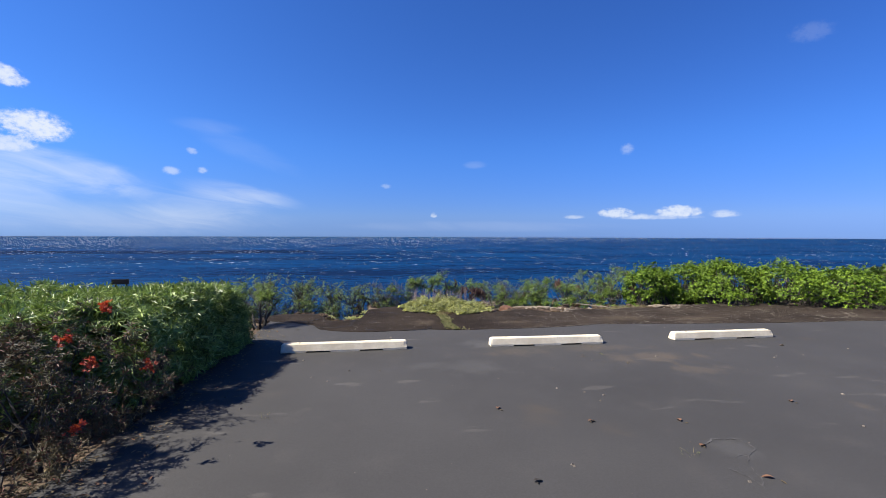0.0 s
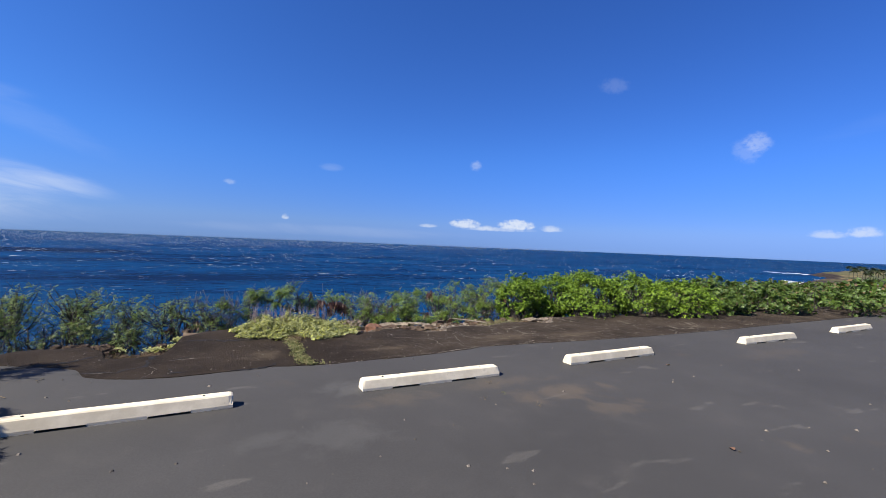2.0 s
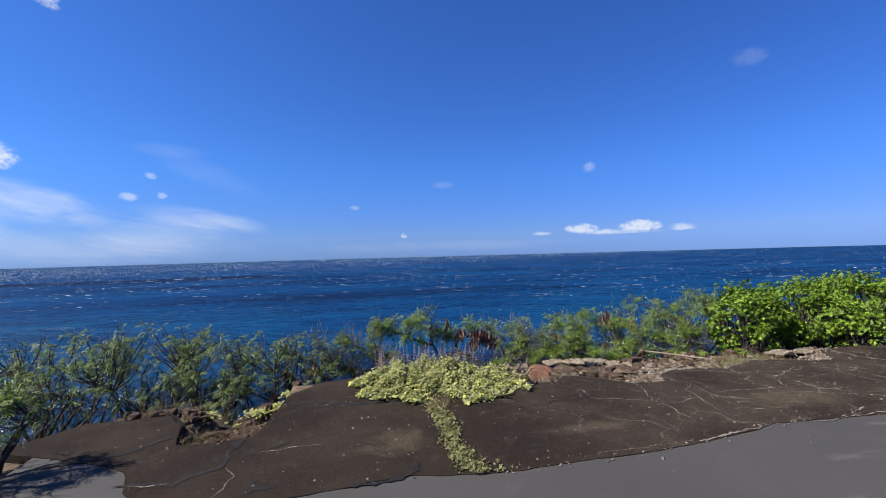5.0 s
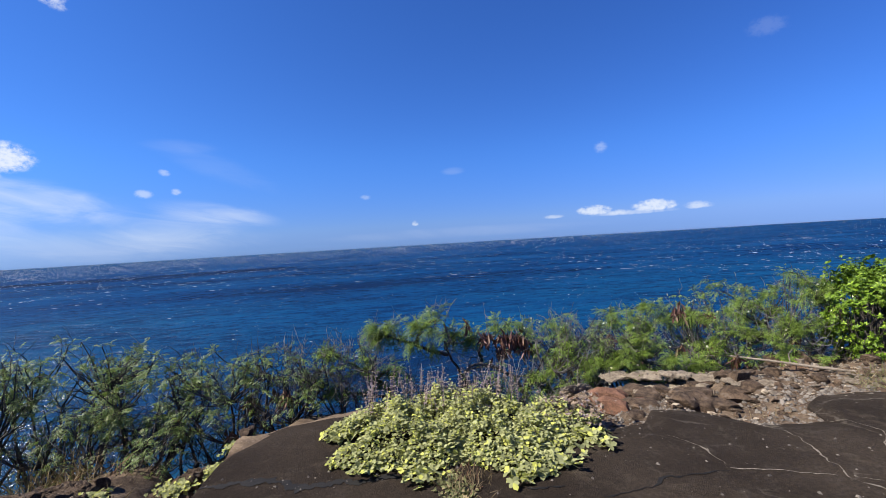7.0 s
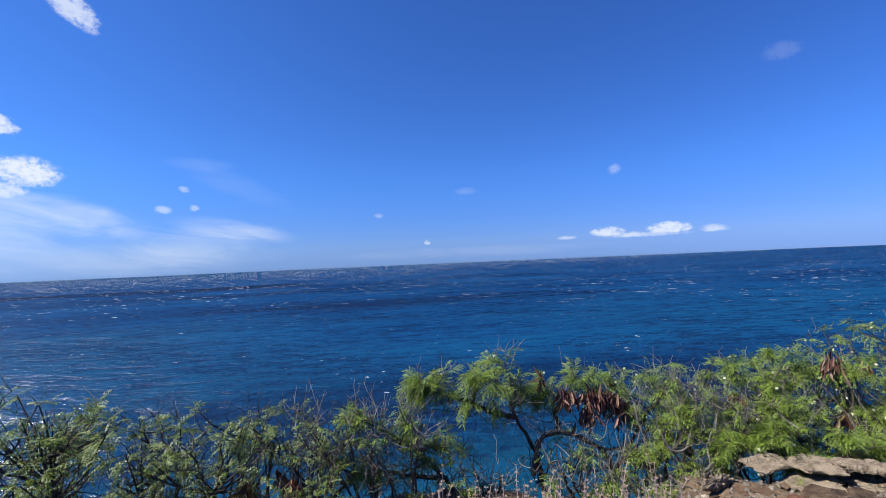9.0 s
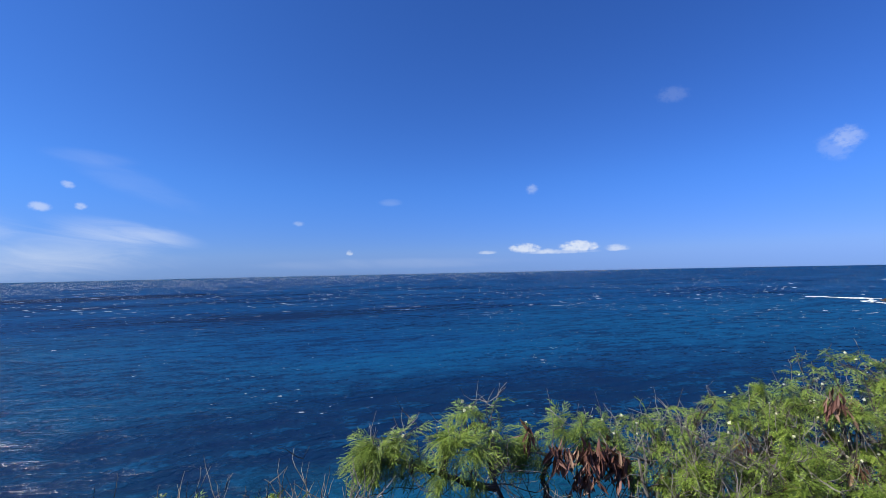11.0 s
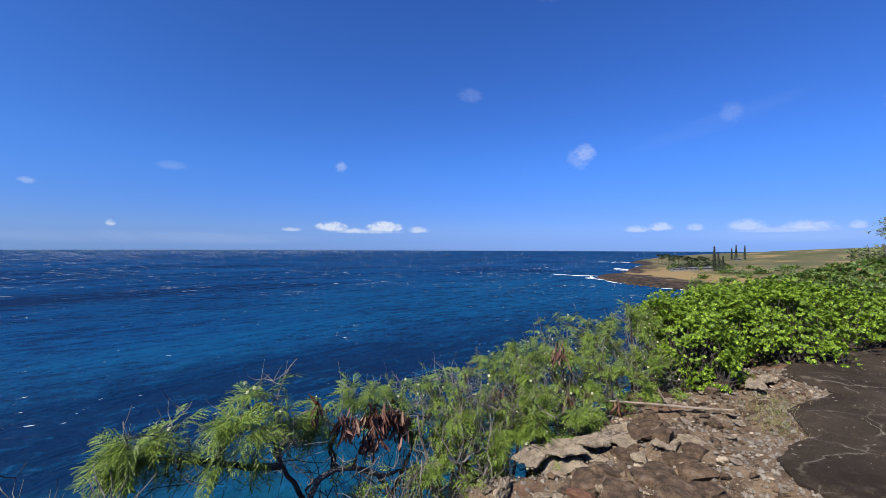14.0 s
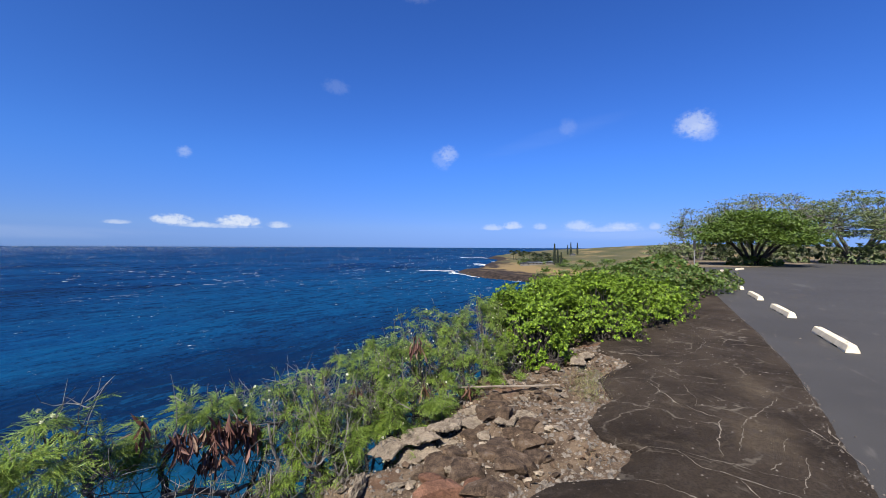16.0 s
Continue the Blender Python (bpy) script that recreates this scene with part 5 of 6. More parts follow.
# gravel
chip = (np.array([(-0.5, -0.4, 0), (0.5, -0.3, 0), (0.35, 0.5, 0), (-0.4, 0.4, 0), (-0.2, -0.1, 0.5), (0.2, 0.15, 0.42)]),
        [np.array([(0, 1, 4), (1, 5, 4), (1, 2, 5), (2, 3, 5), (3, 4, 5), (3, 0, 4)])])
n = 7500
x = rng.uniform(2.3, 8.2, n)
y = back_edge(x) - 0.12 + rng.uniform(0, 1, n) ** 1.2 * 1.9
b = Bag()
a = rng.uniform(0, 2 * np.pi, n)
b.scatter(chip, np.stack([x, y, land_height(x, y) + 0.0], 1), np.stack([np.cos(a), np.sin(a), 0 * a], 1), np.tile((0, 0, 1.0), (n, 1)) + rng.normal(0, 0.2, (n, 3)), 0.01 + 0.045 * rng.uniform(0, 1, n) ** 4)
single("gravel", b, GRIT, "pale grey gravel and crumbled asphalt at the cliff edge", "gravel", "stuff")
n = 420
x, y = rng.uniform(-2, 18, n), 7.7 - 9.0 * rng.uniform(0, 1, n) ** 1.3
b = Bag()
a = rng.uniform(0, 2 * np.pi, n)
b.scatter(chip, np.stack([x, y, 0 * x], 1), np.stack([np.cos(a), np.sin(a), 0 * a], 1), np.tile((0, 0, 1.0), (n, 1)), 0.008 + 0.028 * rng.uniform(0, 1, n) ** 3)
single("lot_grit", b, GRIT, "scattered grit and bits of stone on the asphalt", "grit", "stuff")

n = 420
x = 1.5 + 11.0 * rng.uniform(0, 1, n) ** 1.4
y = front_edge(x) + rng.normal(0.02, 0.05, n)
m = n // 12
x[:m] = rng.uniform(-0.3, 1.0, m)
y[:m] = np.interp(x[:m], (-0.3, -0.07, 0.22, 0.34, 1.0), (9.66, 9.7, 9.6, 9.49, 9.46)) + rng.normal(0, 0.03, m)
b = Bag()
a = rng.uniform(0, 2 * np.pi, n)
b.scatter(chip, np.stack([x, y, np.maximum(slab_height(x, y), 0.004)], 1), np.stack([np.cos(a), np.sin(a), 0 * a], 1), np.tile((0, 0, 1.0), (n, 1)), 0.005 + 0.018 * rng.uniform(0, 1, n) ** 3)
single("edge_crumbs", b, GRIT, "crumbs of asphalt and stone along the seam of the old slab", "grit", "stuff")
n = 900
x, y = rng.uniform(-2.0, 11, n), rng.uniform(7.8, 9.8, n)
b = Bag()
a = rng.uniform(0, 2 * np.pi, n)
b.scatter(chip, np.stack([x, y, slab_height(x, y)], 1), np.stack([np.cos(a), np.sin(a), 0 * a], 1), np.tile((0, 0, 1.0), (n, 1)), 0.005 + 0.02 * rng.uniform(0, 1, n) ** 3)
single("slab_grit", b, GRIT, "scattered pale grit on the old asphalt", "grit", "stuff")

# driftwood stick
t = thing("driftwood_stick", (5.7, 11.0, -0.2), "long bleached stick lying across the rubble", "stick")
b = Bag()
b.tube([(5.3, 11.85, -0.26), (5.45, 11.55, -0.2), (5.62, 11.15, -0.17), (5.8, 10.72, -0.15), (5.98, 10.36, -0.13)], 0.009, 0.017, 7)
part("stem", b, WOOD, t)
b = Bag()
b.tube([(5.7, 10.95, -0.16), (5.85, 11.1, -0.1), (6.0, 11.18, -0.08)], 0.009, 0.005, 5)
part("side_twig", b, WOOD, t)

# dry grass tufts
def tuft(at, seed, count, height, spread, mat, label, name="dry_grass_tuft"):
    r = np.random.default_rng(seed)
    z = at[2] if len(at) > 2 else float(land_height(at[0], at[1]))
    place = np.stack([at[0] + r.normal(0, spread * 0.4, count), at[1] + r.normal(0, spread * 0.4, count), np.full(count, z)], 1)
    way = unit(np.stack([r.normal(0, 0.55, count), r.normal(0, 0.55, count), np.ones(count) * r.uniform(0.2, 1.2, count)], 1))
    b = Bag()
    b.scatter(leaf_shape(0.022, 0.0, 0.35, 2), place, way, r.normal(0, 1, (count, 3)), height * r.uniform(0.5, 1.2, count))
    return single(name, b, mat, label, "grass", "stuff", False, "dry grass tufts")


for k, (x, y, h, s, n) in enumerate(((6.1, 10.15, 0.09, 0.35, 220), (5.7, 10.0, 0.08, 0.35, 180), (6.5, 10.0, 0.09, 0.4, 200), (5.95, 10.4, 0.09, 0.22, 140), (4.2, 9.7, 0.08, 0.3, 90),
                                    (1.37, 9.27, 0.09, 0.22, 300), (-1.05, 9.1, 0.1, 0.25, 220), (-0.75, 9.3, 0.07, 0.35, 420), (-0.6, 9.15, 0.06, 0.25, 260), (-0.95, 9.2, 0.07, 0.22, 260), (-0.85, 8.2, 0.07, 0.12, 70), (-2.2, 11.3, 0.3, 0.7, 260), (-3.2, 11.3, 0.3, 0.7, 260))):
    tuft((x, y) if not (k == 5) else (x, y, 0.0), 70 + k, n, h, s, STRAW, "dry straw-coloured grass at the broken edge")
for k in range(11):
    x, y = -4.7 + 0.3 * k, 10.5 + 0.7 * ((k * 37) % 10) / 10
    tuft((x, y), 110 + k, 150, 0.16, 0.6, STRAW if k % 3 else WEED, "dry straw-coloured grass on the slope under the shrubs")
for k, (x, y, h, s, n) in enumerate(((5.75, 9.97, 0.08, 0.3, 260), (6.05, 10.05, 0.09, 0.3, 280), (5.5, 9.9, 0.07, 0.25, 160), (6.4, 10.1, 0.08, 0.3, 160))):
    tuft((x, y), 240 + k, n, h, s, WEED, "yellow-green grass tuft at the broken edge")
b = Bag()
r = np.random.default_rng(5)
n = 1500
u = r.uniform(0, 1, n)
sy = 9.4 - 1.65 * u
wide = np.interp(sy, (7.72, 7.95, 8.3, 9.4), (0.085, 0.06, 0.045, 0.05))
place = np.stack([np.interp(sy, (7.72, 7.9, 8.26, 8.8, 9.5), (1.43, 1.35, 1.3, 1.33, 1.26)) + wide * r.normal(0, 1, n), sy, 0.012 + 0.02 * r.uniform(0, 1, n)], 1)
b.scatter(FUZZ[0], place, unit(r.normal(0, 0.5, (n, 3)) + (0, 0, 1)), r.normal(0, 1, (n, 3)), r.uniform(0.008, 0.021, n))
single("weed_strip", b, WEED, "small grey-green weeds growing along a seam of the slab", "weeds", "stuff")

# ---- the yellow-green ground cover with its dry flower spikes ----
r = np.random.default_rng(21)
n = 24000
uu = r.uniform(0, 2 * np.pi, n)
k = np.sqrt(r.uniform(0, 1, n))
edge = 1 + 0.16 * np.sin(uu * 5 + 1) + 0.1 * np.sin(uu * 9)
x, y = 1.46 + 0.96 * k * np.cos(uu) * edge, 9.94 + 0.6 * k * np.sin(uu) * edge - 0.17 * np.cos(uu) * k
z = 0.02 + 0.25 * (1 + 0.35 * (y - 9.94)) * (1 - k ** 3) * (0.7 + 1.2 * smooth_noise(x, y, 7.0, 3.0) + 0.9 * smooth_noise(x, y, 17.0, 5.0)) + 0.03 * r.uniform(0, 1, n)
z = z * r.uniform(0.65, 1.05, n)
t = thing("ground_cover", (1.45, 9.85, 0.0), "low mound of yellow-green fuzzy leaves with dry flower spikes", "plant")
b = Bag()
turn = r.uniform(0, 2 * np.pi, n)
out = unit(np.stack([np.cos(turn), np.sin(turn), r.uniform(-0.35, 0.9, n)], 1))
b.scatter(oval_leaf(0.36, -0.12, 0.3), np.stack([x, y, z], 1), out, np.tile((0, 0, 1.0), (n, 1)) + r.normal(0, 0.45, (n, 3)), 0.016 + 0.024 * r.uniform(0, 1, n) ** 1.6)
part("foliage", b, FUZZY, t, "pale yellow-green felted leaves", kind="stuff")
for x0, y0 in ((0.55, 10.1), (0.78, 9.55), (1.12, 9.38), (1.75, 9.2), (2.05, 9.32), (2.38, 9.5), (2.3, 9.62)):
    b = Bag()
    m = 34
    p = np.stack([x0 + r.normal(0, 0.07, m), y0 + r.normal(0, 0.05, m), 0.02 + 0.05 * r.uniform(0, 1, m)], 1)
    b.scatter(FUZZ[0], p, unit(r.normal(0, 0.4, (m, 3)) + (0, 0, 1)), r.normal(0, 1, (m, 3)), r.uniform(0.025, 0.05, m))
    part("runner", b, FUZZY, t, kind="stuff")
b = Bag()
m = 420
p = np.stack([2.4 + r.normal(0, 0.13, m), 9.98 + r.normal(0, 0.1, m), 0.02 + 0.13 * r.uniform(0, 1, m)], 1)
b.scatter(FUZZ[2], p, unit(r.normal(0, 0.5, (m, 3)) + (0, 0, 1)), r.normal(0, 1, (m, 3)), r.uniform(0.014, 0.032, m))
part("dry_leaf", b, SPIKE, t, "withered pinkish-brown leaves", kind="stuff")
for _ in range(110):
    x0, y0 = 0.75 + 1.35 * r.uniform(), 10.0 + 0.5 * r.uniform() ** 0.6
    h = r.uniform(0.16, 0.34)
    b = Bag()
    lean = np.array((r.normal(0, 0.05), r.normal(0, 0.05), h))
    root = np.array((x0, y0 - 0.1 * (x0 - 1.46), 0.12))
    b.tube(root + np.linspace(0, 1, 4)[:, None] * lean, 0.003, 0.002, 3)
    m = int(h * 110)
    u = np.repeat(np.linspace(0.3, 1, max(m // 5, 4)), 5)
    a = r.uniform(0, 2 * np.pi, len(u))
    b.scatter(oval_leaf(0.3, 0, 0), root + u[:, None] * lean, np.stack([np.cos(a), np.sin(a), 0.4 + 0 * a], 1), np.tile((0, 0, 1.0), (len(u), 1)), 0.022 * (1.15 - 0.5 * u))
    part("flower_spike", b, SPIKE, t)
for x0, y0 in ((-0.4, 10.45), (-0.5, 10.35), (-0.68, 10.15), (-0.85, 10.1), (-1.0, 10.05), (-0.33, 10.6), (-1.2, 10.05), (-0.48, 10.7), (-0.55, 10.85)):
    m = 190
    b = Bag()
    p = np.stack([x0 + r.normal(0, 0.07, m), y0 + r.normal(0, 0.05, m), float(land_height(x0, y0)) + 0.06 + 0.05 * r.uniform(0, 1, m)], 1)
    b.scatter(FUZZ[1], p, unit(r.normal(0, 0.4, (m, 3)) + (0, -0.2, 1)), r.normal(0, 1, (m, 3)), r.uniform(0.012, 0.03, m))
    single("pale_weed", b, FUZZY, "pale yellow-green fuzzy weed on the broken edge", "plant", "", False, "pale weeds")

# ---- shrubs along the cliff ----
feather_shrub((1.45, 12.45), 0.62, 0.62, 1, 520, (2.17, 12.5, 0), 0.165, puffs=12, thick=0.03, tight=0.08, bare=0.8, shape=FINE, pod_at=((2.08, 12.45, 0.38),), pod_size=9,
              limbs=[[(2.17, 12.5, -0.95), (2.07, 12.5, -0.46), (1.98, 12.5, -0.26), (1.9, 12.5, -0.1), (1.81, 12.5, 0.03), (1.79, 12.5, 0.14)],
                     [(1.85, 12.5, -0.05), (1.59, 12.5, 0.03), (1.41, 12.5, 0.12), (1.28, 12.5, 0.19), (1.08, 12.5, 0.27), (0.96, 12.5, 0.33)],
                     [(1.81, 12.5, 0.03), (1.88, 12.5, 0.17), (1.81, 12.5, 0.39)], [(1.41, 12.5, 0.12), (1.45, 12.5, 0.3), (1.67, 12.5, 0.47)]],
              spots=[(0.95, 12.38, 0.43), (1.11, 12.49, 0.45), (1.19, 12.43, 0.31), (0.98, 12.51, 0.24), (1.29, 12.52, 0.25), (1.42, 12.32, 0.47), (1.47, 12.3, 0.32), (1.69, 12.59, 0.47), (1.72, 12.39, 0.37),
                     (1.77, 12.38, 0.5), (1.92, 12.65, 0.16), (1.62, 12.46, 0.14), (1.99, 12.59, 0.23), (1.13, 12.47, 0.17), (0.88, 12.52, 0.25), (1.34, 12.35, 0.22)])
feather_shrub((3.05, 12.55), 0.42, 0.7, 2, 520, (2.84, 12.55, 0), 0.155, thick=0.03, tight=0.1, puffs=22, bare=0.8, shape=FINE,
              pod_at=((2.36, 12.38, 0.19), (2.6, 12.38, 0.14), (2.72, 12.38, 0.14), (2.84, 12.38, 0.1), (2.6, 12.38, -0.03), (2.95, 12.38, 0.0), (3.4, 12.36, -0.2)),
              limbs=[[(2.84, 12.55, -1.06), (2.96, 12.55, -0.76), (3.08, 12.55, -0.58), (3.23, 12.55, -0.34), (3.17, 12.55, -0.14), (2.97, 12.55, 0.04)],
                     [(3.23, 12.55, -0.34), (3.38, 12.55, -0.16), (3.56, 12.55, 0.02)], [(2.96, 12.55, -0.76), (2.81, 12.55, -0.49), (2.55, 12.55, -0.34), (2.35, 12.55, -0.27), (2.19, 12.55, -0.3), (2.06, 12.55, -0.35)],
                     [(2.35, 12.55, -0.27), (2.3, 12.55, -0.06), (2.44, 12.55, 0.14)], [(3.26, 12.55, -0.98), (3.41, 12.55, -0.74), (3.66, 12.55, -0.6), (3.89, 12.55, -0.34)],
                     [(1.98, 12.4, -0.6), (2.05, 12.4, -0.3), (2.2, 12.4, -0.18), (2.45, 12.4, -0.24), (2.75, 12.4, -0.42), (3.0, 12.4, -0.46), (3.2, 12.4, -0.5)]],
              spots=[(2.27, 12.6, 0.17), (2.44, 12.7, 0.22), (2.78, 12.56, 0.14), (2.97, 12.65, 0.29), (3.09, 12.62, 0.2), (3.09, 12.38, 0.2), (3.46, 12.65, 0.25), (3.56, 12.59, 0.11), (3.6, 12.47, 0.28), (3.14, 12.36, 0.07),
                     (2.91, 12.7, 0.02), (3.66, 12.54, 0.04), (2.75, 12.64, 0.24), (2.61, 12.7, 0.17), (3.05, 12.64, 0.04), (3.56, 12.72, -0.06), (3.76, 12.51, 0.32), (2.34, 12.67, 0.09)])
feather_shrub((3.45, 12.3), 0.36, 0.42, 3, 110, None, 0.14, bare=1.0, puffs=3, deep=0.9)
feather_shrub((4.3, 12.45), 0.46, 0.72, 4, 820, None, 0.12, pods=3, puffs=22, deep=0.8, bare=0.8, stems=6)
feather_shrub((4.0, 11.95), 0.12, 0.62, 5, 520, None, 0.15, puffs=8, bare=0.5, deep=0.8)
feather_shrub((5.1, 12.3), 0.52, 0.72, 6, 860, None, 0.12, pods=3, puffs=24, deep=0.85, bare=0.8, stems=6, pod_at=((5.07, 12.0, 0.4),), pod_size=26)
feather_shrub((6.2, 12.5), 0.72, 0.85, 7, 1150, None, 0.12, pods=4, puffs=36, deep=0.85, bare=0.8, stems=6)
feather_shrub((5.75, 11.8), 0.36, 0.62, 8, 620, None, 0.12, pods=3, puffs=10, deep=0.95, bare=0.8)
feather_shrub((4.9, 11.7), -0.02, 0.42, 11, 260, None, 0.14, bare=0.4, deep=0.8)
feather_shrub((6.85, 11.95), 0.86, 0.6, 9, 900, None, 0.12, pods=3, puffs=24, deep=1.0, bare=0.7, stems=5)
feather_shrub((6.35, 11.5), 0.3, 0.5, 12, 480, None, 0.12, pods=2, puffs=6, deep=1.0, bare=0.8)
feather_shrub((0.7, 12.25), 0.12, 0.6, 10, 330, (1.1, 12.3, 0), 0.16, bare=0.9, deep=0.6,
              limbs=[[(1.3, 12.3, -0.9), (1.1, 12.3, -0.5), (0.85, 12.28, -0.2), (0.6, 12.25, -0.02), (0.35, 12.22, 0.15)], [(1.1, 12.3, -0.5), (0.7, 12.3, -0.4), (0.4, 12.3, -0.32)], [(0.85, 12.28, -0.2), (1.0, 12.2, -0.1)]],
              spots=[(0.54, 12.23, 0.09), (0.64, 12.42, -0.08), (0.38, 12.4, -0.24), (0.29, 12.09, -0.21), (0.8, 12.1, -0.09), (1.08, 12.14, -0.12), (1.26, 12.44, -0.23), (0.94, 12.22, -0.23), (0.66, 12.3, -0.32), (0.47, 12.17, -0.29), (1.06, 12.25, -0.06), (0.29, 12.2, 0.2), (0.76, 12.19, 0.08)])
for x, y, top, rad, seed, n in ((3.55, 12.0, 0.1, 0.5, 14, 480), (3.1, 11.95, -0.16, 0.45, 15, 340), (2.4, 12.15, -0.22, 0.5, 16, 240), (4.5, 11.95, 0.25, 0.5, 17, 420)):
    feather_shrub((x, y), top, rad, seed, n, None, 0.12, bare=0.5, deep=0.8)
for k, (x, y, top, rad) in enumerate(((2.3, 12.15, 0.0, 0.6), (3.1, 12.1, -0.05, 0.7), (1.2, 12.1, -0.15, 0.6), (3.75, 12.1, 0.2, 0.45))):
    feather_shrub((x, y), top, rad, 80 + k, 50, None, 0.12, bare=1.4, clumps=26, stems=6, deep=0.85, label="mostly bare grey-twigged shrub between the leafy ones")
for k, (x, top) in enumerate(((-0.15, 0.48), (0.3, 0.44), (0.66, 0.5))):
    feather_shrub((x, 12.1), top, 0.26, 95 + k, 26, None, 0.11, bare=0.9, clumps=8, stems=5, deep=1.7, thick=0.013, label="almost leafless shrub of thin upright twigs")
DULL = "thin feathery shrub with many dark bare branches on the cliff"
for k, (x, y, top, rad, n) in enumerate(((-0.2, 12.1, 0.26, 0.65, 430), (-0.95, 12.15, 0.38, 0.72, 560), (-1.8, 12.2, 0.48, 0.8, 680), (-2.7, 12.2, 0.62, 0.85, 740),
                                         (-3.6, 12.0, 0.64, 0.9, 480), (-4.6, 11.6, 0.64, 0.95, 420), (-3.2, 10.9, 0.5, 0.7, 480), (-1.3, 11.7, -0.05, 0.6, 420), (-2.3, 11.75, 0.05, 0.65, 420))):
    feather_shrub((x, y), top, rad, 30 + k, n, None, 0.115, pods=3 if k in (0, 1) else 0, bare=1.5, dull=True, stems=9, tight=0.11, thick=0.026, deep=0.78, label=DULL)
feather_shrub((-2.35, 8.6), 0.85, 0.45, 50, 360, None, 0.13, bare=0.6, stems=5, deep=0.9, label="feathery shrub at the end of the clipped hedge")

# ---- bright hedge ----
LIME = "dense bright green glossy-leaved hedge bush beside the old asphalt"
HG = "coastal hedge"
hedge_lobes = [
    [(7.13, 11.12, 0.4, 0.48, 0.5, 0.5), (7.08, 10.85, 0.1, 0.38, 0.36, 0.4), (7.75, 11.45, 0.42, 0.5, 0.6, 0.5)],
    [(8.55, 11.3, 0.42, 0.62, 0.62, 0.56), (8.95, 11.6, 0.45, 0.85, 0.85, 0.58), (9.0, 10.75, 0.33, 0.55, 0.45, 0.42)],
    [(9.2, 10.5, 0.42, 0.85, 0.85, 0.6), (9.0, 9.9, 0.1, 0.5, 0.45, 0.35), (9.9, 11.2, 0.45, 0.9, 0.9, 0.62)],
    [(10.4, 10.1, 0.42, 0.9, 0.9, 0.58), (10.9, 9.6, 0.2, 0.7, 0.6, 0.45), (11.3, 10.6, 0.45, 0.9, 1.0, 0.6)],
    [(11.9, 9.7, 0.4, 0.85, 0.85, 0.56), (11.7, 9.05, 0.08, 0.5, 0.45, 0.3), (12.6, 10.4, 0.42, 0.9, 1.0, 0.58)],
]
r = np.random.default_rng(77)
for k, lobes in enumerate(hedge_lobes):
    # each mass bulges out in smaller rounded heads
    for x, y, z, rx, ry, rz in list(lobes):
        for _ in range(5):
            d = unit(r.normal(0, 1, 3) + (0, -0.5, 0.5))
            q = r.uniform(0.4, 0.56)
            lobes.append((x + d[0] * rx * 0.72, y + d[1] * ry * 0.72, z + d[2] * rz * 0.62, rx * q, ry * q, rz * q))
    bush("hedge_bush", lobes, 100 + k, (11000, 11000, 10000, 8000, 7000)[k], SPRIG, 0.038 if k < 3 else 0.044, HEDGE, LIME, HG, inner=0.3, lumpy=1.1, puff=0.09, per=7, sink=0.18, hem=0.22 if k else 0.0)
DARKER = "darker mixed scrub bush with some dry brown leaves"
for k, lobes in enumerate([
    [(13.6, 9.9, 0.35, 0.9, 1.1, 0.56), (14.6, 10.4, 0.4, 1.0, 1.2, 0.58)], [(15.6, 9.5, 0.35, 1.1, 1.2, 0.56), (16.8, 10.0, 0.4, 1.1, 1.3, 0.56)],
    [(17.9, 8.9, 0.35, 1.1, 1.3, 0.55), (18.9, 7.9, 0.3, 0.9, 1.0, 0.5), (20.4, 7.65, 0.32, 1.0, 1.1, 0.52), (19.2, 9.8, 0.4, 1.2, 1.4, 0.56)], [(14.0, 11.8, 0.1, 2.0, 1.2, 0.6), (17.5, 11.8, 0.0, 2.2, 1.2, 0.6)],
]):
    bush("hedge_bush", lobes, 120 + k, 4500, SPRIG, 0.07, HEDGE_DARK, DARKER, HG, sink=0.14, hem=0.25)
r = np.random.default_rng(8)
for k in range(16):
    x = 21.5 + 2.5 * k + r.uniform(-0.5, 0.5)
    lobes = [(x + r.uniform(-1, 1), 9.3 + j * 2.2 + r.uniform(-0.4, 0.4), 0.2 - 0.62 * j, r.uniform(1.3, 1.9), r.uniform(1.2, 1.6), r.uniform(0.5, 0.75)) for j in range(4)]
    bush("scrub_bush", lobes, 140 + k, 1300, SPARE, 0.16, HEDGE_DARK, "low green coastal scrub beyond the hedge", "coastal scrub", 0.2, False)

# ---- clipped narrow-leaved hedge and the red-flowered shrub by the lot ----
for k, lobes in enumerate([
    [(-2.65, 5.2, 0.5, 0.55, 0.7, 0.5), (-2.6, 6.0, 0.5, 0.55, 0.65, 0.5), (-3.2, 5.6, 0.5, 0.65, 0.9, 0.5)],
    [(-2.55, 6.7, 0.45, 0.5, 0.55, 0.5), (-2.5, 6.9, 0.2, 0.45, 0.45, 0.4), (-3.3, 6.3, 0.45, 0.7, 0.5, 0.5)],
    [(-4.0, 5.5, 0.55, 0.75, 0.95, 0.52), (-4.8, 5.5, 0.55, 0.8, 0.95, 0.52)], [(-5.8, 5.5, 0.55, 0.9, 0.95, 0.52), (-7.0, 5.5, 0.55, 1.0, 0.95, 0.52)],
    [(-3.4, 4.7, 0.5, 0.7, 0.6, 0.52), (-4.6, 4.7, 0.52, 0.9, 0.6, 0.54)],
]):
    bush("narrow_leaved_hedge", lobes, 160 + k, 7600 if k < 2 else 3000, NARROW, 0.098, OLEANDER, "clipped hedge of long narrow green leaves", "clipped hedge", 0.3, True, "bush", 0.16, square=4.5)
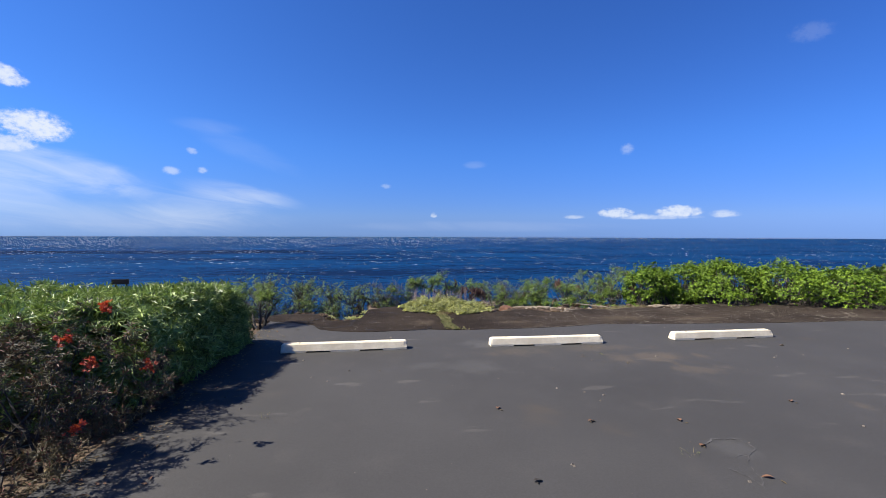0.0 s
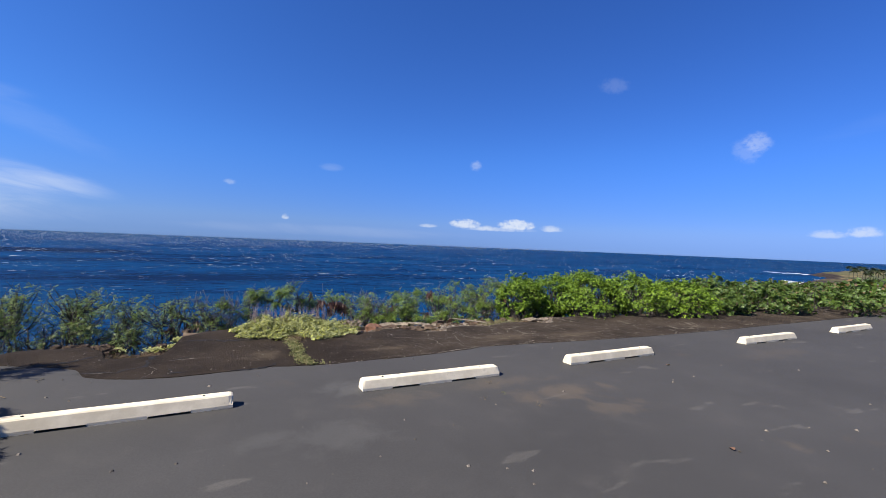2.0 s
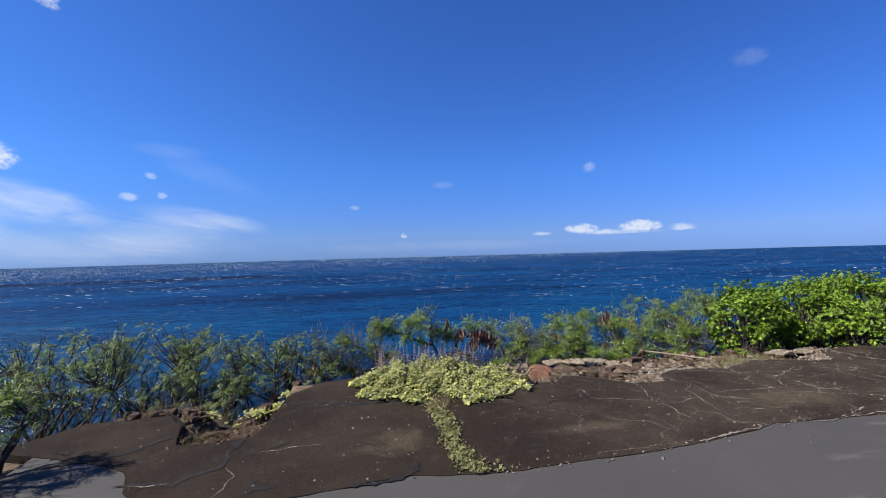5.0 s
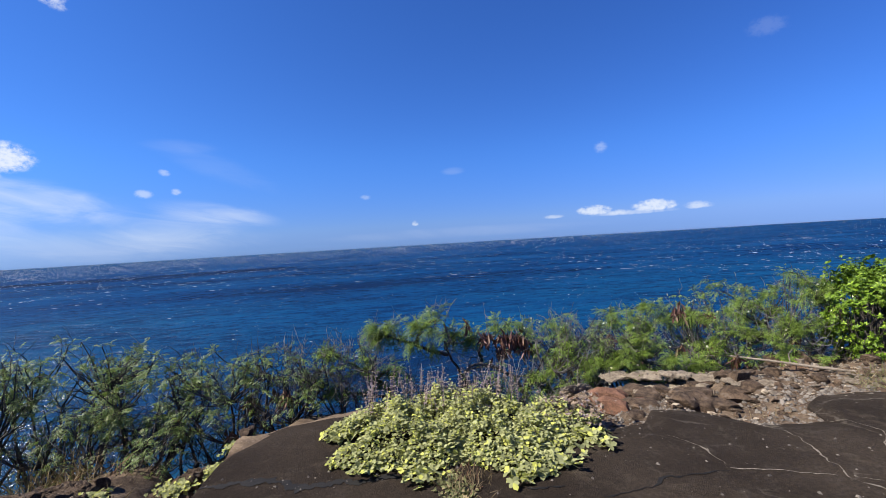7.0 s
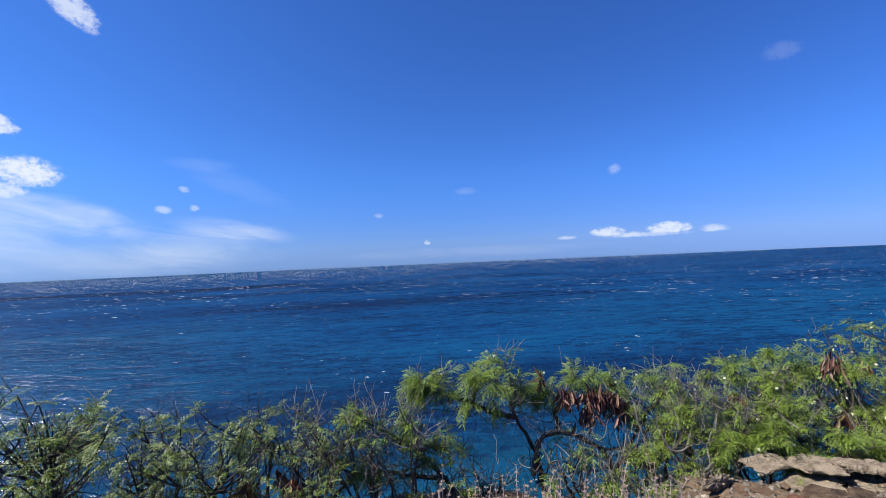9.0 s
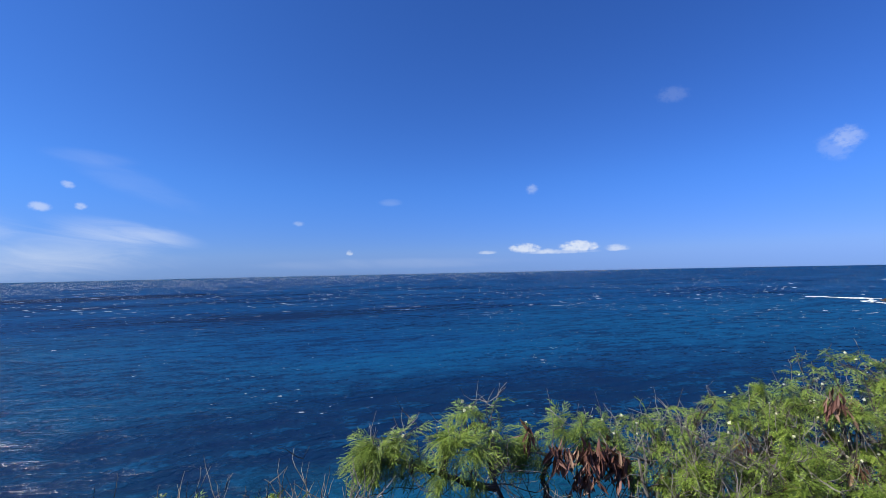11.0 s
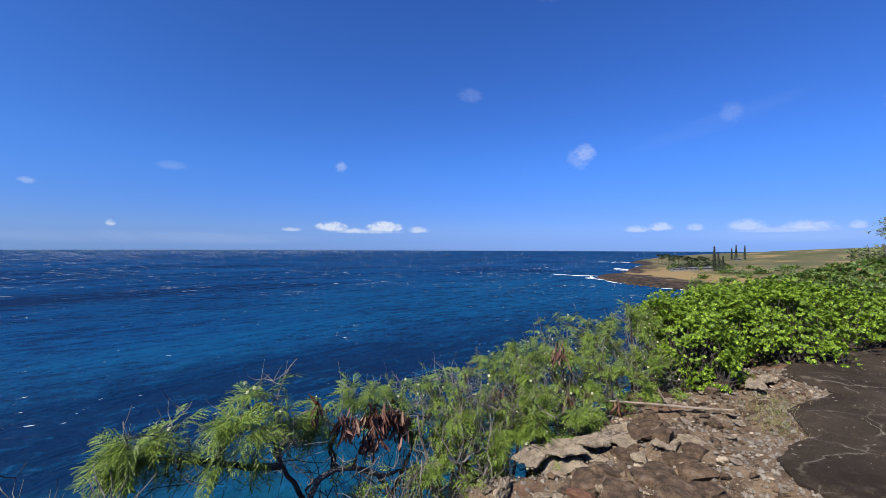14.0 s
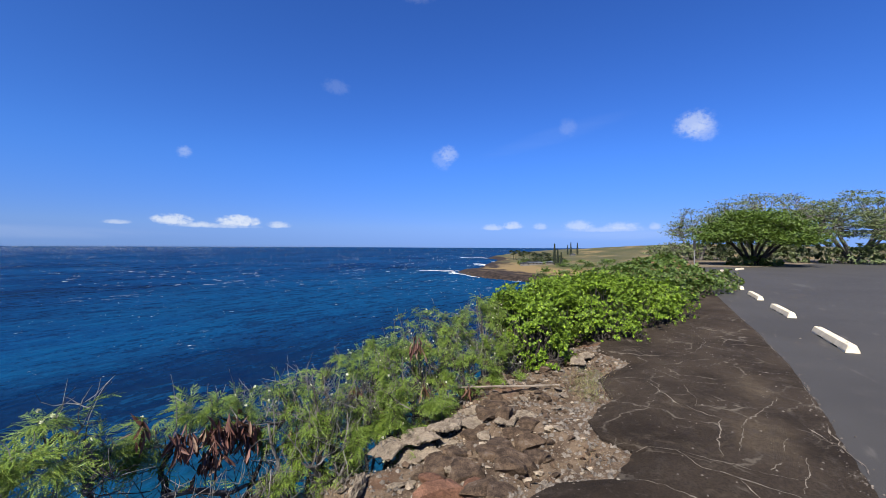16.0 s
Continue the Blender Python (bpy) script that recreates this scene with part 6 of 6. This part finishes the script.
red = bush("flowering_shrub", [(-2.55, 3.1, 0.36, 0.5, 0.75, 0.52), (-2.55, 3.95, 0.42, 0.5, 0.7, 0.52), (-3.2, 2.6, 0.4, 0.8, 0.8, 0.55), (-3.1, 3.6, 0.45, 0.65, 0.8, 0.58), (-2.5, 2.5, 0.25, 0.45, 0.6, 0.4), (-2.35, 4.55, 0.3, 0.42, 0.55, 0.42)], 180, 8500, NARROW, 0.05, BROWNISH,
           "dark sparse shrub with scattered red flower heads", "", 0.5, True, "shrub")
r = np.random.default_rng(33)
for x, y, z in ((-2.0, 3.74, 1.16), (-1.93, 3.3, 0.42), (-1.97, 4.25, 0.55), (-2.12, 3.5, 0.98), (-2.1, 3.72, 0.74)):
    b = Bag()
    m = 24
    p = np.array((x, y, z)) + r.normal(0, 0.026, (m, 3))
    b.scatter(rosette(5, 0.3, 20, 1, 1.0), p, unit(r.normal(0, 0.8, (m, 3)) + (0.5, -0.3, 0.8)), r.normal(0, 1, (m, 3)), r.uniform(0.014, 0.03, m))
    part("flower_head", b, RED, red, "bright red flower cluster", kind="stuff")
# leaf litter beside the hedge
n = 1500
x, y = -2.1 + r.normal(0, 0.22, n), r.uniform(1.5, 8.2, n)
b = Bag()
a = r.uniform(0, 2 * np.pi, n)
b.scatter(oval_leaf(0.2, 0.1, 0.1), np.stack([x, y, 0.012 + 0 * x], 1), np.stack([np.cos(a), np.sin(a), 0 * a], 1), np.tile((0, 0, 1.0), (n, 1)) + r.normal(0, 0.3, (n, 3)), r.uniform(0.02, 0.05, n))
single("leaf_litter", b, STRAW, "dry leaf litter along the edge of the asphalt", "leaf litter", "stuff")
t = thing("small_sign", (-4.55, 8.3, 0.2), "small dark board standing behind the clipped hedge", "sign")
b = Bag()
box(b, -4.68, -4.4, 8.29, 8.31, 0.84, 0.93)
part("board", b, DARK_METAL, t)
for x in (-4.64, -4.46):
    b = Bag()
    box(b, x, x + 0.02, 8.312, 8.33, -0.1, 0.9)
    part("post", b, DARK_METAL, t)


# ---- small things on the lot ----
for k, (x, y, turn) in enumerate(((2.72, 3.3, 30), (2.88, 3.75, 80), (2.02, 3.85, 10), (2.91, 2.82, 150), (4.35, 4.04, 60), (6.33, 6.1, 0), (1.19, 2.98, 20), (1.25, 4.22, 70))):
    b = Bag()
    b.scatter(leaf_shape(0.3, 0.3, 0.3, 3), [(x, y, 0.012)], [(math.cos(radians(turn)), math.sin(radians(turn)), 0.12)], [(0, 0.2, 1)], [0.07])
    b.scatter(leaf_shape(0.24, -0.2, 0.4, 3), [(x + 0.02, y - 0.03, 0.01)], [(math.sin(radians(turn)), math.cos(radians(turn)), 0.1)], [(0.2, 0, 1)], [0.045])
    single("dry_leaf", b, BARK if k == 6 else STRAW, "curled dry leaf lying on the asphalt", "leaf", group="dry leaves on the lot")
for k, (x, y) in enumerate(((3.3, 6.3), (3.25, 5.95), (2.95, 5.85), (-1.0, 4.3), (3.4, 5.5), (2.55, 3.2))):
    tuft((x, y, 0.0), 400 + k, 16, 0.05, 0.08, WEED if k % 2 else STRAW, "tiny dry weed sprouting from the asphalt", "weed_sprig")


# ---- sign post, trees beyond the lot ----
t = thing("sign_post", (32.0, 7.65, 0.0), "dark sign seen edge-on upon a grey steel post", "sign post")
b = Bag()
b.tube([(32.0, 7.65, -0.05), (32.0, 7.65, 1.0), (32.0, 7.65, 2.06)], 0.03, 0.03, 8)
part("post", b, GALV, t)
b = Bag()
box(b, 31.92, 31.965, 7.58, 7.72, 1.52, 2.04)
part("sign_panel", b, DARK_METAL, t, "dark sign panel")


def crown_tree(name, base, top, radius, low, seed, clumps, per, mat, size, label, trunk=0.2, stems=5, sparse=False):
    """A spreading tree: leaning stems that fork into limbs, each ending in a flat clump of leaves under a domed top."""
    rng = np.random.default_rng(seed)
    base = (*base, float(land_height(*base)) - 0.1)
    t = thing(name, base, label, "tree", "trees beyond the lot")
    root = np.array(base)
    a, k = rng.uniform(0, 2 * np.pi, clumps), np.sqrt(rng.uniform(0, 1, clumps))
    dome = np.sqrt(np.clip(1 - 0.93 * k * k, 0, 1))
    z = low + (top - low) * dome * (rng.uniform(0.35, 1.0, clumps) if not sparse else rng.uniform(0.5, 1.0, clumps))
    spots = np.stack([base[0] + radius * k * np.cos(a), base[1] + radius * k * np.sin(a), z], 1)
    nodes = []
    for q in range(stems):
        w = 2 * math.pi * (q + rng.uniform(-0.3, 0.3)) / stems
        end = root + (math.cos(w) * radius * 0.55, math.sin(w) * radius * 0.55, low + (top - low) * 0.45)
        u = np.linspace(0, 1, 9)[:, None]
        path = root + (math.cos(w) * 0.25, math.sin(w) * 0.25, 0) + (end - root) * np.concatenate([u, u, u ** 0.8], 1) + np.cumsum(rng.normal(0, 0.09, (9, 3)), 0) * u
        b = Bag()
        b.tube(path, trunk, trunk * 0.4, 7)
        part("trunk", b, GREY_BARK if sparse else BARK, t)
        nodes += list(path[4:])
    nodes = np.array(nodes)
    b = Bag()
    for sp in spots:
        near = nodes[np.argmin(((nodes - sp) ** 2).sum(1))]
        u = np.linspace(0, 1, 6)[:, None]
        path = near + (sp - near) * u + np.cumsum(rng.normal(0, 0.1, (6, 3)), 0) * np.sin(np.pi * u * 0.8)
        b.tube(path, trunk * (0.34 if sparse else 0.3), 0.025, 4)
        for _ in range(3 if sparse else 0):
            q, _w = branch_path(rng, path[rng.integers(3, 6)], unit(rng.normal(0, 1, 3) * (1, 1, 0.4) + (0, 0, 0.3)), rng.uniform(0.5, 1.2), 4, 0.25, 0.05)
            b.tube(q, 0.03, 0.012, 3)
    part("limb", b, GREY_BARK if sparse else BARK, t, "pale grey twisting limbs" if sparse else "dark twisting limbs", kind="stuff")
    n = clumps * per
    wide = 0.6 if sparse else 0.85
    p = np.repeat(spots, per, 0) + rng.normal(0, 1, (n, 3)) * (wide, wide, 0.09 if sparse else 0.16)
    b = Bag()
    who = rng.integers(3, size=n)
    for q in range(3):
        m = who == q
        b.scatter(SPARE[q], p[m], unit(rng.normal(0, 0.5, (m.sum(), 3)) + (0, 0, 1.0)), rng.normal(0, 1, (m.sum(), 3)), size * rng.uniform(0.6, 1.3, m.sum()))
    part("crown", b, mat, t, kind="stuff")
    return t


crown_tree("spreading_tree", (47.2, 2.3), 5.05, 3.9, 1.5, 1, 170, 100, TREE, 0.13, "dense green spreading tree at the edge of the car park", 0.15, 10)
bush("lot_edge_bush", [(47.0, 2.9, 0.3, 1.3, 1.3, 0.6), (47.6, 1.2, 0.2, 0.9, 0.9, 0.5)], 230, 900, SPARE, 0.16, HEDGE_DARK, "dark scrub at the foot of the spreading tree", "scrub under the trees", 0.2, False)
GREYTREE = "sparse grey-green thorn tree with pale limbs"
crown_tree("thorn_tree", (61.7, -0.7), 8.1, 7.2, 2.4, 2, 170, 42, TREE_GREY, 0.105, GREYTREE, 0.2, 7, True)
crown_tree("thorn_tree", (60.0, 5.9), 6.5, 3.4, 1.2, 3, 80, 44, TREE_GREY, 0.1, GREYTREE, 0.14, 6, True)
crown_tree("thorn_tree", (60.2, -8.2), 7.9, 5.6, 0.8, 4, 160, 60, TREE_GREY, 0.115, GREYTREE, 0.2, 7, True)
crown_tree("thorn_tree", (61.0, -16.5), 6.6, 6.0, 0.4, 5, 150, 90, TREE_GREY, 0.125, GREYTREE, 0.2, 7, True)
crown_tree("thorn_tree", (64.0, -27.0), 7.0, 7.0, 1.0, 6, 60, 36, TREE_GREY, 0.2, GREYTREE, 0.2, 7, True)
crown_tree("thorn_tree", (57.0, 8.6), 2.2, 2.6, 0.3, 7, 30, 26, TREE_GREY, 0.17, GREYTREE, 0.1, 6, True)
r = np.random.default_rng(14)
for k in range(9):
    x, y = 60 + r.uniform(-4, 4) + k * 0.5, 4 - k * 3.6
    bush("lot_edge_bush", [(x + r.uniform(-1.5, 1.5), y + j * 1.6, 0.5, r.uniform(1.3, 2.2), r.uniform(1.2, 1.8), r.uniform(0.9, 2.0)) for j in range(3)], 200 + k, 1300, SPARE, 0.19, TREE_GREY,
         "grey-green scrub under the trees", "scrub under the trees", 0.2, False)


# ---- headland: pines, palms, houses, surf ----
def pine_tree(at, height, seed):
    rng = np.random.default_rng(seed)
    base = (*at, float(land_height(*at)) - 0.2)
    t = thing("pine_tree", base, "tall narrow dark green pine on the headland", "tree", "headland pines")
    b = Bag()
    b.tube([(at[0], at[1], base[2] + height * u) for u in (0, 0.4, 0.8, 1.0)], 0.25, 0.04, 6)
    part("trunk", b, BARK, t)
    b = Bag()
    n = 900
    u = rng.uniform(0.08, 1, n)
    a = rng.uniform(0, 2 * np.pi, n)
    tier = 0.75 + 0.25 * np.sin(u * height * 4.0)
    rad = height * 0.125 * (1.04 - u) ** 0.7 * tier * np.sqrt(rng.uniform(0.1, 1, n))
    p = np.stack([at[0] + rad * np.cos(a), at[1] + rad * np.sin(a), base[2] + u * height], 1)
    b.scatter(rosette(5, 0.16, 30, 2, simple=True), p, np.stack([np.cos(a), np.sin(a), 0.35 + 0 * a], 1), rng.normal(0, 1, (n, 3)), 0.5)
    part("crown", b, PINE, t, kind="stuff")


def palm_tree(at, height, seed):
    rng = np.random.default_rng(seed)
    base = (*at, float(land_height(*at)) - 0.2)
    t = thing("palm_tree", base, "slender coconut palm on the headland", "tree", "headland palms")
    top = np.array((at[0] + rng.uniform(-0.8, 0.8), at[1] + rng.uniform(-0.8, 0.8), base[2] + height))
    b = Bag()
    u = np.linspace(0, 1, 6)[:, None]
    b.tube(np.array(base) + (top - np.array(base)) * np.concatenate([u ** 1.5, u ** 1.5, u], 1), 0.2, 0.13, 6)
    part("trunk", b, BARK, t)
    b = Bag()
    n = 46
    a = rng.uniform(0, 2 * np.pi, n)
    b.scatter(leaf_shape(0.2, -0.3, 0.5, 3), np.tile(top, (n, 1)), np.stack([np.cos(a), np.sin(a), rng.uniform(-0.3, 1.0, n)], 1), np.tile((0, 0, 1.0), (n, 1)), rng.uniform(2.2, 3.4, n))
    part("crown", b, PALM, t)


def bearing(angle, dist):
    """A place fitted to the view from the camera's last position: degrees from +x towards +y, metres."""
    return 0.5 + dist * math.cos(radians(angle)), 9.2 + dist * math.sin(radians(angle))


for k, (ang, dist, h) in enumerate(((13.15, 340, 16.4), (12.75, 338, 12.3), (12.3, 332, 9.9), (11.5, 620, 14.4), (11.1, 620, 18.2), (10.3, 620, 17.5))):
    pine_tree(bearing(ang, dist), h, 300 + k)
r = np.random.default_rng(4)
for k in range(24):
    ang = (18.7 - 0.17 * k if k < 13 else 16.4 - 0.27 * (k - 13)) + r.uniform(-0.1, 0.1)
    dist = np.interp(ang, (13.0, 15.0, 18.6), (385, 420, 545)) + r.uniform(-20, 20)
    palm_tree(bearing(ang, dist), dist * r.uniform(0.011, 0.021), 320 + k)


def house(at, w, d, h, turn, mat):
    base = (*at, float(land_height(*at)))
    t = thing("house", base, "low house with a shallow hipped roof on the headland", "house", "headland houses")
    b = Bag()
    x, y, z = base
    box(b, x - w / 2, x + w / 2, y - d / 2, y + d / 2, z - 1, z + h)
    part("wall", b, WALL, t)
    b = Bag()
    W, D = w / 2 + 0.6, d / 2 + 0.6
    b.add([(x - W, y - D, z + h), (x + W, y - D, z + h), (x + W, y + D, z + h), (x - W, y + D, z + h), (x - W + D, y, z + h + 1.6), (x + W - D, y, z + h + 1.6)],
          [np.array([(0, 1, 5, 4), (2, 3, 4, 5), (3, 2, 1, 0)]), np.array([(1, 2, 5), (3, 0, 4)])])
    part("roof", b, mat, t)
    for k in (-0.3, 0.0, 0.3):
        b = Bag()
        box(b, x - w / 2 - 0.05, x - w / 2 + 0.02, y + k * d - 0.5, y + k * d + 0.5, z + 0.9, z + 2.1)
        part("window", b, DARK_METAL, t)
    t.rotation_euler = (0, 0, radians(turn))


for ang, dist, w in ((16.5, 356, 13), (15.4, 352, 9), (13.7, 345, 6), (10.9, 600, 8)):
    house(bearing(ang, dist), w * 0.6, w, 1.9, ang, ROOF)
r = np.random.default_rng(6)
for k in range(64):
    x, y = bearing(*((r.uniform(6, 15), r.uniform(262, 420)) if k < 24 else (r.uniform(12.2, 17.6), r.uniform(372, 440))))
    grove = 1.0 if k < 24 else r.uniform(0.8, 2.2)
    b = Bag()
    n = 130 if k < 24 else 190
    z = float(land_height(x, y))
    p = np.array((x, y, z)) + r.normal(0, 1, (n, 3)) * np.array((2.0, 2.0, 0.75)) * (1, 1, grove) + (0, 0, 0.9 * grove)
    b.scatter(SPARE[0], p, unit(r.normal(0, 0.6, (n, 3)) + (0, 0, 1)), r.normal(0, 1, (n, 3)), r.uniform(0.4, 0.9, n))
    single("headland_bush", b, PALM if k >= 24 and k % 3 else TREE if k % 2 else TREE_GREY, "rounded green bush on the grassy headland", "bush", "", False, "headland bushes")


def surf(along, width, length, seed):
    """Foam lying on the water along the shore, in ragged tongues."""
    rng = np.random.default_rng(seed)
    pts = np.array(along, float)
    s = np.r_[0, np.cumsum(np.hypot(*np.diff(pts, axis=0).T))]
    u = np.arange(0, s[-1], 0.7)
    x, y = np.interp(u, s, pts[:, 0]), np.interp(u, s, pts[:, 1])
    tx, ty = np.gradient(x), np.gradient(y)
    q = np.hypot(tx, ty)
    a = smooth_noise(u, 0 * u, 0.12, seed) * width * 3
    hw = 0.7 * width * np.clip(0.15 + 2.2 * smooth_noise(u, 0 * u, 0.16, seed + 3.0) + 0.5 * smooth_noise(u, 0 * u, 0.9, seed + 5.0), 0.02, 1)
    px = np.stack([x - ty / q * (a + k * hw) for k in (-1, -0.3, 0.3, 1)], 1)
    py = np.stack([y + tx / q * (a + k * hw) for k in (-1, -0.3, 0.3, 1)], 1)
    b = Bag()
    grid(b, px, py, np.tile(SEA + np.array((0.04, 0.25, 0.25, 0.04)), (len(u), 1)))
    single("surf", b, FOAM, "white surf breaking along the dark rocks", "surf", "stuff", True)


surf([(322, 200), (321, 188), (323, 176), (325, 166)], 4.6, 0, 1)
surf([(324, 184), (324, 174), (318, 169), (306, 161), (296, 152)], 6.0, 0, 2)
surf([(300, 157), (284, 140), (272, 128), (264, 121)], 2.6, 0, 8)
surf([(250, 93), (252, 86), (247, 78)], 1.4, 0, 9)
surf([(470, 225), (466, 214), (456, 200), (430, 190)], 9.0, 0, 4)
surf([(545, 222), (560, 222), (580, 226)], 5.0, 0, 5)
surf([(700, 345), (706, 322), (714, 300)], 15.0, 0, 6)
surf([(720, 330), (716, 312), (712, 298), (690, 287)], 9.0, 0, 3)
surf([(-60, 78), (-55, 75), (-50, 73)], 2.6, 0, 7)
r = np.random.default_rng(9)
SHORE = [rock_mesh("shore_rock", 80 + s, ROCK, 0.6) for s in range(3)]
for k in range(60):
    u = r.uniform(0, 1)
    x = np.interp(u, (0, 0.6, 1), (215, 300, 420))
    y = np.interp(x, COAST_X, COAST_Y) + r.normal(0, 2.5)
    s = r.uniform(0.8, 3.2)
    stone(SHORE[k % 3], x, y, (s, s * 0.8, s * 0.7), r.uniform(0, 360), (0, 0), 0.3, "dark lava boulder on the shore", "shore boulders", z=max(float(land_height(x, y)), SEA) + 0.1)
